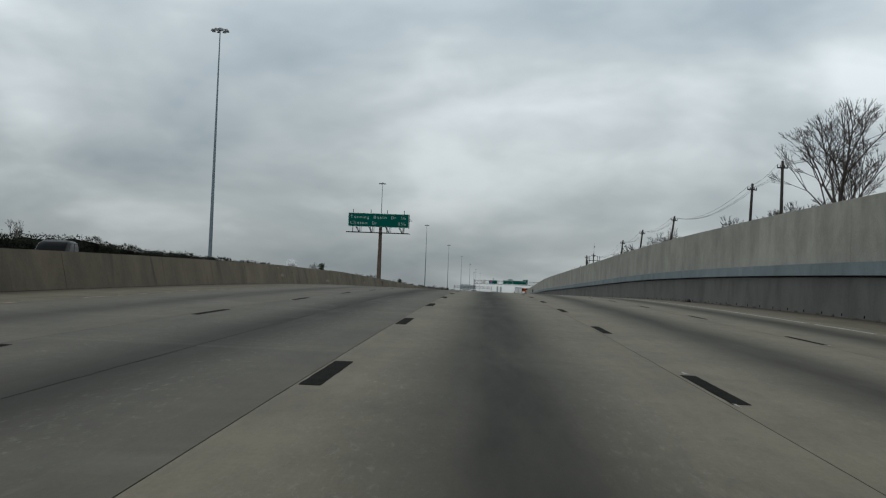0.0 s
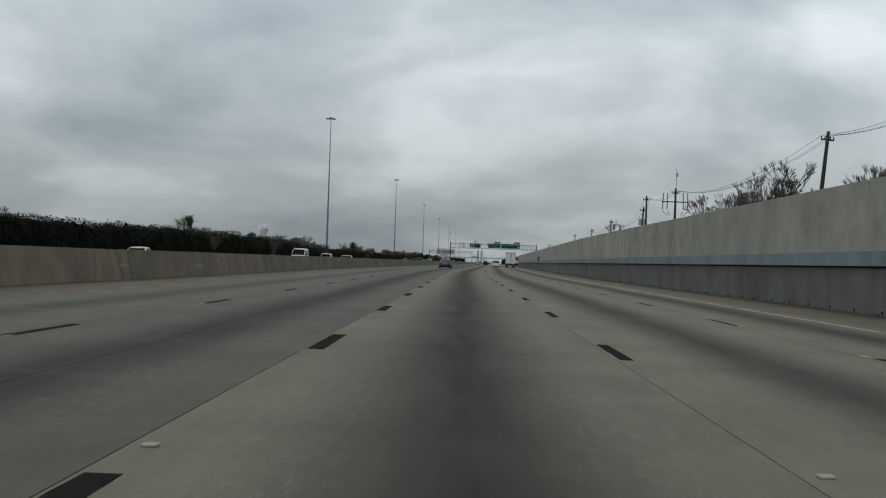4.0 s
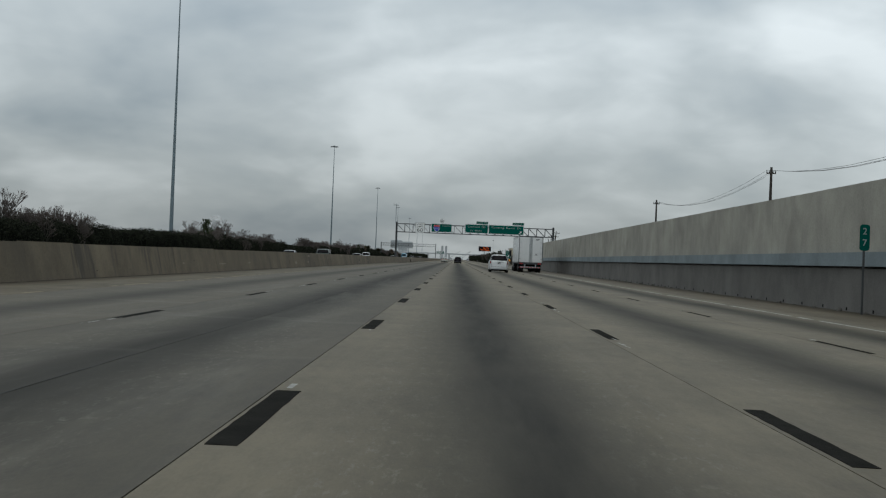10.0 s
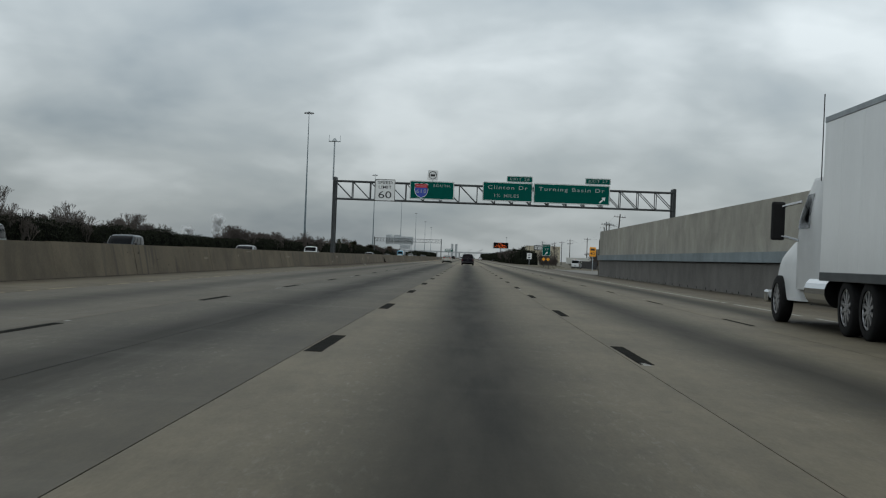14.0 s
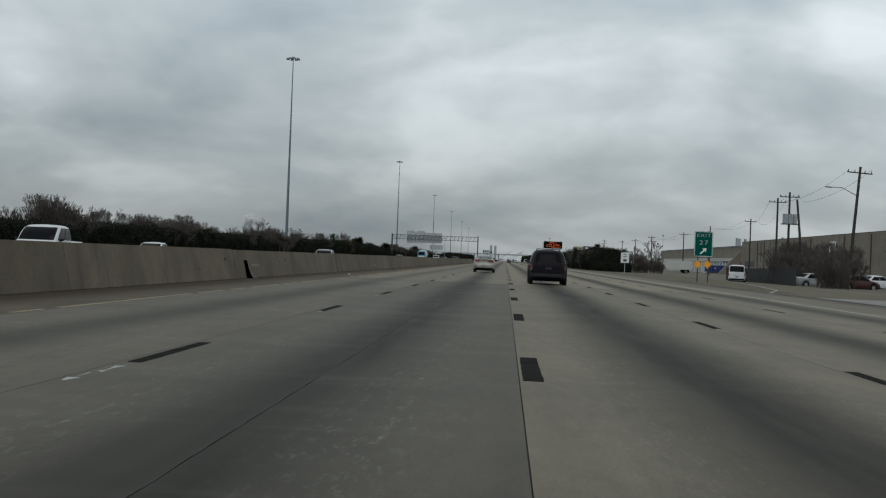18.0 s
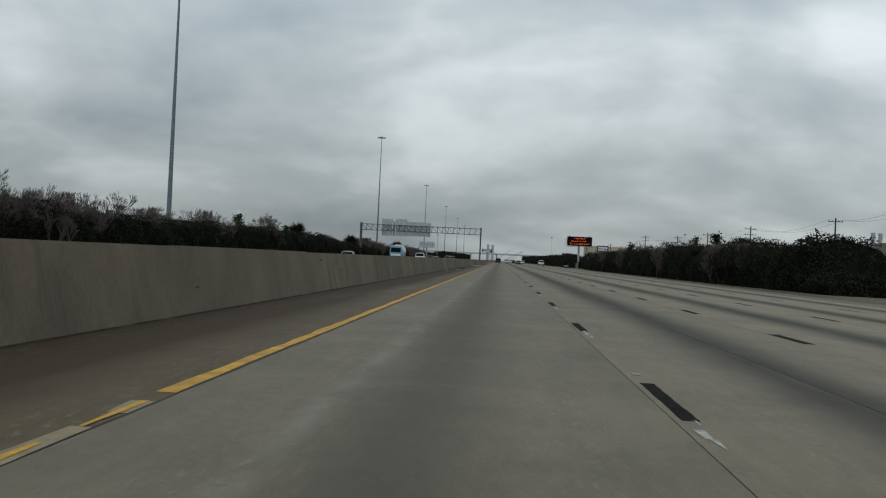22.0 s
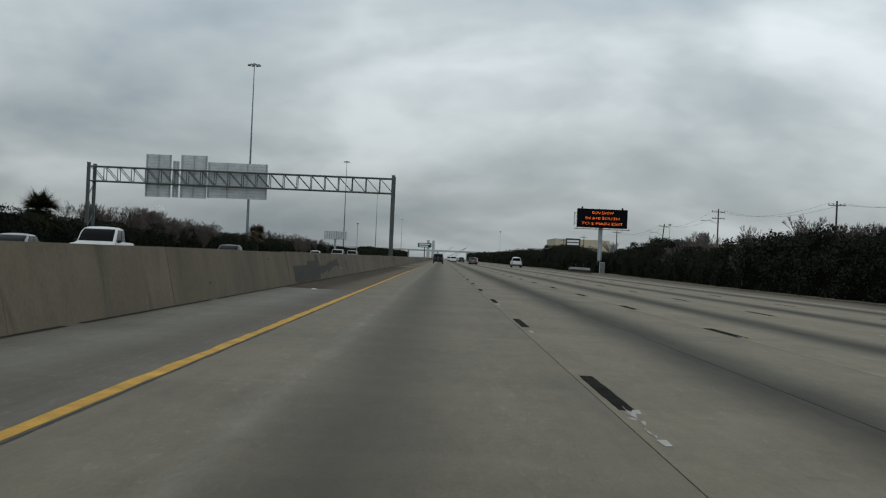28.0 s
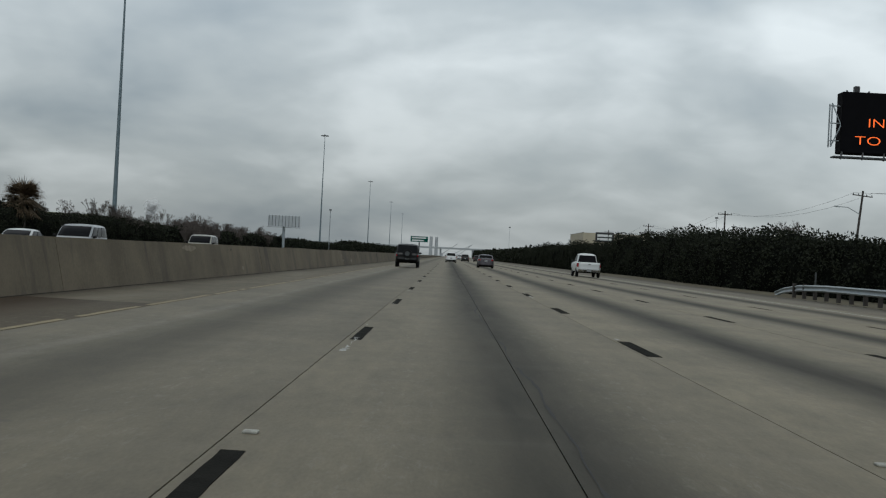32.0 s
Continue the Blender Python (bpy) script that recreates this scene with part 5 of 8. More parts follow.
def make_car(label, m, paint, L, W, H, deck, rear, roof, front, wheels, group="", glass=None, name="car", category="car", low=.2, arch=.37, rim=None, tail=(), body_p=5.5, tumble=.80, bump=.06, cpillar=.1, splits=(), taper=False, rr=.33, bumper=None, lower=None, rwx=.84, clear=None, back=None, cab=None, cab_p=None, rw_top=.865, side_glass=None, mirror=None, waist=None, rnd=0.0, seal=.009):
    """deck: height of the body's top along y. rear, roof, front: (base y, roof y) of the back window, roof height, (base y, roof y) of the windscreen. back: the tail's profile as (height share, y). cab: half widths of the cabin by height share. waist: half widths of the body by height share."""
    car = thing(name, label, category, m, group)
    hw = W / 2
    zt = pw(*deck)
    prof = pw(*waist) if waist else pw((0, hw * .955), (.15, hw * .99), (.4, hw), (.62, hw * .98), (.8, hw * .945), (.92, hw * .895), (1, hw * .82)) if taper else pw((0, hw * .93), (.15, hw * .975), (.45, hw), (.8, hw * .985), (.95, hw * .955), (1, hw * .90))
    sh = Shell(prof, pw(*back) if back else pw((0, .09), (.2, .0), (.5, .015), (.8, bump * .7), (1, bump + .06)), pw((0, L - .1), (.3, L), (.7, L - .06), (1, L - .25)), arch_bottom(low, wheels, arch), zt, body_p)
    part("body", sh.build(dense(L, wheels, arch), 18), paint, car, smooth=True)
    part("underbody", boxm(-hw + .19, hw - .19, .42, L - .5, max(.13, low - .1), .62), M_UNDER, car, "black underbody")
    belt = zt((rear[0] + front[0]) / 2) - .04
    wide = min(.945, tumble + .125)
    cab_w = pw(*cab) if cab else pw((0, hw * wide), (.3, hw * (wide * .7 + (tumble + .05) * .3)), (.75, hw * (tumble + .05)), (.9, hw * tumble * .97), (.96, hw * tumble * .9), (1, hw * tumble * .76))
    gh = Shell(cab_w, pw((0, rear[0]), (.45, rear[0] + (rear[1] - rear[0]) * .50), (.85, rear[1]), (.94, rear[1] + .17), (1, rear[1] + .34)), pw((0, front[0]), (.85, front[1]), (1, front[1] - .3)), lambda y: belt, lambda y: roof, cab_p or (4.6 if taper else 6.5))
    v0 = max(.06, (zt(rear[0]) - belt) / (roof - belt) + .05)
    l, yc = gh.size(.5)[2], gh.size(.5)[1]
    lo_q, hi_q = -1 + (cpillar + .22) / l, 1 - .26 / l
    ends = [lo_q] + [lo_q + (hi_q - lo_q) * q for q in splits] + [hi_q]
    cuts = [(a + .018, b - .018) for a, b in zip(ends, ends[1:])]
    cabin_shell(car, gh, paint, v0, rw_top, rwx, .86, cuts, (.12, .82), glass or M_GLASS, side_glass or M_GLASS, seal, clear=glass if clear else None)
    if clear:
        for x in (-.40, .40):
            for y, zz in ((1.55, roof - .20), (2.65, roof - .16)):
                bm = boxm(x - .24, x + .24, y, y + .16, .5, zz - .16, .05)
                st = part("seat_back", bm, clear, car, "dark seat back")
                part("headrest", boxm(x - .14, x + .14, y - .01, y + .10, zz - .19, zz, .045), clear, st)
        part("rear_shelf", boxm(-.60, .60, rear[0] + .25, 1.6, belt - .05, zt(rear[0]) - .02), M_UNDER, car, "dark parcel shelf")
        part("cabin_floor", boxm(-hw + .2, hw - .2, 1.5, front[0] - .3, .5, .62), M_UNDER, car)
    for sg in (-1, 1):
        for wy in wheels:
            wheel(car, sg * (hw - (.145 if taper else .12)), wy, rr, .21, rim)
        # door mirror on its arm
        mx, my, mz = sg * (hw + .045), front[0] - .62, belt + .10
        bm = boxm(-.105, .105, -.05, .07, -.062, .062, .055, m=Matrix.Translation((mx, my, mz)))
        mir = part("door_mirror", bm, mirror or M_PLASTIC, car, "rounded door mirror", True)
        part("mirror_glass", boxm(mx - .072, mx + .072, my - .056, my - .046, mz - .042, mz + .042, .003), M_GLASS_G, mir)
        part("mirror_arm", boxm(min(mx, sg * (hw - .1)), max(mx, sg * (hw - .1)), my - .02, my + .05, mz - .085, mz - .045, .012), M_PLASTIC, mir)
        for k in (.28, .72):
            y = rear[0] + (front[0] - rear[0]) * k
            q = sh.side(y, sh.v_of(belt - .12, y), sg, .012)
            part("door_handle", boxm(q[0] - .014, q[0] + .014, y - .09, y + .09, q[2] - .014, q[2] + .014, .006), paint if paint is not P_WHITE else M_PLATE, car)
        # shut lines of the doors
        for k in ((.06, .5) if splits else (.5,)):
            bm = bmesh.new()
            y = rear[0] + .35 + (front[0] - rear[0]) * k
            strip_rods(bm, [sh.side(y + .05 * i, max(.08, v), sg, -.002) for i, v in enumerate((.12, .3, .5, .7, .9))], .006, 4, False)
            part("shut_line", bm, M_UNDER, car)

    def rz(x, z, off):
        y = .05
        for _ in range(4):
            y = sh.rear(x, sh.v_of(z, max(y, .02)), 0)[1]
        return (x, y - off, z)
    for sg in (-1, 1):
        part("headlight", quad_patch(lambda x, z, off: sh.front(x, sh.v_of(z, L - .1), off), [(sg * hw * .55, .6), (sg * hw * .93, .62), (sg * hw * .93, .74), (sg * hw * .55, .72)], .008), M_HEAD, car, "headlight", True)
    for nm, lab, corners, mat, off in tail:
        for sg in ((-1, 1) if "mirror" in lab else (1,)):
            part(nm, quad_patch(rz, [(sg * x * hw, z) for x, z in corners], off, 8, 8, .012, rnd), mat, car, lab.replace(" mirror", ""), True)
    if bumper:
        z0, z1, mat, off = bumper
        part("bumper", quad_patch(rz, [(-hw * .985, z0), (hw * .985, z0), (hw * .985, z1), (-hw * .985, z1)], off, 16, 4, .03), mat, car, "rear bumper", True)
    if lower:
        z0, z1, xx = lower
        bm = bmesh.new()
        n = 24
        plan = [(x, sh.rear(x, sh.v_of(z1, .1), .010)[1]) for x in (hw * xx * (2 * i / n - 1) for i in range(n + 1))]
        # the valance hangs extra low, its black also standing for the shadow beneath
        low_z = max(.155, low - .10)
        grid(bm, [[(x * k, y + d, z) for x, y in plan] for z, k, d in ((z1, 1, .05), (z1, 1, 0), ((z1 * 2 + low_z) / 3, .99, .005), (low_z + .02, .95, .03), (low_z, .93, .06), (low_z, .9, .5))])
        bmesh.ops.recalc_face_normals(bm, faces=bm.faces[:])
        part("lower_valance", bm, M_UNDER, car, "black lower valance, deepened to stand for the shade below", True)
        part("underfloor", boxm(-hw * .75, hw * .75, .3, .7, max(.17, low - .085), .31, .02), M_UNDER, car, "black underfloor")
    return car, sh, gh, rz


def bead_on(rz, pts, off, r, n=8):
    """A thin bead that follows the tail through (x, z) points."""
    bm = bmesh.new()
    line = []
    for (ax, az), (bx, bz) in zip(pts, pts[1:]):
        line += [rz(ax + (bx - ax) * i / n, az + (bz - az) * i / n, off) for i in range(n)]
    line.append(rz(pts[-1][0], pts[-1][1], off))
    strip_rods(bm, line, r, 5, False)
    return bm


def seam(car, rz, hw, z0, z1, x0, x1, off=.007, t=.012, mat=None):
    """The dark shut line round a boot lid or tailgate."""
    bm = bmesh.new()
    pts = [(-x1, z1), (-x1 * .985, z0 + (z1 - z0) * .4), (-x0, z0), (x0, z0), (x1 * .985, z0 + (z1 - z0) * .4), (x1, z1)]
    line = [rz(ax + (bx - ax) * i / 10, az + (bz - az) * i / 10, off - .008) for (ax, az), (bx, bz) in zip(pts, pts[1:]) for i in range(10)]
    strip_rods(bm, line + [rz(pts[-1][0], pts[-1][1], off - .008)], t / 2, 4, False)
    part("shut_line", bm, mat or M_UNDER, car)


def at(x, y, z=0.0, yaw=0.0):
    """Pose on the road for a vehicle."""
    p = on(x, y, z)
    return pose(p.x, p.y, p.z, 0, math.degrees(FALL), yaw)


# slate-grey saloon
W = 1.90
car, sh, gh, rz = make_car(
    "slate-grey saloon with a chrome bar across the boot, driving", at(-2.50, 343.4), P_GREY, 4.86, W, 1.43,
    [(0, 1.045), (.14, 1.075), (.5, 1.065), (1.1, .97), (3.4, .95), (4.0, .88), (4.6, .74), (4.86, .62)], (.42, 1.46), 1.405, (3.78, 2.85), (1.02, 3.82), splits=(.5,), lower=(.20, .30, .78), rwx=.83, glass=M_GLASS_G, taper=True, body_p=5.6, low=.24,
    back=[(0, .10), (.12, .03), (.25, 0), (.40, .0), (.48, .03), (.56, .075), (.8, .10), (.93, .07), (1, .075)], waist=[(0, .90), (.12, .94), (.35, .95), (.6, .94), (.75, .925), (.87, .89), (.95, .835), (1, .75)],
    cab=[(0, .885), (.25, .835), (.55, .76), (.8, .69), (.9, .64), (.96, .57), (1, .46)], cab_p=4.4,
    rnd=.16, tail=[("light_surround", "clear edge of the tail light mirror", [(.60, .765), (.865, .778), (.885, .95), (.47, .90)], M_TAIL_C, .008), ("tail_light", "red tail light mirror", [(.655, .785), (.845, .80), (.85, .905), (.60, .875)], M_TAIL_P, .018)])
part("chrome_bar", bead_on(rz, [(-.47, .925), (-.2, .905), (.2, .905), (.47, .925)], .014, .029), M_SATIN, car, "bright chrome bar", True)
part("shut_line", bead_on(rz, [(-.56, .93), (-.52, .84), (-.49, .72), (-.44, .645), (.44, .645), (.49, .72), (.52, .84), (.56, .93)], -.001, .006), M_UNDER, car)
part("lip_line", bead_on(rz, [(-.66, 1.015), (-.3, 1.03), (.3, 1.03), (.66, 1.015)], .0, .006), M_UNDER, car, "dark line under the spoiler lip")
plate(car, sh, .79)
bm = bmesh.new()
y0 = rz(0, .985, .01)[1]
bmesh.ops.create_cone(bm, cap_ends=True, segments=20, radius1=.048, radius2=.048, depth=.016, matrix=pose(0, y0, .985, 90))
bdg = part("badge", bm, M_CHROME, car, "round chrome badge")
part("badge_well", boxm(-.03, .03, y0 - .012, y0, .992, 1.01), M_PLASTIC, bdg)
part("badge_well", boxm(-.03, .03, y0 - .012, y0, .96, .978), M_PLASTIC, bdg)
part("roof_fin", boxm(-.014, .014, 1.85, 1.99, 1.43, 1.49, .006), P_BLACK, car)

# champagne saloon
W = 1.86
car, sh, gh, rz = make_car(
    "champagne-coloured saloon with paired red tail lights, driving", at(-1.93, 744.75), P_CREAM, 4.86, W, 1.46,
    [(0, 1.09), (.10, 1.118), (.45, 1.115), (1.0, 1.01), (3.4, .98), (4.0, .9), (4.6, .76), (4.86, .62)], (.46, 1.42), 1.445, (3.8, 2.9), (1.0, 3.75), splits=(.46, .86), taper=True, body_p=5.8, glass=M_GLASS_L, side_glass=M_GLASS_L, bump=.03,
    lower=(.20, .395, .83), rwx=.855, clear=M_SEAT, low=.265, rnd=.13, seal=.0045,
    back=[(0, .09), (.1, .03), (.22, .0), (.40, .0), (.47, .025), (.55, .07), (.75, .115), (.9, .105), (.97, .06), (1, .075)], waist=[(0, .87), (.1, .915), (.3, .93), (.52, .93), (.68, .91), (.8, .895), (.9, .865), (.96, .825), (1, .74)],
    cab=[(0, .865), (.2, .835), (.45, .775), (.72, .705), (.87, .645), (.94, .575), (1, .46)], cab_p=4.4,
    tail=[("tail_light", "red tail light mirror", [(.385, .850), (.598, .848), (.604, 1.022), (.372, 1.012)], M_TAIL, .018), ("tail_light", "red tail light mirror", [(.612, .848), (.852, .866), (.862, 1.028), (.606, 1.030)], M_TAIL, .018),
          ("light_insert", "clear strip in the tail light mirror", [(.41, .864), (.58, .862), (.582, .909), (.400, .907)], M_TAIL_C, .030), ("light_insert", "clear strip in the tail light mirror", [(.635, .862), (.82, .876), (.828, .914), (.634, .909)], M_TAIL_C, .030),
          ("reflector", "red bumper reflector mirror", [(.65, .545), (.85, .555), (.85, .583), (.65, .583)], M_TAIL_D, .006)])
part("shut_line", bead_on(rz, [(-.552, .86), (-.545, .81), (-.515, .745), (-.44, .715), (.44, .715), (.515, .745), (.545, .81), (.552, .86)], -.001, .006), M_UNDER, car)
# the recess of the plate
part("recess_edge", bead_on(rz, [(-.41, .405), (-.395, .48), (-.355, .59), (-.30, .635), (.30, .635), (.355, .59), (.395, .48), (.41, .405)], .004, .008, 14), P_CREAM, car, "raised edge of the plate recess", True)
plate(car, sh, .515, .305, .155, .036)
bm = bmesh.new()
y0 = rz(0, .925, .012)[1]
box(bm, -.085, .085, y0 - .01, y0 + .012, .907, .943, .006)
box(bm, -.036, .036, y0 - .012, y0 + .012, .892, .958, .006)
part("badge", bm, worn("gold_badge_metal", (0.42, 0.33, 0.16), 0.35, 0.7, 0.15), car, "plain gold-chrome badge")
yb = rz(.1, 1.068, .0)[1]
part("brake_light", boxm(-.17, .17, yb - .008, yb + .05, 1.050, 1.072, .004), M_TAIL_D, car, "dark red high brake light")
for x, z, w in ((-.47, .748, .05), (.40, .74, .2), (-.46, 1.052, .12)):
    part("boot_lettering", quad_patch(rz, [(x - w / 2, z - .007), (x + w / 2, z - .007), (x + w / 2, z + .007), (x - w / 2, z + .007)], .005, 6, 1, .003), M_PLATE_T, car, "small bar of lettering")
bm = bmesh.new()
grid(bm, [[(-.02 * k, 1.74 + .1 * d, 1.472 + h), (.02 * k, 1.74 + .1 * d, 1.472 + h)] for k, d, h in ((2.0, -.6, 0), (1.2, 0, .02), (.4, .6, .052), (.4, .8, .052), (1.4, 1.2, 0))])
bmesh.ops.solidify(bm, geom=bm.faces[:], thickness=.03)
part("roof_fin", bm, M_PLASTIC_G, car, "grey roof aerial fin")
for sg in (-1, 1):
    # dark beads draw in the shade line of each bumper crease
    part("bumper_crease", bead_on(rz, [(sg * .90, .47), (sg * .80, .45), (sg * .68, .43)], -.002, .004), M_GALV_DK, car)
    part("shut_line", bead_on(lambda y, z, off, sg=sg: sh.side(y, sh.v_of(z, y), sg, off), [(.30, .66), (.45, .675), (.62, .68)], -.001, .004), M_UNDER, car)
# white people carrier
W = 1.90
car, sh, gh, rz = make_car(
    "white people carrier with dark glass and upright red tail lights, driving", at(5.59, 486.3), P_WHITE, 5.14, W, 1.71,
    [(0, 1.13), (.3, 1.125), (3.9, 1.08), (4.3, 1.0), (4.9, .86), (5.14, .7)], (.05, .42), 1.71, (4.45, 3.35), (.98, 4.06), splits=(.36, .68), body_p=6.2, rwx=.91, taper=True, name="minivan", category="van", bump=.03, cpillar=.14, glass=M_GLASS_DK, side_glass=M_GLASS, cab=[(0, .905), (.25, .865), (.5, .81), (.75, .745), (.87, .695), (.95, .61), (1, .49)], cab_p=4.8, rw_top=.86, waist=[(0, .90), (.12, .94), (.35, .95), (.65, .945), (.85, .935), (.95, .92), (1, .88)],
    low=.25, rr=.34, arch=.40,
    tail=[("tail_light", "tall red tail light mirror", [(.82, .80), (.945, .80), (.935, 1.125), (.815, 1.125)], M_TAIL_R, .02), ("light_insert", "clear foot of the tail light mirror", [(.825, .805), (.94, .805), (.94, .85), (.825, .85)], M_TAIL_C, .025)])
seam(car, rz, W / 2, .56, 1.12, .72, .75, t=.012)
part("tailgate_strip", quad_patch(rz, [(-.42, .985), (.42, .985), (.42, 1.01), (-.42, 1.01)], .016, 10, 1), M_PLASTIC_G, car, "grey strip over the plate", True)
bm = bmesh.new()
for i in range(5):
    x = -.36 + i * .18
    yy = rz(x, 1.05, .006)[1]
    box(bm, x - .035, x + .035, yy - .004, yy + .01, 1.045, 1.065)
part("tailgate_lettering", bm, M_PLATE, car, "plain chrome bars of lettering")
plate(car, sh, .895, .27, .135)
part("bumper", quad_patch(rz, [(-.925, .305), (.925, .305), (.94, .53), (-.94, .53)], .03, 30, 4, 0), P_WHITE, car, "white rear bumper", True)
part("bumper_lip", quad_patch(rz, [(-.85, .19), (.85, .19), (.90, .31), (-.90, .31)], .022, 16, 2), M_UNDER, car, "black bumper lip", True)
part("shut_gap", quad_patch(rz, [(-.74, .535), (.74, .535), (.74, .55), (-.74, .55)], .012, 12, 1), M_UNDER, car)
part("brake_light", boxm(-.13, .13, .37, .44, 1.655, 1.68), M_PLASTIC, car)
bm = bmesh.new()
rod(bm, (0, rz(0, 1.12, .03)[1] + .02, 1.12), (.32, rz(.3, 1.12, .03)[1] + .03, 1.15), .008, n=5)
part("rear_wiper", bm, M_PLASTIC, car)
for sg in (-1, 1):
    bm = bmesh.new()
    strip_rods(bm, [sh.side(y, sh.v_of(.52, y), sg, .008) for y in (1.5 + i * .24 for i in range(9))], .014, 5, False)
    part("side_moulding", bm, P_WHITE, car)

# dark plum people carrier, older and rounder
W = 1.93
car, sh, gh, rz = make_car(
    "old dark plum people carrier with roof rack, driving", at(1.92, 697.6), P_DARK, 4.75, W, 1.72,
    [(0, 1.05), (.3, 1.07), (3.5, 1.03), (3.9, .98), (4.5, .84), (4.75, .68)], (.10, .72), 1.68, (4.1, 2.9), (.92, 3.78), splits=(.36, .68), body_p=4.6, rwx=.90, taper=True, name="minivan", category="van", bump=.04, low=.27, cpillar=.2, glass=M_GLASS_DK, side_glass=M_GLASS_DK, cab=[(0, .905), (.25, .87), (.55, .80), (.75, .74), (.87, .68), (.95, .60), (1, .48)], cab_p=4.4, rw_top=.86,
    bumper=(.36, .56, M_PLASTIC_G, .05), rim=M_GALV_DK,
    tail=[("tail_light", "dark red tail light mirror", [(.80, .70), (.93, .70), (.90, 1.01), (.80, 1.01)], M_TAIL_DK, .016)])
seam(car, rz, W / 2, .58, 1.06, .74, .78)
# black plastic on this white plate puts the tailgate's shade into its colour
plate(car, sh, .80).data.materials[0] = M_PLASTIC
bm = bmesh.new()
for sg in (-1, 1):
    rod(bm, (sg * .56, .95, 1.705), (sg * .55, 2.6, 1.72), .014, n=6)
    for y in (.95, 1.75, 2.6):
        rod(bm, (sg * .555, y, 1.64), (sg * .555, y, 1.715), .014, n=6)
rod(bm, (-.56, 1.0, 1.735), (.56, 1.0, 1.735), .012, n=6)
rod(bm, (-.55, 2.3, 1.74), (.55, 2.3, 1.74), .012, n=6)
part("roof_rack", bm, M_PLASTIC, car, "black roof rack")
bm = bmesh.new()
rod(bm, (0, rz(0, 1.1, .04)[1], 1.13), (.38, rz(.3, 1.1, .04)[1] + .05, 1.16), .009, n=5)
part("rear_wiper", bm, M_PLASTIC, car)

# grey-purple saloon far ahead
car, sh, gh, rz = make_car(
    "small grey-purple saloon with red tail lights, driving", at(1.75, 1261), P_PURPLE, 4.6, 1.79, 1.47,
    [(0, 1.0), (.22, 1.08), (.6, 1.06), (1.1, .96), (3.3, .95), (3.9, .88), (4.4, .74), (4.6, .62)], (.55, 1.3), 1.46, (3.55, 2.7), (.98, 3.6), splits=(.5,), lower=(.22, .36, .9),
    tail=[("tail_light", "red tail light mirror", [(.62, .82), (.97, .80), (.97, .97), (.66, .96)], M_TAIL, .008)])
plate(car, sh, .78)

# white pick-up truck
W = 2.0
car, sh, gh, rz = make_car(
    "white crew-cab pick-up truck with a dark rear window, driving", at(9.1, 1225), P_WHITE, 5.8, W, 1.95,
    [(0, 1.22), (1.7, 1.22), (1.75, 1.22), (4.1, 1.22), (4.5, 1.16), (5.5, 1.1), (5.8, .95)], (1.75, 1.95), 1.93, (4.35, 3.5), (1.15, 4.75), splits=(.5,), body_p=9, tumble=.83, name="pickup_truck", category="truck", bump=.0, low=.45, rr=.40, arch=.46, glass=M_GLASS_DK, side_glass=M_GLASS_DK, cab=[(0, .86), (.3, .83), (.6, .78), (.85, .72), (.93, .66), (1, .52)], cab_p=6, rwx=.86, rw_top=.80,
    bumper=(.46, .62, M_CHROME, .06), tail=[("tail_light", "upright red tail light mirror", [(.86, .82), (.985, .82), (.985, 1.14), (.86, 1.14)], M_TAIL, .012)])
part("bed_floor", boxm(-.8, .8, .12, 1.65, 1.1, 1.255), M_UNDER, car, "dark load bed")
part("tailgate_handle", boxm(-.09, .09, -.02, .02, 1.02, 1.08), M_PLASTIC, car)
plate(car, sh, .56, off=.075)
seam(car, rz, W / 2, .66, 1.2, .84, .85)

# black off-roader with a spare wheel
W = 1.88
car, sh, gh, rz = make_car(
    "black boxy off-roader with a spare wheel on its back door, driving", at(-5.62, 1222), P_BLACK, 4.4, W, 1.85,
    [(0, 1.12), (2.8, 1.12), (3.2, 1.1), (4.2, 1.05), (4.4, .9)], (.05, .12), 1.85, (3.0, 2.75), (.85, 3.5), splits=(.5,), body_p=10, tumble=.88, name="off_roader", category="car", bump=.0, low=.45, rr=.39, arch=.45, cpillar=.1,
    bumper=(.48, .64, M_PLASTIC, .08), tail=[("tail_light", "small square red tail light mirror", [(.84, .86), (.96, .86), (.96, 1.02), (.84, 1.02)], M_TAIL, .014)])
bm = bmesh.new()
bmesh.ops.create_cone(bm, cap_ends=True, segments=24, radius1=.37, radius2=.37, depth=.22, matrix=pose(0, -.12, 1.08, 90))
part("spare_wheel", bm, M_TYRE, car, "black spare wheel")
bm = bmesh.new()
bmesh.ops.create_cone(bm, cap_ends=True, segments=16, radius1=.2, radius2=.17, depth=.03, matrix=pose(0, -.235, 1.08, 90))
part("spare_hub", bm, M_GALV_DK, car)
plate(car, sh, .72)

# white van with a raised roof on the exit ramp
car, sh, gh, rz = make_car(
    "small white panel van on the exit ramp", pose(24.6, 777, -.42, 0, 0, -11), P_WHITE, 4.7, 1.85, 1.95,
    [(0, 1.2), (3.4, 1.15), (3.9, 1.05), (4.5, .9), (4.7, .7)], (.03, .16), 1.95, (4.0, 3.1), (.9, 3.8), splits=(.5,), body_p=9, tumble=.86, name="van", category="van", bump=.02, low=.3,
    tail=[("tail_light", "red tail light mirror", [(.87, .8), (.98, .8), (.98, 1.12), (.87, 1.12)], M_TAIL, .012)], bumper=(.36, .52, M_PLASTIC, .05))
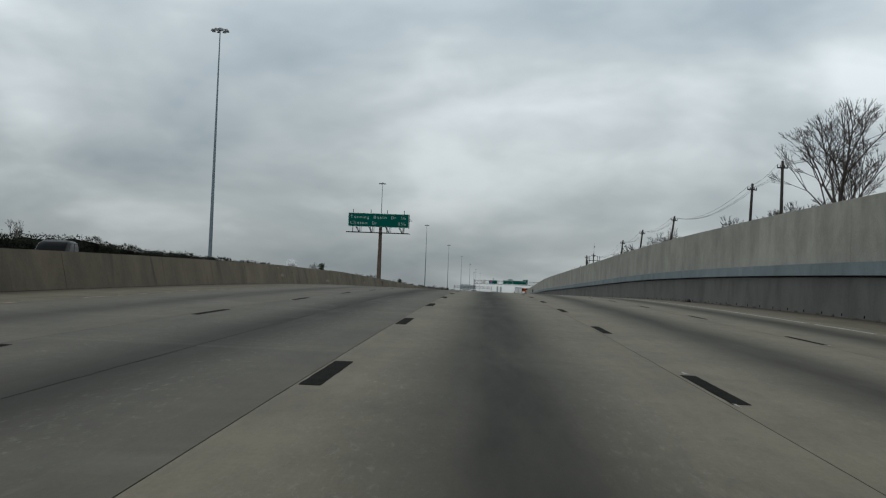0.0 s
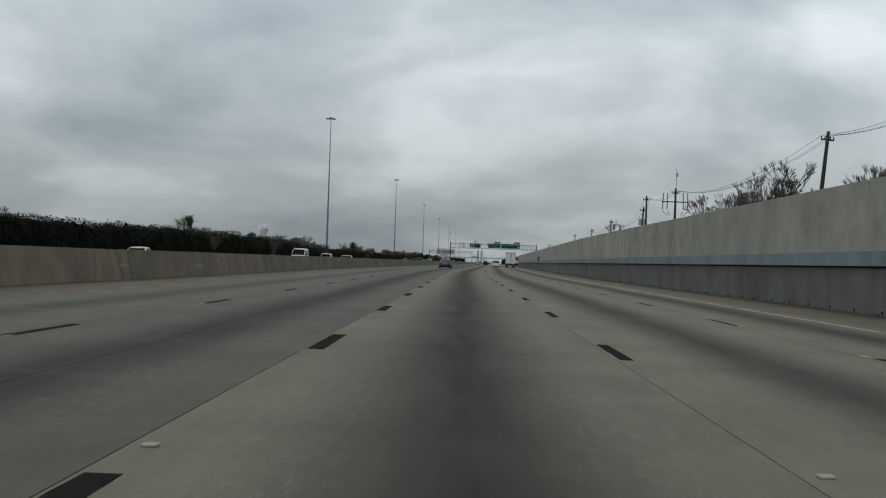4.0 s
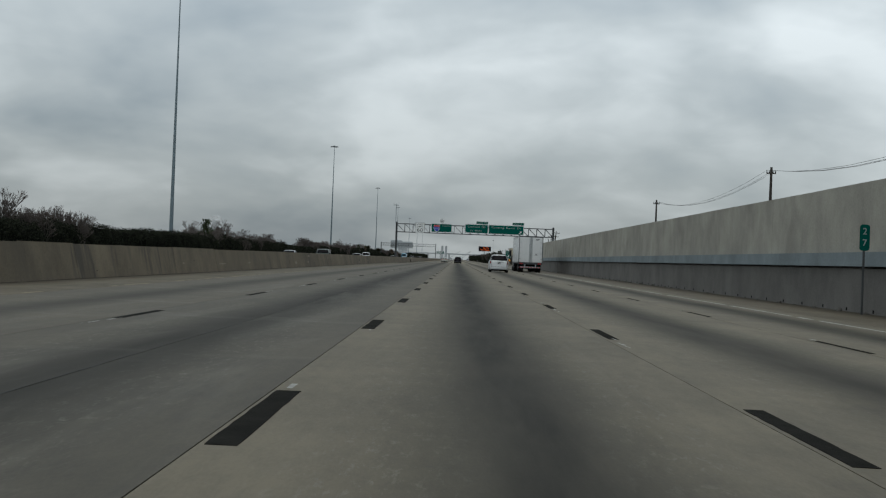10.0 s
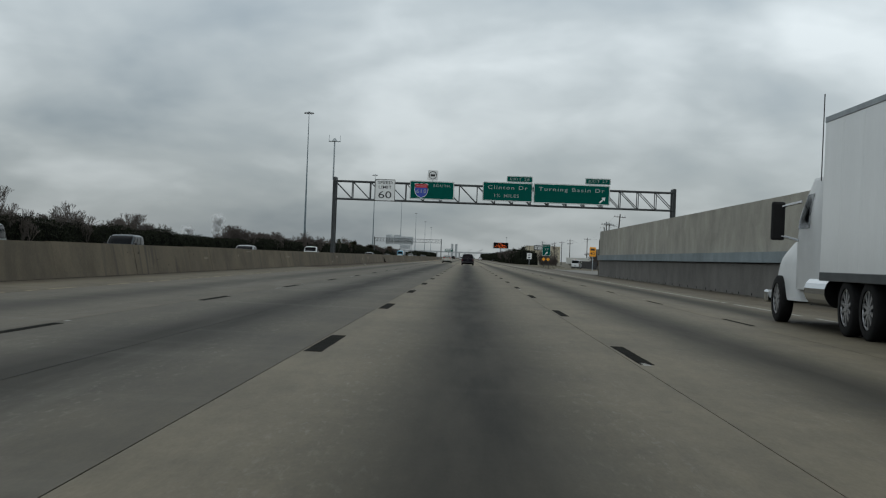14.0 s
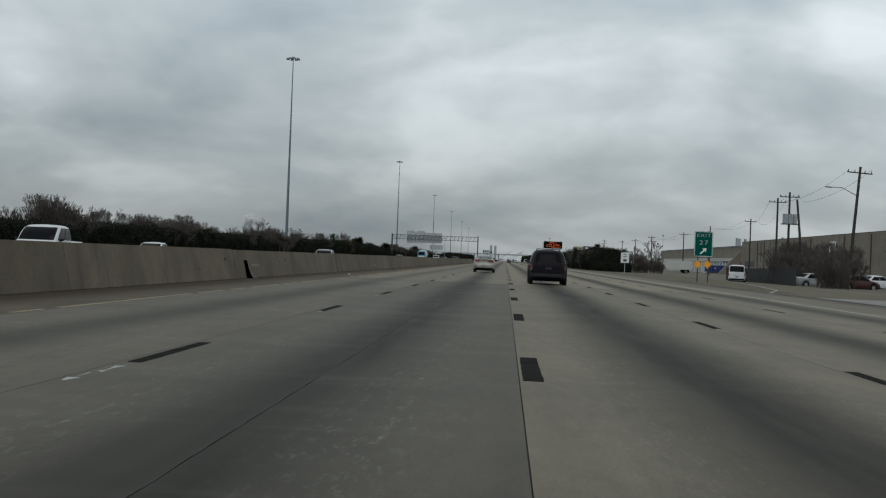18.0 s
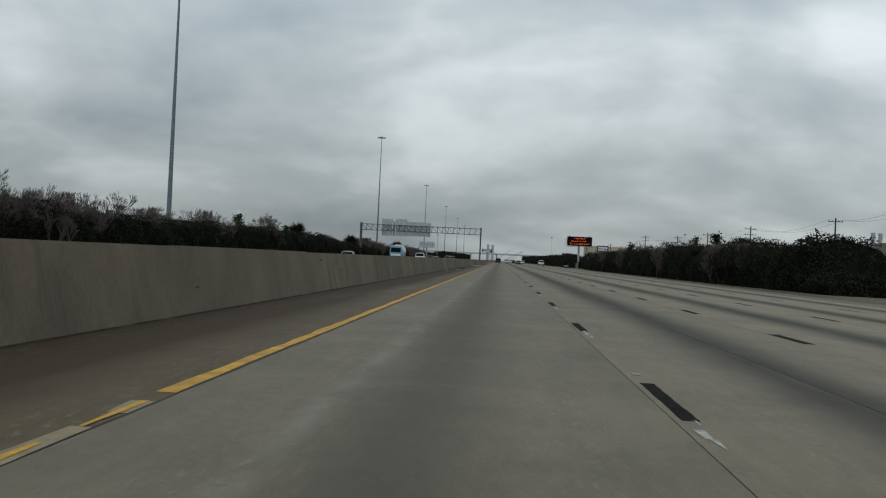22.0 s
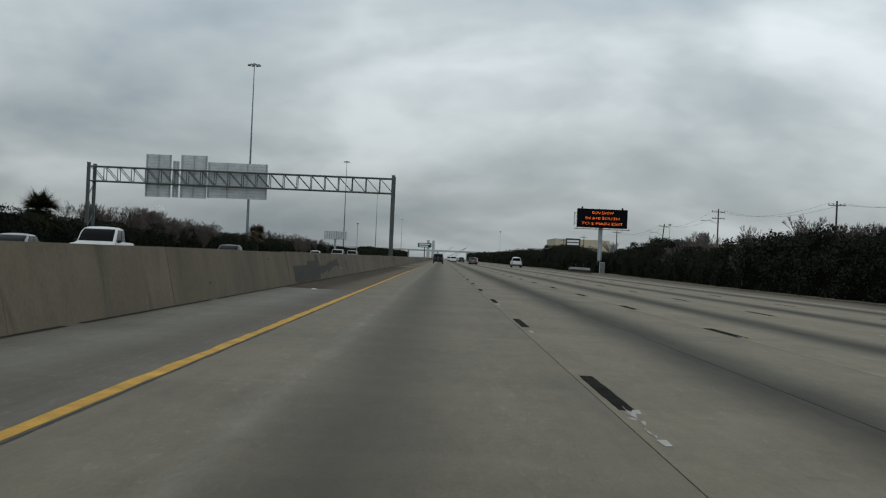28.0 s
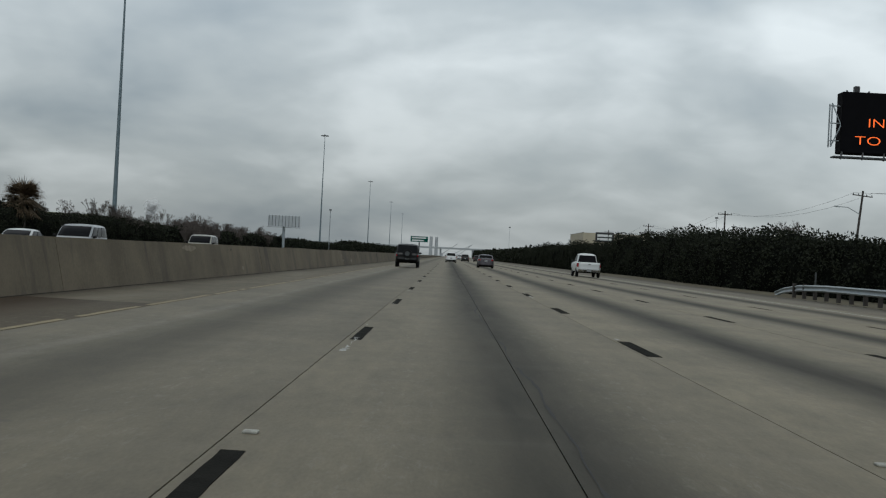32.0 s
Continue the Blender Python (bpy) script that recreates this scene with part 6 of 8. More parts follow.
part("beacon", boxm(-.12, .12, .5, .7, 1.98, 2.06, .02), M_TAIL, car, "red roof beacon")
plate(car, sh, .72)

# other traffic ahead
spec = dict(deck=[(0, 1.1), (.3, 1.12), (3.3, 1.05), (3.7, .98), (4.3, .84), (4.55, .7)], rear=(.08, .45), roof=1.68, front=(3.9, 2.9), wheels=(.9, 3.6))


def small_suv(label, m, paint, group="other cars ahead"):
    c, s, g, r = make_car(label, m, paint, 4.55, 1.86, 1.68, spec["deck"], spec["rear"], spec["roof"], spec["front"], spec["wheels"], splits=(.4, .7), body_p=7, tumble=.82, name="car", category="car", group=group, low=.27,
                          tail=[("tail_light", "red tail light mirror", [(.82, .84), (.98, .84), (.98, 1.06), (.84, 1.06)], M_TAIL, .012)], bumper=(.3, .5, M_PLASTIC, .03))
    plate(c, s, .75)
    return c


suv_w = small_suv("white sport utility car, driving", at(1.9, 1585), P_WHITE)
copy_thing(suv_w, at(5.6, 1395))
copy_thing(suv_w, at(-1.8, 1340))
suv_d = small_suv("dark grey sport utility car, driving", at(1.8, 1430), P_BLACK)
copy_thing(suv_d, at(5.5, 1470))
copy_thing(suv_w, at(-1.9, 1480))


# ---- articulated lorry: tractor and box trailer ----
def lorry(m):
    t = thing("trailer_truck", "white tractor unit pulling a long white box trailer, driving", "truck", m)
    # trailer: rear doors at y = 0
    w, z0, z1, L = 1.3, 1.12, 4.02, 16.0
    part("trailer_floor", boxm(-w, w, .02, L, 1.02, z0), M_GALV_DK, t)
    for sg in (-1, 1):
        n = 13
        for i in range(n):
            a, b = .06 + (L - .06) * i / n, .06 + (L - .06) * (i + 1) / n
            part("trailer_panel", boxm(sg * w - .02, sg * w + .02, a + .004, b - .004, z0, z1 - .1), M_TRAILER, t)
        bm = bmesh.new()
        for i in range(1, n):
            y = .06 + (L - .06) * i / n
            box(bm, sg * (w + .02) - .003, sg * (w + .02) + .003, y - .006, y + .006, z0, z1 - .1)
        part("panel_seams", bm, M_TRAILER, t)
        part("top_rail", boxm(sg * w - .035, sg * w + .035, 0, L, z1 - .1, z1 + .01, .01), M_GALV, t)
        part("bottom_rail", boxm(sg * w - .03, sg * w + .03, 0, L, z0 - .16, z0 - .004, .01), M_GALV_DK, t)
    part("trailer_roof", boxm(-w, w, .02, L, z1 - .03, z1), M_TRAILER, t)
    part("trailer_front", boxm(-w, w, L - .04, L, z0, z1), M_TRAILER, t)
    for sg in (-1, 1):
        d = part("trailer_door", boxm(min(0, sg * (w - .03)) + .01, max(0, sg * (w - .03)) - .01, -.03, .02, z0 + .02, z1 - .1), M_TRAIL_REAR, t, "off-white trailer door")
        for x in (.06, .16):
            part("lock_bar", rodm((sg * x, -.055, z0 - .02), (sg * x, -.055, z1 - .1), .022, n=8), M_GALV, d, "steel lock rod")
        for z in (1.5, 2.1, 2.75, 3.35):
            part("door_hinge", boxm(sg * (w - .13) - .10, sg * (w - .13) + .10, -.05, -.028, z - .022, z + .022, .008), M_GALV, d)
        part("door_post", boxm(sg * w - .03, sg * w + .035, -.05, .05, z0 - .1, z1 + .02), M_GALV_DK, t)
        for k in (0, 1):
            x = sg * (w - .18 - k * .2)
            part("tail_light", rodm((x, -.10, .98), (x, -.03, .98), .07, n=14), M_TAIL, t, "round red tail light")
    part("door_header", boxm(-w - .03, w + .03, -.05, .05, z1 - .06, z1 + .03), M_GALV_DK, t)
    part("door_sill", boxm(-w - .03, w + .03, -.04, .1, .9, z0 - .01), M_GALV_DK, t)
    for a, b, c, d in ((.55, .95, 3.66, 3.73), (.58, .82, 3.59, 3.63), (.5, .72, 2.02, 2.08), (.42, .8, 1.93, 1.96)):
        part("door_lettering", boxm(a, b, -.034, -.031, c, d), M_PLATE_T, t, "plain dark bar of small lettering")
    bm = bmesh.new()
    for i in range(8):
        box(bm, -1.15 + i * .3, -1.15 + i * .3 + .14, -.02, .0, .53, .6)
    part("underride_stripes", bm, M_TAIL, t)
    bm = bmesh.new()
    box(bm, -1.15, 1.15, .0, .08, .5, .64)
    for x in (-.6, .6):
        box(bm, x - .05, x + .05, .02, .1, .6, 1.0)
    part("underride_guard", bm, M_GALV, t, "steel underride guard")
    for y in (1.6, 2.9, 13.2, 14.5):
        for sg in (-1, 1):
            for k in (0, 1):
                wheel(t, sg * (1.12 - k * .3), y, .51, .26, M_RIM, 10)
    part("bogie", boxm(-.5, .5, .8, 3.7, .55, 1.02), M_UNDER, t)
    part("landing_gear", boxm(-.9, .9, 11.0, 11.15, .35, 1.02), M_GALV_DK, t)
    # the tractor
    part("chassis", boxm(-.45, .45, 12.4, 21.2, .6, .95), M_UNDER, t)
    cab = Shell(pw((0, 1.12), (.6, 1.15), (1, 1.02)), pw((0, 16.6), (1, 16.7)), pw((0, 18.9), (.5, 18.8), (.8, 18.35), (1, 18.0)), lambda y: .75, lambda y: 3.0, 8)
    part("cab", cab.build(steps(16.8, 18.7, .4)), P_WHITE, t, "white tractor cab", True)
    hood = Shell(pw((0, 1.05), (.6, .98), (1, .8)), pw((0, 18.4), (1, 18.4)), pw((0, 21.2), (.6, 21.1), (1, 20.7)), arch_bottom(.5, (20.2,), .62), pw((18.4, 1.95), (20.5, 1.65), (21.2, 1.3)), 6)
    part("bonnet", hood.build(dense(2.4, (), .5) and steps(18.6, 21.0, .1)), P_WHITE, t, "white bonnet", True)
    for sg in (-1, 1):
        part("side_window", quad_patch(lambda y, v, off, sg=sg: cab.side(y, v, sg, off), [(17.5, .55), (18.45, .55), (18.15, .86), (17.5, .86)], .01), M_GLASS, t, "cab side window", True)
        wheel(t, sg * 1.0, 20.2, .51, .28, M_RIM, 10)
        bm = bmesh.new()
        rod(bm, (sg * 1.1, 18.5, 1.75), (sg * 1.45, 18.75, 1.85), .03, n=6)
        rod(bm, (sg * 1.1, 18.4, 2.55), (sg * 1.45, 18.75, 2.45), .03, n=6)
        arm = part("mirror_arm", bm, M_CHROME, t)
        part("mirror", boxm(sg * 1.5 - .14, sg * 1.5 + .14, 18.7, 18.82, 1.75, 2.55, .04), M_PLASTIC, arm, "tall black door mirror")
        part("fuel_tank", rodm((sg * .95, 15.9, .75), (sg * .95, 17.4, .75), .3, n=18), M_CHROME, t, "round fuel tank")
        part("exhaust_stack", rodm((sg * .9, 16.5, .9), (sg * .9, 16.5, 3.3), .07, n=12), M_CHROME, t)
    part("windscreen", quad_patch(lambda x, v, off: cab.front(x, v, off), [(-.9, .56), (.9, .56), (.85, .9), (-.85, .9)], .01), M_GLASS, t, "", True)
    part("grille", boxm(-.6, .6, 21.12, 21.24, .7, 1.3, .02), M_CHROME, t)
    part("bumper", boxm(-1.15, 1.15, 21.1, 21.4, .4, .68, .05), M_CHROME, t)
    part("aerial", rodm((-1.1, 17.0, 2.9), (-1.1, 17.0, 4.6), .012, n=5), M_BLACK, t)
    return t


lorry(at(9.70, 506.2))


# ---- traffic on the far carriageway, facing the other way ----
def oncoming(label, x, y, paint, kind="saloon"):
    m = on(x, y + 4.6)
    m = pose(m.x, m.y, m.z, 0, 0, 180)
    if kind == "saloon":
        return make_car(label, m, paint, 4.75, 1.82, 1.46, [(0, 1.0), (.22, 1.08), (.6, 1.06), (1.1, .96), (3.4, .95), (4.0, .88), (4.6, .74), (4.75, .62)], (.6, 1.35), 1.46, (3.7, 2.8), (1.0, 3.7), splits=(.5,), group="cars on the far carriageway")[0]
    if kind == "suv":
        return make_car(label, m, paint, 4.8, 1.95, 1.80, [(0, 1.15), (.3, 1.16), (3.4, 1.1), (3.8, 1.05), (4.5, .95), (4.8, .75)], (.08, .4), 1.80, (4.0, 3.1), (.95, 3.85), splits=(.4, .7), body_p=7, tumble=.84, group="cars on the far carriageway", low=.3, rr=.37, arch=.42)[0]
    if kind == "van":
        return make_car(label, m, paint, 5.4, 2.0, 2.15, [(0, 1.25), (4.0, 1.2), (4.5, 1.1), (5.2, .95), (5.4, .75)], (.04, .15), 2.15, (4.7, 3.7), (1.0, 4.4), splits=(.6,), body_p=8, tumble=.86, name="van", category="van", group="cars on the far carriageway", low=.3)[0]
    return make_car(label, m, paint, 5.8, 2.0, 1.95, [(0, 1.22), (1.75, 1.22), (4.1, 1.22), (4.5, 1.16), (5.5, 1.1), (5.8, .95)], (1.75, 1.95), 1.93, (4.35, 3.5), (1.15, 4.75), splits=(.5,), body_p=9, tumble=.83, name="pickup_truck", category="truck", bump=.0, low=.45, rr=.4, arch=.46, group="cars on the far carriageway")[0]


for label, x, y, paint, kind in (
        ("white panel van on the far carriageway", -21.3, 319, P_WHITE, "van"), ("silver saloon on the far carriageway", -17.6, 343, P_SILVER, "saloon"), ("white sport utility car on the far carriageway", -25, 377, P_WHITE, "suv"),
        ("white saloon on the far carriageway", -25, 249, P_WHITE, "saloon"), ("black pick-up truck on the far carriageway", -21.3, 69, P_BLACK, "pickup"), ("silver saloon on the far carriageway", -21.3, 537, P_SILVER, "saloon"),
        ("dull green sport utility car on the far carriageway", -17.6, 546, P_OLIVE, "suv"), ("dark sport utility car on the far carriageway", -21.3, 584, P_GREY, "suv"), ("silver saloon on the far carriageway", -17.6, 611, P_SILVER, "saloon"),
        ("white pick-up truck on the far carriageway", -21.3, 692, P_WHITE, "pickup"), ("white saloon on the far carriageway", -25, 724, P_WHITE, "saloon"), ("silver saloon on the far carriageway", -17.6, 759, P_SILVER, "saloon"),
        ("champagne saloon on the far carriageway", -25, 942, P_CREAM, "saloon"), ("white pick-up truck on the far carriageway", -21.3, 1039, P_WHITE, "pickup"), ("silver saloon on the far carriageway", -25, 1037, P_SILVER, "saloon"),
        ("grey saloon on the far carriageway", -21.3, 1077, P_PURPLE, "saloon"), ("silver sport utility car on the far carriageway", -21.3, 1183, P_SILVER, "suv"), ("champagne sport utility car on the far carriageway", -21.3, 1217, P_CREAM, "suv"),
        ("white saloon on the far carriageway", -25, 1185, P_WHITE, "saloon")):
    c = oncoming(label, x, y, paint, kind)
    c.matrix_basis.translation.z += far_z(x)

# tank lorry on the far carriageway
tk = thing("tank_truck", "blue and white tank lorry on the far carriageway", "truck", pose(-24.3, 1027, far_z(-24.3) - FALL * -24.3, 0, 0, 180))
cab = Shell(pw((0, 1.15), (.7, 1.15), (1, 1.0)), pw((0, 9.6), (1, 9.7)), pw((0, 11.8), (.5, 11.7), (1, 11.3)), lambda y: .55, lambda y: 3.0, 8)
part("cab", cab.build(steps(9.8, 11.6, .4)), P_BLUE, tk, "blue cab", True)
part("windscreen", quad_patch(lambda x, v, off: cab.front(x, v, off), [(-.95, .5), (.95, .5), (.88, .86), (-.88, .86)], .01), M_GLASS, tk, "", True)
bm = bmesh.new()
bmesh.ops.create_cone(bm, cap_ends=True, segments=24, radius1=1.15, radius2=1.15, depth=8.6, matrix=pose(0, 4.9, 2.1, 90))
bmesh.ops.bevel(bm, geom=[e for e in bm.edges if len(e.link_faces) == 2 and e.calc_face_angle() > 1], offset=.25, segments=4, affect="EDGES")
part("tank", bm, P_WHITE, tk, "white round tank", True)
part("chassis", boxm(-.5, .5, .4, 11.6, .6, 1.0), M_UNDER, tk)
part("front_panel", boxm(-.9, .9, 11.72, 11.82, .7, 1.5, .03), P_WHITE, tk)
for y in (1.5, 2.8, 8.2, 11.0):
    for sg in (-1, 1):
        wheel(tk, sg * 1.0, y, .5, .28, M_RIM, 8)


# ---- planting ----
def leaf_mat(name, a, b, c):
    m, nt, bs = material(name, b, 0.85, spec=0.08)
    g = nd(nt, "ShaderNodeNewGeometry")
    col = ramp(nt, g.outputs["Random Per Island"], [(0.0, a), (0.55, b), (1.0, c)])
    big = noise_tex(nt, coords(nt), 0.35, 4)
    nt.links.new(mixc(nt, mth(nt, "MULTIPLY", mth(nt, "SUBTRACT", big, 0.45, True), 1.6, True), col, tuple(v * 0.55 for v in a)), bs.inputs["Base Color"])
    return m


M_LEAF = leaf_mat("dark_evergreen_leaves", (0.011, 0.013, 0.0095), (0.0165, 0.0195, 0.0125), (0.023, 0.027, 0.016))
M_LEAF_G = leaf_mat("green_leaves", (0.014, 0.022, 0.010), (0.026, 0.040, 0.016), (0.055, 0.07, 0.03))
M_LEAF_B = leaf_mat("dry_brown_leaves", (0.05, 0.038, 0.026), (0.10, 0.072, 0.046), (0.16, 0.125, 0.085))
# near-black base colour stands for the shade deep inside the hedges
M_CORE = worn("hedge_core_shade", (0.006, 0.0068, 0.0055), 0.95, vary=0.5, scale=1.5, grain=10, relief=0.8, spec=0.0)
M_TWIG = worn("grey_brown_twigs", (0.075, 0.062, 0.055), 0.9, vary=0.3, relief=0)
M_BARK = worn("grey_bark", (0.06, 0.052, 0.045), 0.95, vary=0.35, scale=4, grain=20, relief=0.5)
M_PALM = leaf_mat("palm_fronds", (0.012, 0.015, 0.007), (0.028, 0.032, 0.014), (0.06, 0.05, 0.025))


def cards(centres, size, rs, up=0.35):
    """Many small leaf sprays as one mesh: a bent quad at each centre."""
    n = len(centres)
    a = rs.normal(size=(n, 3))
    a /= np.linalg.norm(a, axis=1)[:, None]
    b = np.cross(a, rs.normal(size=(n, 3)))
    b /= np.linalg.norm(b, axis=1)[:, None]
    s = size * rs.uniform(.55, 1.35, (n, 1))
    c = np.asarray(centres)
    v = np.stack([c - a * s * .6, c + b * s * .35, c + a * s * .6, c - b * s * .35], 1).reshape(-1, 3)
    f = np.arange(4 * n).reshape(-1, 4)
    me = bpy.data.meshes.new("leaves")
    me.from_pydata(v.tolist(), [], f.tolist())
    return me


def hedge(label, y0, y1, face, back, height, seed, density=16.0, ends=4.0, mat=None, leaf=.17, wob=1.0):
    """A wall of evergreen shrubs: lumpy core, near-black in place of inner shade, and a coat of leaf sprays. face(y),
    back(y): its sides; height(y).
    """
    rs = np.random.RandomState(seed)

    def top(y):
        h = height(y) * (1 + wob * .36 * noise.noise(Vector((y * .085, seed, 0))) + wob * .20 * noise.noise(Vector((y * .27, seed, 2))) + .10 * noise.noise(Vector((y * .73, seed, 4))))
        return h * min(1, .25 + .75 * math.sqrt(max(0, min(y - y0, y1 - y)) / ends))

    def lump(y, z):
        return wob * .75 * noise.noise(Vector((y * .4, z * .6, seed))) + .3 * noise.noise(Vector((y * 1.3, z * 1.5, seed + 7)))
    bm = bmesh.new()
    rows = []
    for y in steps(y0 + 1.2, y1 - 1.2, 1.6):
        h, f, b = top(y) * .97, face(y), back(y)
        s = 1 if b > f else -1
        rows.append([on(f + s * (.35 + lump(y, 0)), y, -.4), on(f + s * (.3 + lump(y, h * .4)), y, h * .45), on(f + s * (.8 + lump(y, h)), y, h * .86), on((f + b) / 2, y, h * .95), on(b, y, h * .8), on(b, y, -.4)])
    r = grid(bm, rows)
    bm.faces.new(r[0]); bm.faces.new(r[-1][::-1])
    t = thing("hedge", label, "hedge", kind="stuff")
    part("hedge_core", bm, M_CORE, t)
    pts = []
    n = int((y1 - y0) * density * 6)
    ys = rs.uniform(y0, y1, n)
    us = rs.uniform(0, 1, n)
    d = rs.normal(0, .22, n)
    for y, u, e in zip(ys, us, d):
        h, f, b = top(y), face(y), back(y)
        s = 1 if b > f else -1
        if u < .62:
            z = h * (u / .62) ** .8
            x = f + s * (lump(y, z) + .25 + max(0, z / h - .6) * 1.4 + e)
        else:
            k = (u - .62) / .38
            x = f + s * (.5 + k * (abs(b - f) - .5) * .95)
            z = h * (.98 - .05 * k) + e * .4 + .25 * max(0, noise.noise(Vector((y * .5, x, 3 + seed)))) * h * .4
        p = on(x, y, max(.05, z))
        pts.append(p)
    for _ in range(int(density * 26)):
        # the rounded ends
        near = rs.uniform() < .5
        y = y0 + rs.uniform(0, 1.9) if near else y1 - rs.uniform(0, 1.9)
        f, b = face(y), back(y)
        pts.append(on(f + (b - f) * rs.uniform(0, 1), y, top(y) * rs.uniform(0.02, 1.06)))
    me = cards(np.array([tuple(p) for p in pts]), leaf, rs)
    me.materials.append(mat or M_LEAF)
    ob = new("leaves", me)
    ob.parent = t
    return t


def tree_mesh(seed, h, spread=.5, depth=5, twigs=True, thick=None):
    """A bare winter tree: tapered trunk, limbs and twigs."""
    rs = random.Random(seed)
    segs = []

    def grow(p, d, l, r, k):
        n = 2 if k > 0 else 3
        for i in range(n):
            q = p + d * (l / n)
            segs.append((p.copy(), q.copy(), r * (1 - .25 * i / n), r * (1 - .25 * (i + 1) / n), k))
            d = (d + Vector((rs.gauss(0, .10), rs.gauss(0, .10), rs.gauss(.02, .06)))).normalized()
            p = q
            if k < depth and (i > 0 or k == 0):
                m = 2 if k < depth - 2 else rs.choice((2, 3))
                for _ in range(m if k else 3):
                    ax = Vector((rs.gauss(0, 1), rs.gauss(0, 1), rs.gauss(0, .25))).normalized()
                    nd2 = (d * (1 - spread * .6) + ax * spread + Vector((0, 0, .12))).normalized()
                    grow(p.copy(), nd2, l * rs.uniform(.5, .78), r * .52, k + 1)
        if k < depth:
            grow(p, d, l * .7, r * .7, k + 1)
    grow(Vector((0, 0, -.2)), Vector((rs.gauss(0, .04), rs.gauss(0, .04), 1)).normalized(), h * .34, thick or h * .018, 0)
    return segs


def seg_mesh(segs, sides):
    v, f = [], []
    for a, b, r0, r1, k in segs:
        d = (b - a).normalized()
        u = d.orthogonal().normalized()
        w = d.cross(u)
        i = len(v)
        for p, r in ((a, r0), (b, r1)):
            for j in range(sides):
                t = 2 * math.pi * j / sides
                v.append(tuple(p + (u * math.cos(t) + w * math.sin(t)) * r))
        for j in range(sides):
            f.append((i + j, i + (j + 1) % sides, i + sides + (j + 1) % sides, i + sides + j))
    me = bpy.data.meshes.new("branches")
    me.from_pydata(v, [], f)
    return me


def bare_tree(label, seed, h, spread=.5, depth=5, leaves=None, m=None, group="", density=1):
    t = thing("tree", label, "tree", m, group)
    segs = tree_mesh(seed, h, spread, depth)
    for nm, part_segs, sides, mat in (("trunk", [s for s in segs if s[4] <= 1], 6, M_BARK), ("crown", [s for s in segs if s[4] > 1], 3, M_TWIG)):
        me = seg_mesh([(a, b, max(r0, .014), max(r1, .010), k) for a, b, r0, r1, k in part_segs], sides)
        me.materials.append(mat)
        ob = new(nm, me)
        ob.parent = t
    if leaves:
        rs = np.random.RandomState(seed)
        ends = [s[1] for s in segs if s[4] >= depth - 1]
        pts = np.array([tuple(e + Vector(rs.normal(0, .12, 3))) for e in ends for _ in range(density)])
        me = cards(pts, .13, rs)
        me.materials.append(leaves)
        ob = new("leaves", me)
        ob.parent = t
    return t


def evergreen(label, seed, h, r, m, mat=None):
    """A narrow ragged conifer or oak with a clumped crown."""
    rs = np.random.RandomState(seed)
    t = thing("tree", label, "tree", m)
    part("trunk", rodm((0, 0, -.3), (0, 0, h * .9), .16, .04, 8), M_BARK, t)
    pts, limbs = [], bmesh.new()
    for i in range(26):
        z = h * (.25 + .75 * rs.uniform())
        rr = r * (1.05 - z / h) * rs.uniform(.6, 1.3) + .15
        a = rs.uniform(0, 6.28)
        c = np.array([rr * math.cos(a), rr * math.sin(a), z + rr * .2])
        rod(limbs, (0, 0, z - .2), tuple(c), .04, .015, 4)
        pts.append(c + rs.normal(0, .28, (46, 3)) * (1, 1, .7))
    part("limbs", limbs, M_BARK, t)
    me = cards(np.concatenate(pts), .26, rs)
    me.materials.append(mat or M_LEAF_G)
    ob = new("crown", me)
    ob.parent = t
    return t


def palm(label, seed, h, m, brown=False):
    rs = random.Random(seed)
    t = thing("palm_tree", label, "palm tree", m)
    part("trunk", rodm((0, 0, -.4), (0, 0, h - 1.0), .34, .26, 12), M_BARK, t)
    fr = bmesh.new()
    for i in range(120):
        a, e = rs.uniform(0, 6.28), rs.uniform(-.7, 1.1)
        l = rs.uniform(1.8, 2.9)
        c, s = math.cos(a), math.sin(a)
        side = Vector((-s, c, 0))
        base = Vector((0, 0, h - 1.0 + rs.uniform(-.3, .2)))
        d = Vector((c * math.cos(e), s * math.cos(e), math.sin(e)))
        n = d.cross(side)
        for j in range(11):
            f = (j - 5) / 5
            tip = base + d * l * (1 - .25 * abs(f)) + side * f * .75 * l * .55 + Vector((0, 0, -.28 * (l * (.5 + abs(f) * .5)) ** 2 * .35))
            root = base + d * l * .38
            q = (tip - root).cross(n).normalized() * .085
            fr.faces.new([fr.verts.new(root - q), fr.verts.new(root + q), fr.verts.new(tip)])
        rod(fr, base, base + d * l * .4, .02, .015, 4)
    part("fronds", fr, M_LEAF_B if brown else M_PALM, t)
    return t


# evergreen belt behind the far carriageway
lw = lambda y: -41.0 - 1.5 * noise.noise(Vector((y * .02, 9, 0)))
hedge("dark evergreen belt beside the far carriageway", 60, 330, lw, lambda y: lw(y) - 6, pw((60, 3.2), (330, 4.1)), 3, 44, leaf=.15)
hedge("dark evergreen belt beside the far carriageway", 326, 640, lw, lambda y: lw(y) - 6, pw((326, 4.2), (430, 4.0), (480, 3.0), (640, 3.2)), 4, 44, leaf=.15)
hedge("dark evergreen belt beside the far carriageway", 636, 960, lw, lambda y: lw(y) - 6, pw((636, 3.0), (700, 2.7), (745, 2.6), (780, 3.0), (860, 3.2), (960, 3.5)), 5, 44, leaf=.15)
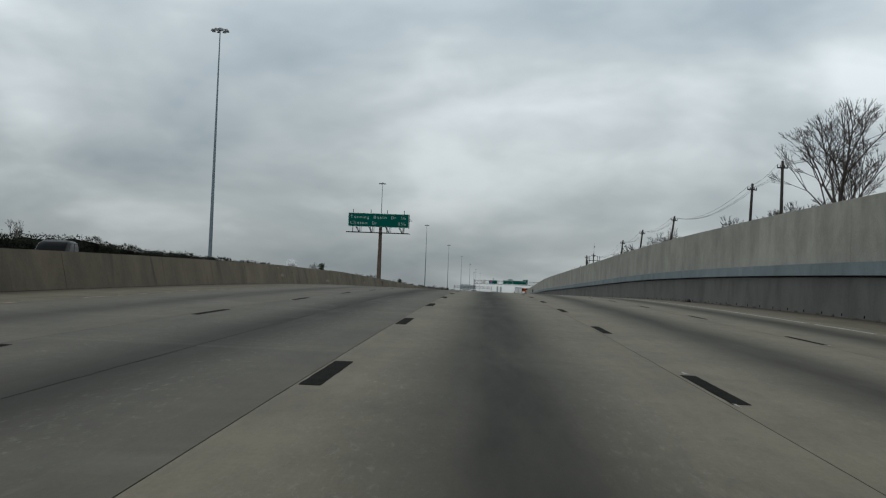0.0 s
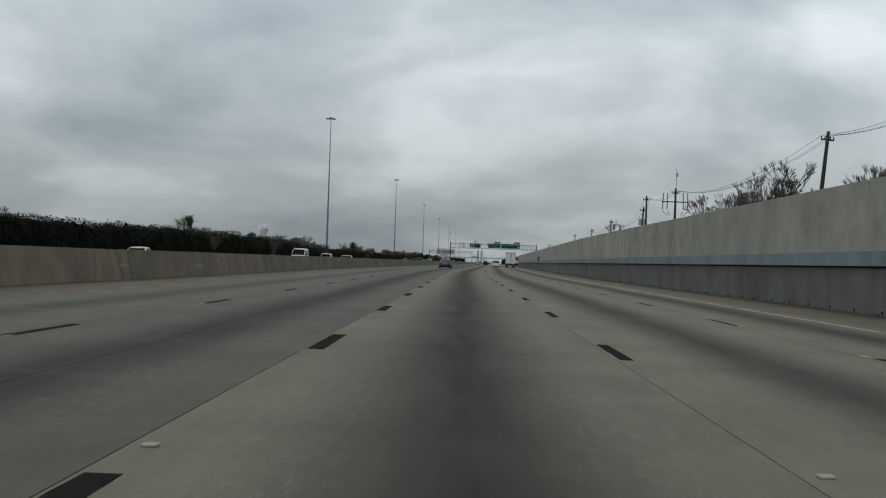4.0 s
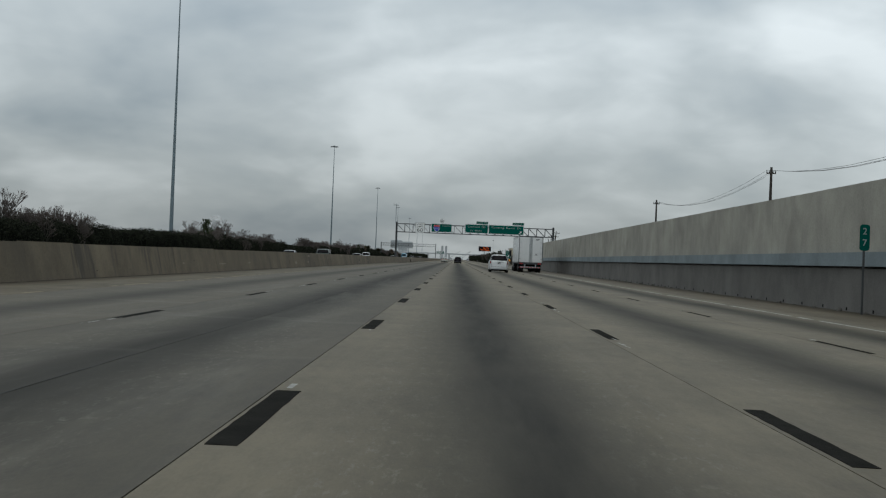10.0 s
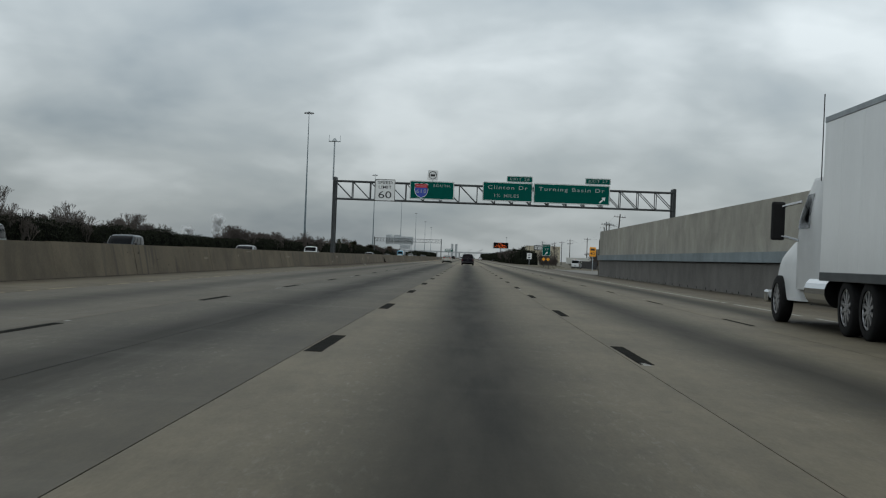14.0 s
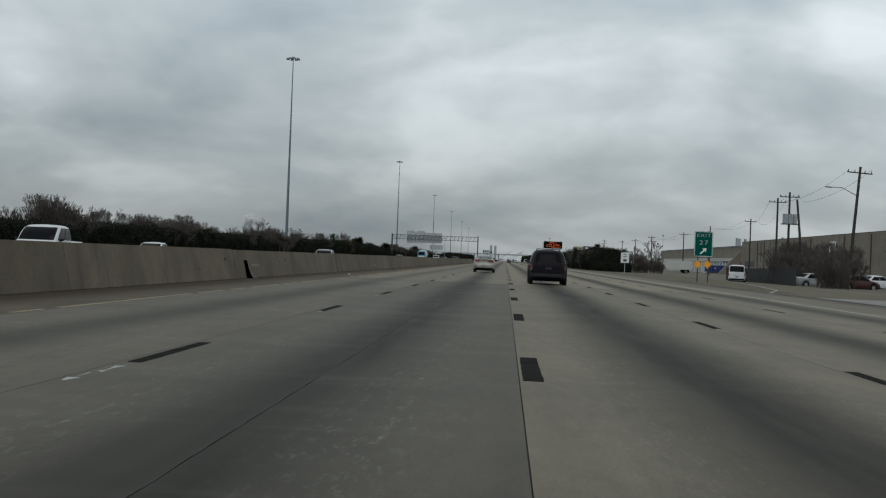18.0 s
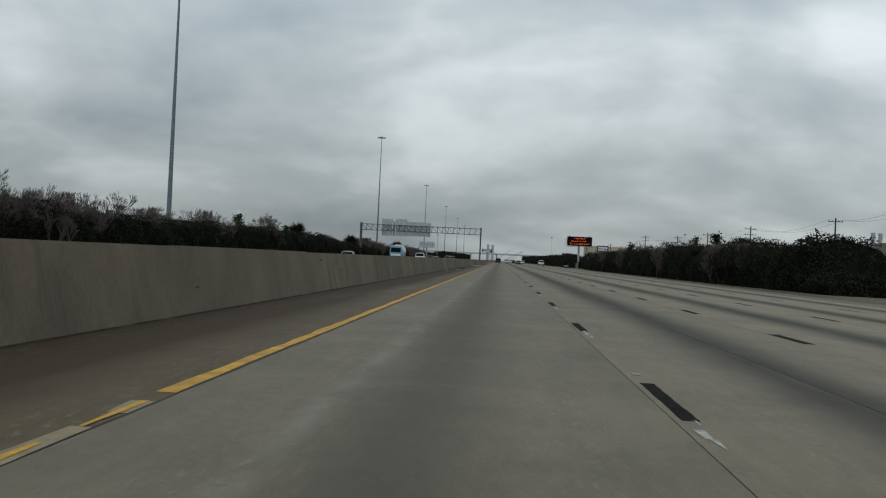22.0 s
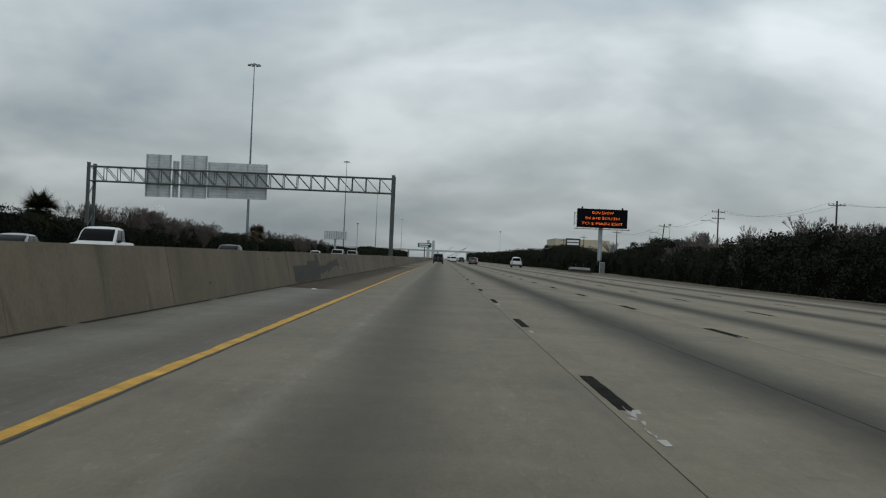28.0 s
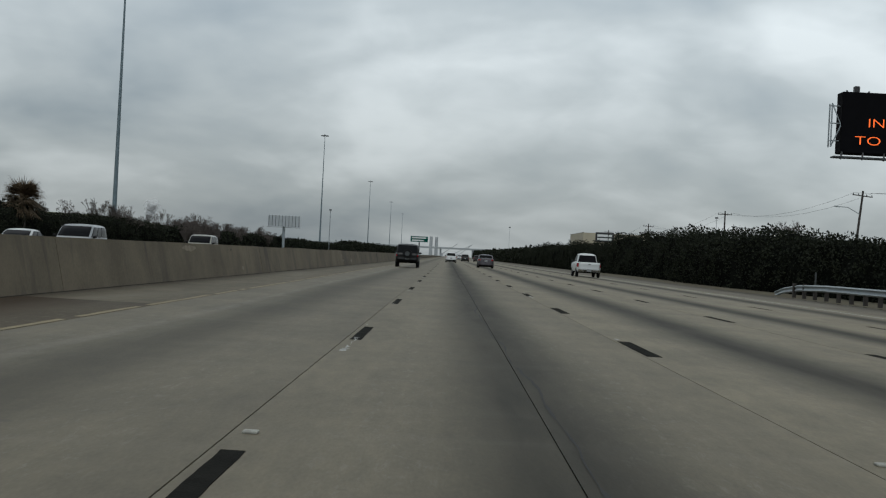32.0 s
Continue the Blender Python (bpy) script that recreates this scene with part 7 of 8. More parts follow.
hedge("dark evergreen belt beside the far carriageway", 956, 1300, lw, lambda y: lw(y) - 6, pw((956, 3.9), (1040, 4.0), (1100, 3.1), (1300, 3.3)), 6, 44, leaf=.15)
hedge("low scrub beside the far carriageway", 1296, 1700, lambda y: -43.0, lambda y: -50, pw((1296, 3.0), (1700, 3.2)), 7, 5, leaf=.4)
hedge("far scrub beside the far carriageway", 1690, 2500, lambda y: -44.0, lambda y: -52, pw((1690, 4.5), (2500, 6.0)), 8, 2, leaf=.9)
# hedge beside the outer shoulder after the exit
rf = pw((850, 16.2), (900, 15.0), (1060, 15.2), (1100, 16.8), (1150, 18.2), (1180, 18.0), (1215, 16.5), (1260, 18.5), (1500, 19))
hedge("dense dark evergreen hedge beside the outer shoulder", 856, 1150, rf, lambda y: rf(y) + 5, pw((856, 3.2), (880, 3.3), (920, 3.6), (960, 3.5), (1050, 3.4), (1090, 2.8), (1112, 2.7), (1128, 3.7), (1138, 3.7), (1150, 3.0)), 13, 90, 6.0, leaf=.14, wob=1.5)
hedge("dense dark evergreen hedge beside the outer shoulder", 1158, 1186, lambda y: 20.2, lambda y: 25, pw((1158, 2.7), (1175, 3.1), (1186, 2.6)), 14, 60, wob=1.4)
hedge("dense dark evergreen hedge beside the outer shoulder", 1176, 1500, rf, lambda y: rf(y) + 5, pw((1176, 2.6), (1200, 3.8), (1500, 4.2)), 15, 50, leaf=.16, wob=1.4)
hedge("distant dark scrub beside the outer shoulder", 1495, 2300, lambda y: 20.0, lambda y: 27, pw((1495, 4.4), (2300, 6)), 16, 2, leaf=.9)

# brushy thickets that rise out of the belt
def thicket(label, seed, h, stems, m=None):
    rs = random.Random(seed)
    t = thing("shrub", label, "shrub", m, "bare shrubs in the belt")
    segs = []
    for i in range(stems):
        o = Vector((rs.gauss(0, 1.3), rs.gauss(0, 1.0), 0))
        lean = Matrix.Rotation(rs.uniform(-.3, .3), 4, "X") @ Matrix.Rotation(rs.uniform(-.3, .3), 4, "Y")
        for a, b, r0, r1, k in tree_mesh(seed * 31 + i, h * rs.uniform(.6, 1.05), .32, 4, thick=.045):
            segs.append((o + lean @ a, o + lean @ b, r0, r1, k))
    me = seg_mesh([(a, b, max(r0, .013), max(r1, .009), k) for a, b, r0, r1, k in segs], 3)
    me.materials.append(M_TWIG)
    ob = new("crown", me)
    ob.parent = t
    return t


rk = random.Random(77)
bushes = [thicket("bare brown thicket rising out of the evergreen belt", 60 + i, h, n) for i, (h, n) in enumerate(((5.2, 15), (4.6, 18), (5.6, 14), (4.9, 16)))]
zones = ((350, 380, 4), (396, 425, 6), (440, 512, 15), (585, 690, 22), (752, 1000, 56), (1028, 1075, 11), (1112, 1230, 22), (1250, 1430, 26))
n = 0
for a, b, count in zones:
    for _ in range(count):
        p = on(rk.uniform(-46.5, -43.0), rk.uniform(a, b), .1)
        k = rk.uniform(.68, 1.08)
        mm = pose(p.x, p.y, p.z, 0, 0, rk.uniform(0, 360))
        if n < 4:
            bushes[n].matrix_basis = mm
        else:
            copy_thing(bushes[n % 4], mm).scale = (k, k, k)
        n += 1

# bare trees over the belt
rt = random.Random(21)
protos = [bare_tree("bare grey-brown winter tree rising over the belt", 100 + i, h, sp, 5) for i, (h, sp) in enumerate(((6.2, .42), (5.6, .5), (6.8, .38), (5.2, .55), (7.2, .45)))]
spots = [(-45, 452), (-45.5, 458), (-46, 496), (-45, 503), (-47, 360), (-46, 372), (-45, 405), (-46, 596), (-45, 612), (-46, 632), (-46, 655), (-45, 672), (-46.5, 760), (-44, 781), (-45, 787), (-46, 800), (-44.5, 822), (-46, 838), (-45, 852), (-44, 868), (-45, 884), (-46, 893), (-44, 903), (-45, 915), (-46, 926), (-44.5, 938), (-45, 953), (-46, 975),
         (-46, 982), (-45, 996), (-44, 1030), (-45.5, 1042), (-45, 1052), (-46, 1066), (-45, 1120), (-46, 1135), (-44, 1150), (-45, 1166), (-44, 1182), (-45, 1206), (-46, 1222), (-45, 1265), (-46, 1282), (-44, 1300), (-46, 1318), (-45, 1340), (-44.5, 1352), (-46, 1362), (-45, 1380), (-46, 1398), (-45, 1420), (-46, 130), (-47, 210), (-45, 300), (-46, 315), (-46, 420)]
for i, (x, y) in enumerate(spots):
    src = protos[i % 5]
    p = on(x, y, -.2)
    k = rt.uniform(.68, 1.0)
    mm = pose(p.x, p.y, p.z, 0, 0, rt.uniform(0, 360))
    if i < 5:
        src.matrix_basis = mm
    else:
        c = copy_thing(src, mm)
        c.scale = (k, k, k)
evergreen("ragged green conifer over the belt", 31, 6.6, 1.6, pose(-43 + road_x(349), 349, .2))
evergreen("ragged green conifer over the belt", 32, 6.0, 1.6, pose(-43, 593.5, .2))
evergreen("small green tree over the belt", 33, 5.6, 1.0, pose(-43, 961, .2))
evergreen("small green tree over the belt", 34, 5.0, 1.0, pose(-42.5, 1000, .2))
evergreen("ragged green conifer over the belt", 35, 4.9, 1.3, pose(-43, 402, .2))
bare_tree("half-bare tree with some brown leaves over the belt", 140, 6.6, .55, 5, M_LEAF_B, pose(-43, 983, .3))
bare_tree("half-bare tree with some brown leaves over the belt", 141, 5.4, .55, 5, M_LEAF_B, pose(-44, 925, -.1))
palm("squat fan palm over the belt", 41, 5.2, pose(-42.4, 1012, .2))
palm("squat fan palm over the belt", 42, 4.8, pose(-42.4, 1100, .2))
palm("squat fan palm with brown fronds by the belt", 43, 4.9, pose(-41.6, 1239, .6), True)

# trees behind the retaining wall and the hedge
WB = 3.4
for i in range(27):
    p = on(rk.uniform(29, 35), 120 + i * 6.6 + rk.uniform(-3, 3), WB - .3)
    c = copy_thing(bushes[i % 4], pose(p.x, p.y, p.z, 0, 0, rk.uniform(0, 360)))
    k = rk.uniform(.85, 1.45) * (1.0 if i % 5 else .6)
    c.scale = (k, k, k)
    c["label"] = "bare brown thicket behind the retaining wall"
bt = bare_tree("tall bare winter tree behind the retaining wall", 160, 14.0, .52, 6, None, pose(30 + road_x(110), 110, WB - .6))
bare_tree("bare shrub-like tree behind the retaining wall", 161, 9.5, .55, 5, None, pose(30 + road_x(206), 206, WB - .5))
for i, (x, y, k) in enumerate(((30, 217, 1.0), (30, 190, .8), (30, 230, .75), (31, 264, 1.0), (30, 272, .9), (31, 285, .95), (30, 296, .9), (31, 311, 1.0), (30, 126, .8), (22.6, 342, .56), (21.4, 350.7, .45), (31, 244, .8), (30, 180, .7))):
    src = protos[(i * 2 + 1) % 5]
    p = on(x, y, WB - .4)
    c = copy_thing(src, pose(p.x, p.y, p.z, 0, 0, 77 * i))
    kk = k * 1.28
    c.scale = (kk, kk, kk)
    c["label"] = "bare winter tree behind the retaining wall"
for i, (x, y, k) in enumerate(((24, 885, .8), (25, 893, .9), (24, 902, .8), (26, 870, .85), (26, 1088, .95), (27, 1094, .9), (25, 1099, .8), (27, 1140, .9), (30, 1195, .8), (28, 1232, .9), (29, 1238, .95), (27, 1290, .8))):
    c = copy_thing(protos[(i * 3) % 5], pose(x, y, -.2, 0, 0, 50 * i))
    c.scale = (k, k, k)
    c["label"] = "bare winter tree behind the hedge"
for i in range(34):
    y = 870 + i * 8.1 + rk.uniform(-3, 3)
    c = copy_thing(bushes[i % 4], pose(rf(y) + rk.uniform(1.5, 4.5), y, rk.uniform(-.3, .3), 0, 0, 61 * i))
    k = rk.uniform(.7, .98)
    c.scale = (k, k, k)
    c["label"] = "bare brown thicket in the dark hedge"
evergreen("small evergreen rising over the hedge", 51, 5.4, 1.3, pose(20.5, 1030, -.1), M_LEAF)
evergreen("small evergreen rising over the hedge", 52, 5.2, 1.4, pose(20, 925, -.1), M_LEAF)
evergreen("small evergreen rising over the hedge", 53, 5.6, 1.4, pose(21, 950, -.1), M_LEAF)


# ---- utility poles and wires ----
def utility_pole(x, y, z0, h, arms=1, lean=(0, 0), extra="", arm=1.1):
    g = on(x, y, z0)
    t = thing("utility_pole", "dark wooden utility pole with a cross-arm and insulators", "utility pole", pose(g.x, g.y, g.z, lean[0], lean[1], 0), "utility poles")
    part("pole", rodm((0, 0, -.4), (0, 0, h), .17, .11, 9), M_WOOD_POLE, t)
    for k in range(arms):
        z = h - .55 - k * 1.1
        part("crossarm", boxm(-arm, arm, -.05, .05, z - .05, z + .05), M_WOOD_POLE, t)
        for xx in (-arm * .92, -arm * .4, arm * .4, arm * .92):
            part("insulator", rodm((xx, 0, z + .05), (xx, 0, z + .24), .05, .035, 7), M_GALV_DK, t)
    if extra == "transformers":
        for k in range(3):
            part("transformer", rodm((-.55 + .55 * k, -.45, h - 3.6), (-.55 + .55 * k, -.45, h - 2.5), .26, n=12), M_GALV, t, "grey transformer can")
        part("platform", boxm(-.9, .9, -.75, .1, h - 3.7, h - 3.6), M_GALV_DK, t)
    if extra == "switch":
        part("crossarm", boxm(-1.5, 1.5, -.06, .06, h - 1.6, h - 1.48), M_WOOD_POLE, t)
        for xx in (-1.4, -.9, .9, 1.4):
            bm = bmesh.new()
            rod(bm, (xx, 0, h - 2.4), (xx * .96, 0, h - .55), .05, n=6)
            rod(bm, (xx, 0, h - 2.6), (xx * .6, 0, h - 3.1), .03, n=5)
            part("switch_rod", bm, M_GALV_DK, t)
        part("antenna", rodm((.05, 0, h), (.05, 0, h + 2.4), .03, .015, 6), M_GALV_DK, t)
        part("antenna_head", boxm(.0, .25, -.05, .05, h + 1.3, h + 1.75, .03), M_GALV, t)
    if extra == "light":
        bm = bmesh.new()
        rod(bm, (0, 0, h - 2.6), (-1.4, 0, h - 2.0), .04, n=6)
        rod(bm, (-1.4, 0, h - 2.0), (-2.4, 0, h - 2.05), .04, n=6)
        box(bm, -2.9, -2.3, -.12, .12, h - 2.12, h - 2.0, .03)
        part("lamp_arm", bm, M_GALV, t, "street lamp on a bracket")
    if extra == "cans":
        for k in (-1, 1):
            part("transformer", rodm((k * .35, -.1, h - 2.6), (k * .35, -.1, h - 1.7), .2, n=12), M_GALV, t)
    return t, g


line_a = []
for x, y, h, arms, lean, extra in ((24.9, 107, 8.0, 1, (0, 0), ""), (24.9, 120, 7.3, 1, (0, 2), ""), (24.6, 170.8, 7.6, 1, (0, 6.9), ""), (24.25, 199.9, 7.28, 1, (0, 5.5), ""), (24.45, 229, 7.0, 1, (0, 5), ""), (24.8, 291.8, 6.8, 1, (0, 0), "switch"), (24.9, 320.5, 7.4, 1, (0, 0), ""), (25.3, 331, 6.4, 1, (0, 4), "cans"), (28, 408, 7.2, 1, (0, 0), ""), (29.4, 477.5, 7.2, 1, (0, 0), ""), (29.4, 545.8, 7.3, 1, (0, 0), "")):
    t, g = utility_pole(x, y, 3.45, h, arms, lean, extra, .42)
    line_a.append(g + Vector((0, 0, h - .5)) + Vector((h * math.sin(radians(lean[1])), 0, 0)))
line_b = []
for x, y, h, arms, lean, extra in ((30.1, 752.5, 10.9, 1, (0, 4), "light"), (31.0, 774, 9.0, 0, (0, -6), ""), (31.8, 786, 10.4, 1, (0, 0), "transformers"), (34.5, 806, 10.8, 1, (0, 0), ""), (45.5, 885, 11.1, 1, (0, 0), ""), (45.1, 931.6, 10.9, 0, (0, 0), ""), (44.2, 968.5, 10.2, 1, (0, 0), ""), (42.6, 1026.5, 10.4, 2, (0, 0), ""), (43.5, 1085, 10.4, 1, (0, 0), ""), (44.2, 1143.3, 10.8, 1, (0, 0), ""), (41.7, 1202.8, 11.9, 2, (0, 0), "light"), (41.5, 1262, 10.9, 1, (0, 5), "light"), (40.6, 1325, 10.7, 1, (0, 0), ""), (40, 1400, 10.5, 1, (0, 0), ""), (40, 1470, 10.5, 1, (0, 0), "")):
    t, g = utility_pole(x, y, -.1, h, arms, lean, extra)
    line_b.append(g + Vector((0, 0, h - .5)) + Vector((h * math.sin(radians(lean[1])), 0, 0)))


def wires(name, poles, offs):
    t = thing("overhead_wire", "thin black overhead wires between the utility poles", "cable", group="overhead wires")
    for dx in offs:
        for a, b in zip(poles, poles[1:]):
            if (b - a).length > 95:
                continue
            bm = bmesh.new()
            o = Vector((dx, 0, .22))
            n = 8
            pts = [a + o + (b - a) * (i / n) - Vector((0, 0, .045 * (b - a).length * 4 * (i / n) * (1 - i / n) * .5)) for i in range(n + 1)]
            side = (b - a).cross(Vector((0, 0, 1))).normalized() * .013
            grid(bm, [[p + side, p + Vector((0, 0, .013)), p - side, p - Vector((0, 0, .013))] for p in pts], True)
            part("wire", bm, M_WIRE, t)


wires("wires", [line_a[0] + Vector((2, -60, 1))] + line_a, (-.39, .17, .39))
wires("wires", line_b, (-1.0, 1.0))

# ---- exit ramp, verge and frontage ----
bm = bmesh.new()
uvl = bm.loops.layers.uv.new("across")
M_ASPHALT = worn("frontage_road_grey", (0.17, 0.165, 0.15), .9, vary=.25, scale=.4, grain=8, relief=.3)
edge = [(628, 14.05, 17.5), (660, 14.05, 19.5), (690, 14.05, 21.5), (715, 16.5, 23.5), (740, 19.2, 25.5), (770, 22.0, 28.0), (800, 24, 30), (850, 26.5, 33), (1000, 27, 34), (1300, 27, 34)]
grid(bm, [[Vector((a, y, -.11 - FALL * a - .35 * max(0, min(1, (y - 690) / 60)))) + Vector((0, 0, .13 if y <= 700 else .07)), Vector((b, y, -.11 - FALL * b - .35 * max(0, min(1, (y - 690) / 60)))) + Vector((0, 0, .13 if y <= 700 else .07))] for y, a, b in edge])
tagged(mesh_ob("exit_ramp", bm, M_ASPHALT), "grey concrete exit ramp leading off the freeway", "road", kind="structure")
bm = bmesh.new()
grid(bm, [[on(14.06, y, .012), on(min(a, 60), y, -.06 if y < 850 else .02), on(max(a + 1, 24), y, -.08)] for y, a in ((700, 15.0), (715, 16.4), (740, 19.1), (770, 21.9), (800, 23.9), (850, 26.4), (1000, 26.9), (1300, 27))])
tagged(mesh_ob("verge", bm, M_GRASS), "dormant brown grass verge between road and ramp", "verge", kind="structure")
bm = bmesh.new()
pts = [(703, 13.4), (716, 16.4), (740, 19.3), (770, 22.2)]
for (y0, x0), (y1, x1) in zip(pts, pts[1:]):
    bm.faces.new([bm.verts.new(on(x, y, .02)) for x, y in ((x0 + .1, y0), (x0 + .24, y0), (x1 + .24, y1), (x1 + .1, y1))])
tagged(mesh_ob("gore_line", bm, M_WHITE), "white gore line where the ramp leaves", "edge line", kind="structure")

# tufts on the verge
rs = np.random.RandomState(77)
pts = []
for _ in range(5000):
    y = rs.uniform(705, 870)
    a = float(np.interp(y, [700, 715, 740, 770, 800, 850, 870], [15.0, 16.4, 19.1, 21.9, 23.9, 26.4, 26.6]))
    p = on(rs.uniform(14.2, max(14.5, a)), y, .022)
    pts.append(tuple(p))
me = cards(np.array(pts), .028, rs)
me.materials.append(leaf_mat("dry_grass_blades", (0.055, 0.046, 0.025), (0.075, 0.062, 0.035), (0.095, 0.08, 0.046)))
tagged(new("grass_tufts", me), "dry brown grass tufts on the verge", "grass", kind="stuff")


# ---- warehouses ----
M_TILT = cast_concrete("tilt_up_concrete", (0.215, 0.19, 0.155), .5, (0.14, 0.12, 0.10), (.4, .4, .05), .3)
M_METAL_W = worn("pale_sheet_wall", (0.42, 0.42, 0.39), .6, vary=.1, scale=.5, stretch=(1, 1, .2))
M_TAN = worn("tan_sheet_wall", (0.36, 0.32, 0.235), .7, vary=.12, scale=.4, stretch=(1, 1, .2))
M_ROOF = worn("grey_roof", (0.22, 0.22, 0.21), .8, vary=.2)
M_DOOR_D = worn("dark_dock_door", (0.05, 0.05, 0.055), .6)
M_BLUE_T = worn("blue_skip", (0.015, 0.04, 0.16), .5, vary=.2)


def warehouse(label, x0, x1, y0, y1, h, wall_mat, panel_w=7.5, docks=(), west_docks=(), z0=-.3):
    t = thing("warehouse", label, "building")
    part("floor_slab", boxm(x0 + .2, x1 - .2, y0 + .2, y1 - .2, z0 - .2, z0 + .1), M_ROOF, t)
    ys = steps(y0, y1, panel_w)
    for a, b in zip(ys, ys[1:]):
        part("wall_panel", boxm(x0, x0 + .25, a + .015, b - .015, z0, h + random.uniform(-.01, .01)), wall_mat, t)
    xs2 = steps(x0, x1, panel_w)
    for a, b in zip(xs2, xs2[1:]):
        part("wall_panel", boxm(a + .015, b - .015, y0 - .25, y0 - .004, z0, h), wall_mat, t)
        part("wall_panel", boxm(a + .015, b - .015, y1 + .004, y1 + .25, z0, h), wall_mat, t)
    part("wall_back", boxm(x1 - .25, x1, y0, y1, z0, h), wall_mat, t)
    part("roof", boxm(x0 + .25, x1 - .25, y0, y1, h - .6, h - .4), M_ROOF, t)
    part("coping", boxm(x0 - .04, x0 + .3, y0 - .25, y1 + .25, h + .012, h + .12), M_GALV_DK, t)
    for a, w, hh, mat in docks:
        part("dock_door", boxm(a, a + w, y0 - .31, y0 - .26, z0 + .9, z0 + .9 + hh), mat, t, "dock door")
    for a, w, hh, mat in west_docks:
        part("dock_door", boxm(x0 - .06, x0 - .01, a, a + w, z0 + .4, z0 + .4 + hh), mat, t, "dock door")
    return t


wh = warehouse("long beige tilt-up concrete warehouse beside the frontage", 65, 150, 838, 1004, 8.6, M_TILT, 5.5, [], [(986, 5.0, 3.2, M_DOOR_D), (993.5, 5.0, 3.2, M_DOOR_D), (946, 4.0, 2.6, M_DOOR_D), (912, 9.0, 3.0, M_DOOR_D), (880, 5.0, 3.0, M_DOOR_D)])
brd = part("wall_sign", boxm(64.86, 64.98, 899.5, 904.5, 5.2, 7.4), M_SIGN_W, wh, "plain white sign board")
part("board_print", boxm(64.82, 64.86, 900.4, 903.6, 5.7, 7.0), M_PLATE_T, brd, "worn dark bars on the board")
for y in (852, 874, 893, 921, 938, 957, 972, 981):
    part("downpipe", rodm((64.9, y, -.3), (64.9, y, 8.3), .13, n=6), M_RUST, wh, "rusty downpipe")
for y in (931, 964, 976):
    part("wall_stain", boxm(64.985, 64.996, y, y + 1.6, 3.2, 8.2), M_GALV_DK, wh, "dark streak down the wall")
for x, y in ((70, 975), (78, 962), (72, 930)):
    part("roof_vent", rodm((x, y, 7.9), (x, y, 9.6), .35, n=10), M_GALV, wh, "grey roof vent stack")
bm = poly_prism(bmesh.new(), [(58.6, -.5), (64.9, -.5), (64.9, 6.4)], 1004.3, 1005.4)
part("buttress", bm, M_TILT, wh, "sloping concrete buttress")
wh2 = warehouse("low warehouse wing with white dock columns under a pale canopy", 67.2, 130, 1006, 1195, 7.5, M_TILT, 6.0)
# no real recess here: a flat dark panel stands for the docks' shade
part("dock_shade_panel", boxm(66.95, 67.15, 1016, 1188, -.4, 3.3), M_DOOR_D, wh2, "flat dark panel for the shade in the dock openings")
for i in range(31):
    part("dock_column", boxm(66.0, 66.7, 1019.6 + i * 5.4, 1021.9 + i * 5.4, -.5, 3.3), M_SIGN_W, wh2, "white dock column")
part("canopy", boxm(65.7, 67.15, 1010, 1190, 3.32, 4.3), M_METAL_W, wh2, "pale canopy band")
part("roof_coping", boxm(67.0, 67.3, 1006, 1195, 7.66, 7.9), M_DOOR_D, wh2, "dark roof edge")
for x, y, h in ((85.8, 1134, 12.7), (72.2, 1050, 10.6), (74.3, 1052, 10.6)):
    part("roof_vent", rodm((x, y, 6.9), (x, y, h), .42, n=10), M_GALV, wh2, "grey roof vent stack")
for x, y in ((84, 1120), (80, 1150), (77, 1088)):
    part("roof_unit", boxm(x, x + 3, y, y + 3, 6.9, 8.7, .05), M_GALV, wh2, "grey roof unit")
warehouse("tan warehouse with a pale roof far behind the hedge", 56.6, 86, 1700, 1760, 14.4, M_TAN, 10)
sgn = thing("building_sign", "dark sign board with pale bars on the tan warehouse", "sign")
part("board", boxm(62, 70, 1699.4, 1699.74, 10.6, 14.8), M_BLACK, sgn)
for z in (12.9, 11.3):
    part("plain_bars", boxm(62.8, 69.2, 1699.34, 1699.4, z, z + 1.0), M_SIGN_W, sgn)
warehouse("brown brick building far behind the hedge", 112, 190, 1550, 1600, 12.2, M_TILT, 8)

# skip, parked trailer, compressor and parked cars on the frontage
for y0 in (1022.0, 1037.0):
    sk = thing("skip", "long blue steel roll-off container in front of the docks", "skip", group="blue containers by the docks")
    bm = bmesh.new()
    poly_prism(bm, [(62.2, .0), (64.3, .0), (64.6, 2.0), (61.9, 2.0)], y0, y0 + 13.5)
    part("tub", bm, M_BLUE_T, sk)
    for i in range(12):
        part("rib", boxm(61.78, 61.9, y0 + .3 + i * 1.15, y0 + .42 + i * 1.15, .1, 1.95), M_BLUE_T, sk)
    part("emblem", boxm(61.74, 61.78, y0 + 5.5, y0 + 8.0, .9, 1.4), M_PLATE, sk, "plain pale emblem bar")
    part("skids", boxm(62.4, 64.1, y0 + .3, y0 + 13.2, -.55, .0), M_GALV_DK, sk)
tr = thing("parked_trailer", "white box trailer parked across the warehouse yard", "trailer", pose(44.8, 956, -.45, 0, 0, 90))
part("box", boxm(-1.25, 1.25, 0, 8.6, .95, 3.0, .03), M_METAL_W, tr)
part("bogie", boxm(-1.1, 1.1, .8, 2.6, .25, .95), M_UNDER, tr)
part("landing_gear", boxm(-1, 1, 7.0, 7.2, 0, .95), M_GALV_DK, tr)
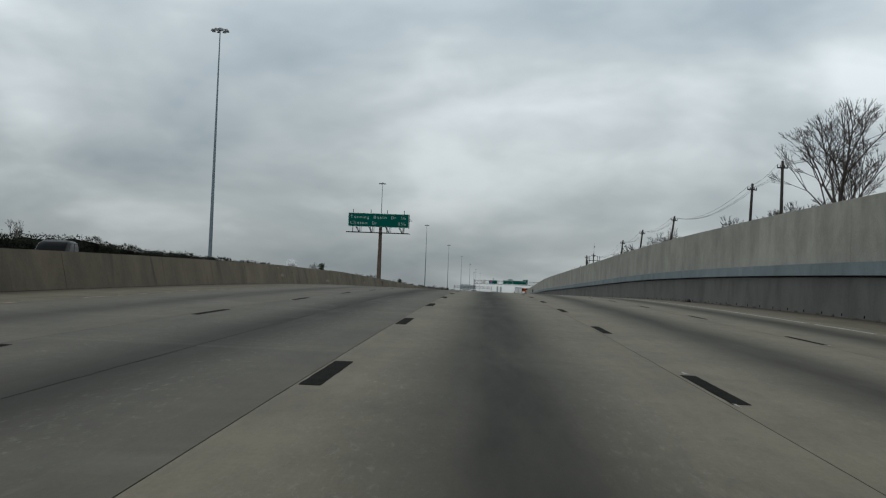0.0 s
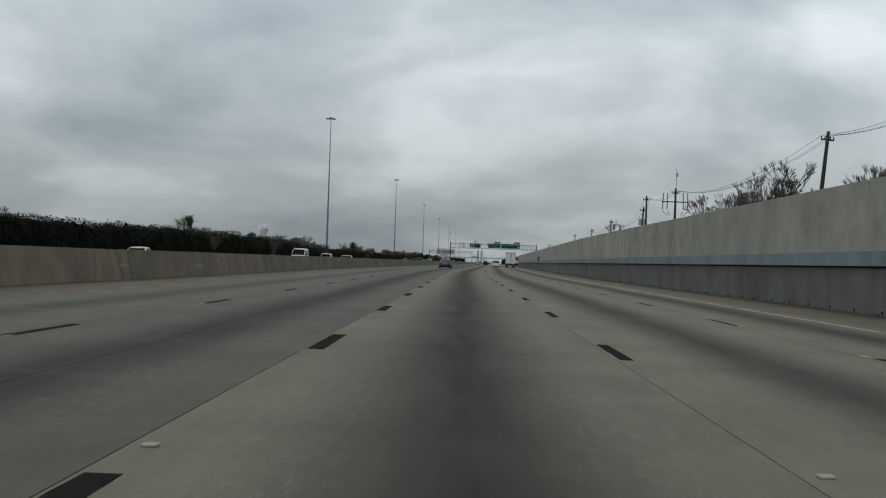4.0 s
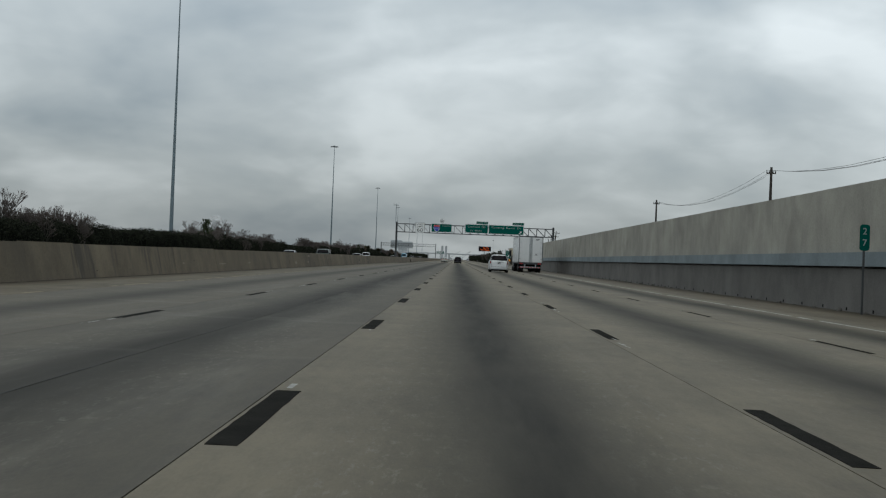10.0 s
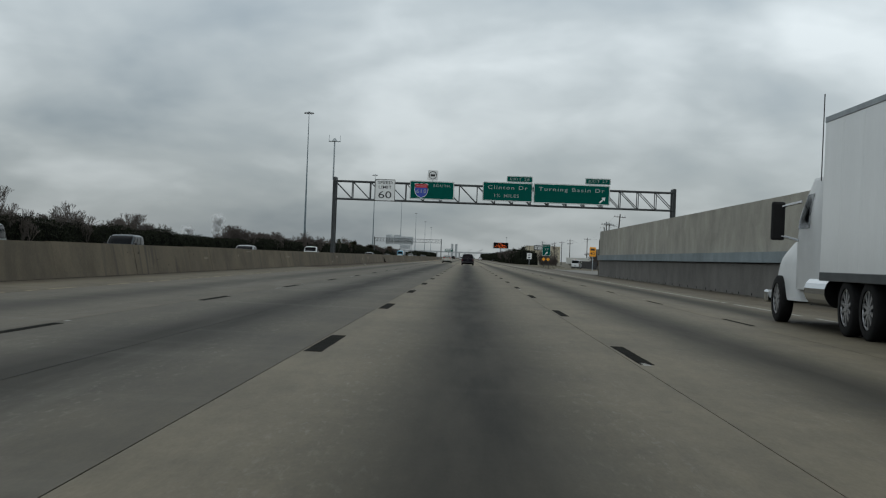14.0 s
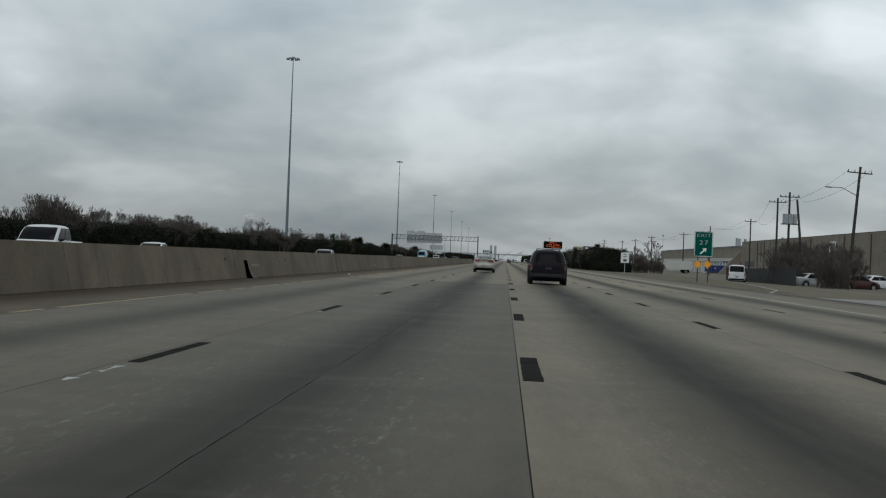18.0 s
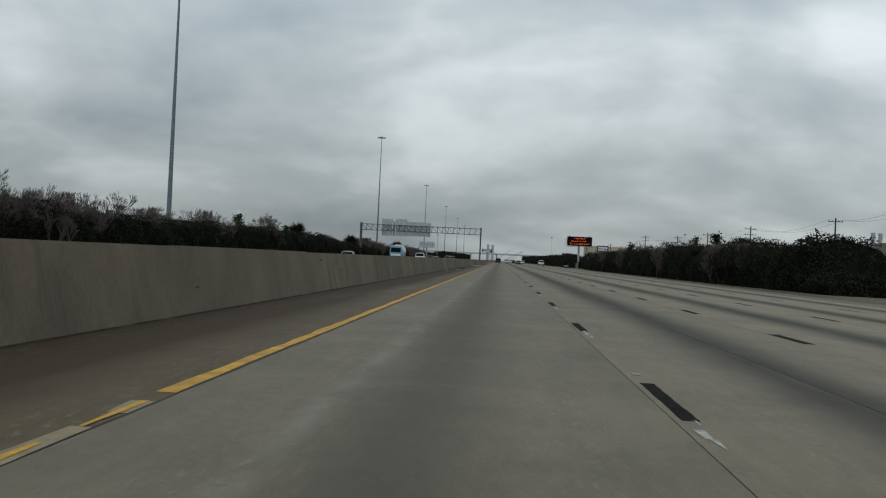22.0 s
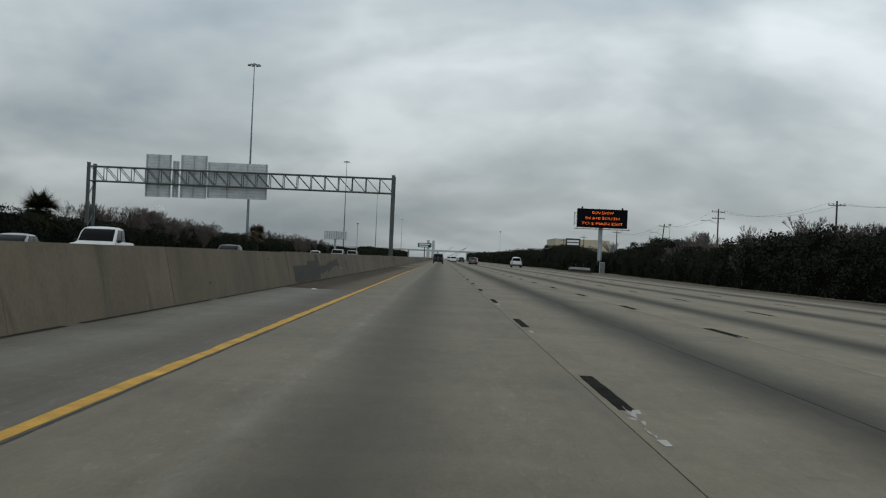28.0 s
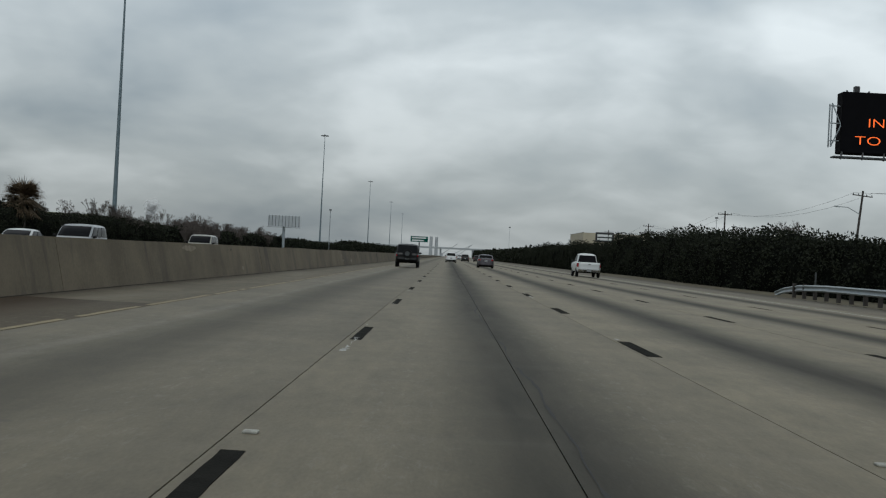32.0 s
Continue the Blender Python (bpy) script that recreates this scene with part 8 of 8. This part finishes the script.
for sg in (-1, 1):
    wheel(tr, sg * 1.0, 1.6, .48, .28, M_RIM, 8)
cc = thing("generator_trailer", "pale grey towed compressor with a round fan grille by the verge", "machine", pose(56.6, 948, -.72, 0, 0, 4))
part("housing", boxm(-2.0, 2.0, -.8, .8, .7, 2.3, .06), M_METAL_W, cc)
bm = bmesh.new()
for r in (.2, .36, .52):
    n = 18
    for i in range(n):
        a, b = 2 * math.pi * i / n, 2 * math.pi * (i + 1) / n
        rod(bm, (-.9 + r * math.cos(a), -.82, 1.5 + r * math.sin(a)), (-.9 + r * math.cos(b), -.82, 1.5 + r * math.sin(b)), .03, n=4, caps=False)
part("fan_grille", bm, M_BLACK, cc)
part("chassis", boxm(-2.6, 2.1, -.6, .6, .42, .66), M_UNDER, cc)
for sg in (-1, 1):
    wheel(cc, sg * .9, -.75, .33, .2)
    wheel(cc, sg * .9, .75, .33, .2)
for x, y, paint, lab in ((30.5, 759, P_RED, "dull red car parked by the fence"), (28.6, 768, P_SILVER, "silver car parked by the fence"), (36, 772, P_WHITE, "white car parked by the fence"), (41, 830, P_SILVER, "silver car parked in the yard"), (46, 860, P_BLUE, "blue car parked in the yard")):
    make_car(lab, pose(x, y, -.5, 0, 0, -70), paint, 4.7, 1.82, 1.46, [(0, 1.0), (.22, 1.08), (.6, 1.06), (1.1, .96), (3.4, .95), (4.0, .88), (4.6, .74), (4.7, .62)], (.6, 1.35), 1.46, (3.7, 2.8), (1.0, 3.7), splits=(.5,), group="parked cars")
# dark screened fence along the frontage
fn = thing("fence", "dark screened chain-link fence along the frontage", "fence")
for i in range(22):
    y = 762 + i * 2.2
    x = 27.6 + i * .05
    part("fence_post", rodm((x, y, -.6), (x, y, 1.4), .04, n=6), M_GALV_DK, fn)
    if i < 21:
        bm = bmesh.new()
        box(bm, -.015, .015, .05, 2.15, -.5, 1.3, m=Matrix.Translation((x, y, 0)) @ Matrix.Rotation(-math.atan2(.05, 2.2), 4, "Z"))
        part("screen", bm, M_PLASTIC, fn)

# ---- roadside signs, rail and cabinets ----
mp = thing("mile_marker", "green mile marker reading 27 on a thin post by the wall", "road sign")
p = on(13.5, 397.5)
part("post", boxm(p.x - .03, p.x + .03, p.y, p.y + .05, p.z - .05, p.z + 2.6), M_GALV_DK, mp)
part("sign_panel", panel(bmesh.new(), p.x - .15, p.x + .15, 1.80, 2.58, p.y - .02), M_GREEN, mp)
letters(mp, "2", p.x, 2.37, p.y - .03, .24)
letters(mp, "7", p.x, 2.03, p.y - .03, .24)
sp = thing("speed_limit_sign", "white speed limit sign with worn writing by the hedge", "road sign")
part("sign_panel", panel(bmesh.new(), 16.8, 18.0, 1.4, 2.9, 830), M_SIGN_W, sp)
for z, h in ((2.55, .16), (2.25, .16), (1.6, .5)):
    part("plain_bars", boxm(17.15, 17.65, 829.985, 829.992, z, z + h * .7), M_PLATE_T, sp)
part("post", boxm(17.35, 17.45, 830.01, 830.08, -.4, 2.9), M_GALV, sp)
ad = thing("ramp_speed_sign", "amber ramp advisory sign reading 40 on a post", "road sign")
part("sign_panel", panel(bmesh.new(), 20.15, 21.1, 2.0, 3.4, 697), M_ORANGE, ad)
letters(ad, "40", 20.62, 2.42, 696.985, .45, M_BLACK, .7)
part("plain_bars", boxm(20.3, 20.95, 696.985, 696.992, 2.9, 3.2), M_BLACK, ad)
part("post", boxm(20.6, 20.7, 697.01, 697.08, -.5, 3.4), M_GALV, ad)
gr = thing("guardrail", "galvanised W-beam guardrail with a turned-down end", "guardrail", kind="structure")
prof = [(-.04, -.155), (.03, -.10), (-.04, -.02), (-.04, .02), (.03, .10), (-.04, .155)]
path = [(1189, 15.3, .05), (1186, 15.0, .30), (1182, 14.75, .50), (1177, 14.6, .58), (1165, 14.55, .58), (1152, 14.6, .58)]
bm = bmesh.new()
grid(bm, [[on(x - dx, y, z + dz) for dx, dz in prof] for y, x, z in path])
part("rail", bm, M_GALV, gr)
for y in steps(1153, 1183, 1.9):
    part("rail_post", boxm(14.72, 14.88, y - .08, y + .08, -.4, .62), M_WOOD_POLE, gr, "timber rail post")
cb = thing("control_cabinet", "grey steel control cabinet behind the guardrail", "cabinet")
part("body", boxm(17.6, 18.3, 1166.5, 1167.2, -.3, 1.5, .03), M_GALV, cb)
part("door", boxm(17.65, 18.25, 1166.44, 1166.49, -.1, 1.4), M_LAMP, cb)
for y in (1172, 1183):
    mk = thing("delineator_post", "thin grey delineator post behind the guardrail", "post")
    part("post", boxm(15.8, 15.88, y, y + .05, -.3, 1.2), M_GALV_DK, mk)

# message board of the far carriageway, back side
bb = thing("message_board", "grey message board seen from behind beside the far carriageway", "message board")
part("housing", boxm(-45.8, -38.2, 1436, 1436.9, 6.2, 8.8, .05), M_SIGN_BACK, bb)
bm = bmesh.new()
for x in steps(-45.6, -38.4, .9):
    box(bm, x - .05, x + .05, 1435.9, 1436, 6.2, 8.8)
part("ribs", bm, M_GALV_DK, bb)
part("pole", rodm((-42, 1436.5, -.6), (-42, 1436.5, 6.3), .33, n=14), M_GALV, bb)
part("catwalk", boxm(-46, -38, 1435.2, 1435.85, 5.95, 6.02), M_GALV_DK, bb)
# green sign far ahead and light poles
fs = green_sign("green guide sign far ahead beside the median", -17.2, -10.3, 6.0, 8.3, 1640, [])
part("plain_bars", boxm(-16.6, -11, 1639.97, 1639.985, 7.4, 7.9), M_SIGN_W, fs, "pale bar of writing")
part("plain_bars", boxm(-16.6, -12, 1639.97, 1639.985, 6.4, 6.9), M_SIGN_W, fs, "pale bar of writing")
part("post", rodm((-13.7, 1640.4, -.2), (-13.7, 1640.4, 7), .25, n=10), M_GALV_DK, fs)
for x, y, h in ((-43.2, 1573, 14.7), (60, 2476, 33), (139, 1821, 28)):
    lp = thing("light_pole", "thin steel light pole with a floodlight head", "street lamp", group="thin light poles")
    part("pole", rodm((x, y, -.6), (x, y, h), .16, .12, 8), M_GALV, lp)
    part("head", boxm(x - .03 * h, x + .03 * h, y - .2, y + .2, h - .1, h + .03 * h, .04), M_LAMP, lp)
# grass bank on the far side
M_BANK = worn("thin_green_grass", (0.07, 0.075, 0.028), .95, vary=.35, scale=.3, grain=6, relief=.5)
bm = bmesh.new()
grid(bm, [[Vector((-50, y, -.7)), Vector((-60, y, h)), Vector((-85, y, h + .3)), Vector((-110, y, -.7))] for y, h in ((1230, -.6), (1260, 3.8), (1330, 4.9), (1420, 4.3), (1520, 3.0), (1600, -.6))])
tagged(mesh_ob("verge", bm, M_BANK), "grassy bank beyond the far carriageway", "verge", kind="structure")
# shapes on the horizon: an elevated road and port cranes
M_FAR = worn("distant_concrete", (0.33, 0.35, 0.36), .9, vary=.1)
br = thing("bridge", "pale concrete flyover far ahead on the horizon", "bridge")
part("deck", boxm(-160, 60, 2560, 2572, 8.5, 10.5), M_FAR, br)
for x in range(-150, 61, 35):
    part("pier", boxm(x - 1, x + 1, 2564, 2568, -1, 8.5), M_FAR, br)
for x, y, h in ((-25, 2900, 26), (-18, 2930, 26)):
    st = thing("chimney", "pale chimney stack on the horizon", "chimney")
    part("chimney_shaft", rodm((x, y, -1), (x, y, h), 2.4, 2.0, 12), M_FAR, st)
for x, l, a in ((-10, 24, 35), (4, 26, -30), (12, 22, 40)):
    cr = thing("crane", "thin crane jib on the horizon", "crane")
    part("jib", rodm((x, 2800, 3), (x + l * math.cos(radians(a)), 2800, 3 + l * abs(math.sin(radians(a)))), .5, .3, 6), M_FAR, cr)
    part("cab", boxm(x - 2, x + 2, 2798, 2802, -1, 4), M_FAR, cr)


# ---- litter and marks along the road ----
def scrap(name, label, category, x, y, z, l, w, h, yaw, mat, seed):
    """A torn, curled strip lying on the road."""
    r = random.Random(seed)
    g = on(x, y, z)
    bm = bmesh.new()
    rows = []
    n = 8
    for i in range(n + 1):
        u = i / n
        half = w * (.25 + .75 * math.sin(math.pi * (u * .8 + .12))) * r.uniform(.75, 1.1)
        top = h * (math.sin(math.pi * u) ** 1.5 * .5 + .5 * u * u * u) + .012
        xx = (u - .5) * l
        off = r.uniform(-.15, .15) * w
        rows.append([(xx, off - half, 0), (xx, off - half * .6, top * .8), (xx, off + half * .1, top), (xx, off + half, .0)])
    grid(bm, rows, True)
    bmesh.ops.recalc_face_normals(bm, faces=bm.faces[:])
    ob = tagged(mesh_ob(name, bm, mat, True), label, category)
    ob.matrix_basis = pose(g.x, g.y, g.z, 0, math.degrees(FALL), yaw)
    return ob


scrap("tyre_tread", "shredded black tyre tread on the outer shoulder", "tyre scrap", 13.3, 77.5, .004, 2.3, .16, .30, 78, M_SCRAP, 3)
scrap("tyre_tread", "shredded black tyre tread at the foot of the wall", "tyre scrap", 13.4, 386.6, .004, 1.7, .16, .22, 84, M_SCRAP, 4)
scrap("tyre_tread", "small strip of tyre tread on the inner shoulder", "tyre scrap", -9.2, 913.8, .004, .9, .10, .06, 15, M_SCRAP, 5)
scrap("tyre_tread", "small strip of tyre tread on the inner shoulder", "tyre scrap", -9.25, 925.3, .004, .6, .10, .08, 60, M_SCRAP, 6)
scrap("rubber_flap", "small black scrap on the inner shoulder", "scrap", -8.9, 737.0, .004, .18, .06, .08, 30, M_SCRAP, 8)
for i, (x, y) in enumerate(((-8.45, 631), (-9.5, 884.2), (-8.9, 893.6), (-8.2, 702), (11.8, 372), (-8.6, 1015))):
    scrap("paper_scrap", "pale crumpled paper scrap on the shoulder", "litter", x, y, .004, .15, .05, .04, 40 * i, M_SIGN_W, 20 + i)
rl = random.Random(44)
y = 39.0
while y < 612:
    q = on(13.975, y, .0)
    part("weep_hole", boxm(q.x - .004, q.x + .02, q.y - .06, q.y + .06, q.z + .03, q.z + .13), M_UNDER, wall, "dark weep hole")
    if rl.random() < .75:
        scrap("clod", "small dark clod at the foot of the wall", "litter", 13.75 + rl.uniform(-.12, .1), y, .004, rl.uniform(.12, .3), rl.uniform(.05, .12), rl.uniform(.05, .16), rl.uniform(0, 180), M_STREAK, int(y))
    y += 2.74
# pale repair strip on the base of the wall, and old paint smears on the barrier
bm = bmesh.new()
bm.faces.new([bm.verts.new(on(13.974, yy, z)) for yy, z in ((373.35, .02), (374.1, .02), (374.0, 1.42), (373.55, 1.42))])
tagged(mesh_ob("repair_strip", bm, M_WALL_UP), "pale mortar repair strip on the sooty wall base", "repair", kind="structure")


def barrier_x(z):
    return -9.70 - z * .2233 + .004


sm = thing("paint_smear", "faded pale paint smears on the median barrier", "paint smear", kind="structure")
for ya, za, yb, zb, w in ((363.0, .9, 363.2, .5, .05), (363.0, .5, 364.2, .48, .05), (364.0, .95, 364.3, .2, .06), (364.2, .2, 364.9, .18, .05), (365.0, .75, 365.2, .25, .05), (365.1, .27, 366.3, .25, .06), (364.6, .93, 364.7, .6, .12)):
    bm = bmesh.new()
    if abs(yb - ya) > abs(zb - za):
        q = ((ya, za - w / 2), (yb, zb - w / 2), (yb, zb + w / 2), (ya, za + w / 2))
    else:
        q = ((ya - w * 1.6, za), (ya + w * 1.6, za), (yb + w * 1.6, zb), (yb - w * 1.6, zb))
    bm.faces.new([bm.verts.new(on(barrier_x(z) + .004, yy, z)) for yy, z in q])
    part("smear", bm, M_GRAFFITI, sm)
# dark runs and patches on the barrier
dk = thing("barrier_stain", "dark sooty runs down the median barrier", "stain", kind="structure")
rl = random.Random(91)
runs = [(894.7, .8), (899.5, .55), (901.5, .6), (908.5, .5), (909.6, .7)]
M_RUN = worn("sooty_run", (0.030, 0.027, 0.023), 0.9, vary=0.75, scale=5, grain=30)
for y, w in runs:
    bm = bmesh.new()
    d = rl.uniform(.35, .95)
    rows = []
    for i in range(7):
        z = 1.0 - d * i / 6
        k = w * (1 - .6 * (i / 6) ** 1.5) * rl.uniform(.7, 1.1)
        sh_y = rl.uniform(-.08, .08)
        rows.append([on(barrier_x(z) + .003, y + sh_y - k / 2, z), on(barrier_x(z) + .003, y + sh_y + k / 2, z)])
    grid(bm, rows)
    part("run", bm, M_RUN, dk)

# a burnt, sooty band along the barrier
for y0, y1, mid, tall in ((1024.8, 1029.6, lambda y: .52, lambda y: .47), (1029.2, 1038.4, lambda y: .37 + .034 * (y - 1030), lambda y: .13 + .09 * noise.noise(Vector((y * .9, 3.3, 0)))), (1038.0, 1038.9, lambda y: .68, lambda y: .28), (1043.9, 1044.6, lambda y: .55, lambda y: .27)):
    bm = bmesh.new()
    rows = []
    for y in steps(y0, y1, .16):
        end = min(1.0, .35 + 2.2 * min(y - y0, y1 - y))
        zs = [min(1.0, max(.02, mid(y) + sg * (tall(y) * end + .10 * noise.noise(Vector((y * 2.3, sg * 5.0, 1)))))) for sg in (-1, 1)]
        rows.append([on(barrier_x(z) + .004, y, z) for z in (zs[0], sum(zs) / 2, zs[1])])
    grid(bm, rows)
    part("run", bm, M_RUN, dk)

# bare shrubs and a small tree by the fence of the frontage
for i, (x, y, k) in enumerate(((29.0, 770, .55), (31.5, 781, .7), (33.5, 790, .6), (36, 800, .8), (39, 812, .6), (24.0, 862, .75), (25.5, 858, .6), (23.5, 867, .85), (28.4, 752, .7), (29.6, 757, .9), (31.0, 762, .8), (33.0, 768, 1.0), (30.2, 774, .9), (34.5, 778, 1.1), (32.0, 786, 1.0), (35.5, 792, 1.2), (37.0, 806, 1.1), (40.5, 824, 1.2), (43.0, 838, 1.0), (34.0, 744, .9), (36.5, 752, 1.0))):
    c = copy_thing(bushes[i % 4], pose(x, y, -.6, 0, 0, 70 * i))
    c.scale = (k, k, k)
    c["label"] = "bare grey shrub by the frontage fence"

# a plume of steam from a far works
M_STEAM, _nt, _b = material("thin_white_steam", (0.82, 0.83, 0.84), 1.0, 0.0, 0.0)
_mx, _tr = nd(_nt, "ShaderNodeMixShader"), nd(_nt, "ShaderNodeBsdfTransparent")
_mx.inputs[0].default_value = 0.16
_nt.links.new(_tr.outputs[0], _mx.inputs[1])
_nt.links.new(_b.outputs[0], _mx.inputs[2])
_nt.links.new(_mx.outputs[0], _nt.nodes["Material Output"].inputs[0])
st = thing("steam_plume", "small white steam plume over the far horizon", "steam")
rp = random.Random(15)
part("chimney_shaft", rodm((-725, 4300, -6), (-725, 4300, 34), 3.0, 2.4, 10), M_FAR, st, "pale works chimney")
part("chimney_shaft", rodm((-800, 4300, -6), (-800, 4300, 42), 3.0, 2.4, 10), M_FAR, st, "pale works chimney")
for bx, by, bz, n, w, hgt in ((-725, 4300, 62, 34, 11, 62), (-800, 4300, 48, 16, 22, 14)):
    for i in range(n):
        bm = bmesh.new()
        u = i / n
        r = (4 + 9 * u) * rp.uniform(.5, 1.2)
        mm = Matrix.Translation((bx + rp.gauss(0, w * (.25 + .5 * u)) + 10 * u, by, bz + hgt * (u - .5)))
        g = bmesh.ops.create_icosphere(bm, subdivisions=3, radius=r, matrix=mm)
        for v in g["verts"]:
            v.co += v.normal * noise.noise(v.co * .12) * r * .45
        part("puff", bm, M_STEAM, st, smooth=True)

# chips, scratches and pale scrapes on the barrier face
mk = thing("barrier_scars", "dark chips and pale scrapes on the median barrier", "scars", kind="structure")
# chips are flat patches; this dark colour paints the shadow inside them
M_SCAR = worn("chip_shadow", (0.055, 0.048, 0.038), 0.95, vary=0.4, scale=9, spec=0.05)
M_SCRAPE = worn("scraped_concrete", (0.185, 0.155, 0.113), 0.9, vary=0.3, scale=4, grain=25)
rc = random.Random(123)
for i in range(150):
    y, z = rc.uniform(60, 1230), rc.uniform(.2, .92)
    pale = rc.random() < .4
    l, h = (rc.uniform(.3, 2.4), rc.uniform(.05, .30)) if pale else (rc.uniform(.06, .5), rc.uniform(.015, .10))
    n = 7
    bm = bmesh.new()
    top, bot = [], []
    for k in range(n + 1):
        u = k / n
        e = math.sin(math.pi * (.06 + .88 * u)) * h / 2
        top.append((y + (u - .5) * l, z + e * rc.uniform(.5, 1.2) + .02 * u))
        bot.append((y + (u - .5) * l, z - e * rc.uniform(.5, 1.2) + .02 * u))
    grid(bm, [[on(barrier_x(zz) + .004, yy, zz) for yy, zz in top], [on(barrier_x(zz) + .004, yy, zz) for yy, zz in bot]])
    part("scrape" if pale else "chip", bm, M_SCRAPE if pale else M_SCAR, mk)

# broken scrap lying in the middle lane
scrap("broken_scrap", "torn dark and white plastic scrap on the road", "scrap", 1.12, 298.5, .004, .30, .04, .04, 15, M_SCRAP, 31)
scrap("broken_scrap", "torn white plastic scrap on the road", "scrap", .96, 298.0, .004, .2, .07, .04, 50, M_SIGN_T, 32)

# sooty tide mark along one stretch of the barrier
rq = random.Random(8)
lo, hi = pw((1020, .02), (1029.3, .05), (1029.6, .30), (1033, .28), (1035.5, .40), (1037.5, .50), (1039.5, .45)), pw((1020, .97), (1029.2, .95), (1029.6, .52), (1031, .50), (1034, .66), (1036, .70), (1037.6, .74), (1038.1, .95), (1039.2, .92), (1039.5, .6))
bm = bmesh.new()
rows = []
for yy in steps(1020.2, 1039.5, .16):
    a, b = lo(yy) + rq.gauss(0, .035), hi(yy) + rq.gauss(0, .03)
    b = min(b, 1.0)
    a = min(a, b - .04)
    rows.append([on(barrier_x(z) + .003, yy, z) for z in (a, (a + b) / 2, b)])
grid(bm, rows)
part("tide_mark", bm, M_RUN, dk, "dark ragged tide mark")
bm = bmesh.new()
rows = []
for i, z in enumerate((.98, .8, .6, .45, .35)):
    w = (.5, .62, .55, .4, .15)[i]
    rows.append([on(barrier_x(z) + .003, 1044.2 - w / 2 * rq.uniform(.7, 1.2), z), on(barrier_x(z) + .003, 1044.2 + w / 2 * rq.uniform(.7, 1.2), z)])
grid(bm, rows)
part("tide_mark", bm, M_RUN, dk, "dark run of soot")

# bent plastic panel that leans on the barrier
lp = thing("fallen_panel", "bent grey plastic panel leaning on the median barrier", "scrap")
rows = []
for z, xo, ya, yb in ((0, .20, 682.4, 683.5), (.06, .17, 682.4, 683.2), (.14, .13, 682.4, 683.0), (.4, .07, 682.4, 682.95), (.64, .02, 682.4, 682.85), (.68, .015, 682.45, 682.75)):
    xx = barrier_x(z) + xo
    rows.append([on(xx, ya, z), on(xx, (ya + yb) / 2, z + .01), on(xx, yb, z)])
bm = bmesh.new()
grid(bm, rows)
bmesh.ops.solidify(bm, geom=bm.faces[:], thickness=.02)
part("panel", bm, worn("scuffed_grey_plastic", (0.12, 0.115, 0.12), .6, vary=.4, scale=6), lp)
# the near end face, plain black
bm = bmesh.new()
grid(bm, [[on(barrier_x(z) + .01, 682.37, z), on(barrier_x(z) + xo + .02, 682.37, z)] for z, xo in ((.0, .22), (.14, .16), (.4, .12), (.66, .10))])
bmesh.ops.solidify(bm, geom=bm.faces[:], thickness=.03)
part("end_face", bm, M_UNDER, lp, "black near end face")
bm = bmesh.new()
grid(bm, [[on(barrier_x(z) + xo, yy, z) for yy in (682.5, 682.72)] for z, xo in ((.54, .062), (.59, .052))])
part("slot", bm, M_UNDER, lp, "dark slot")
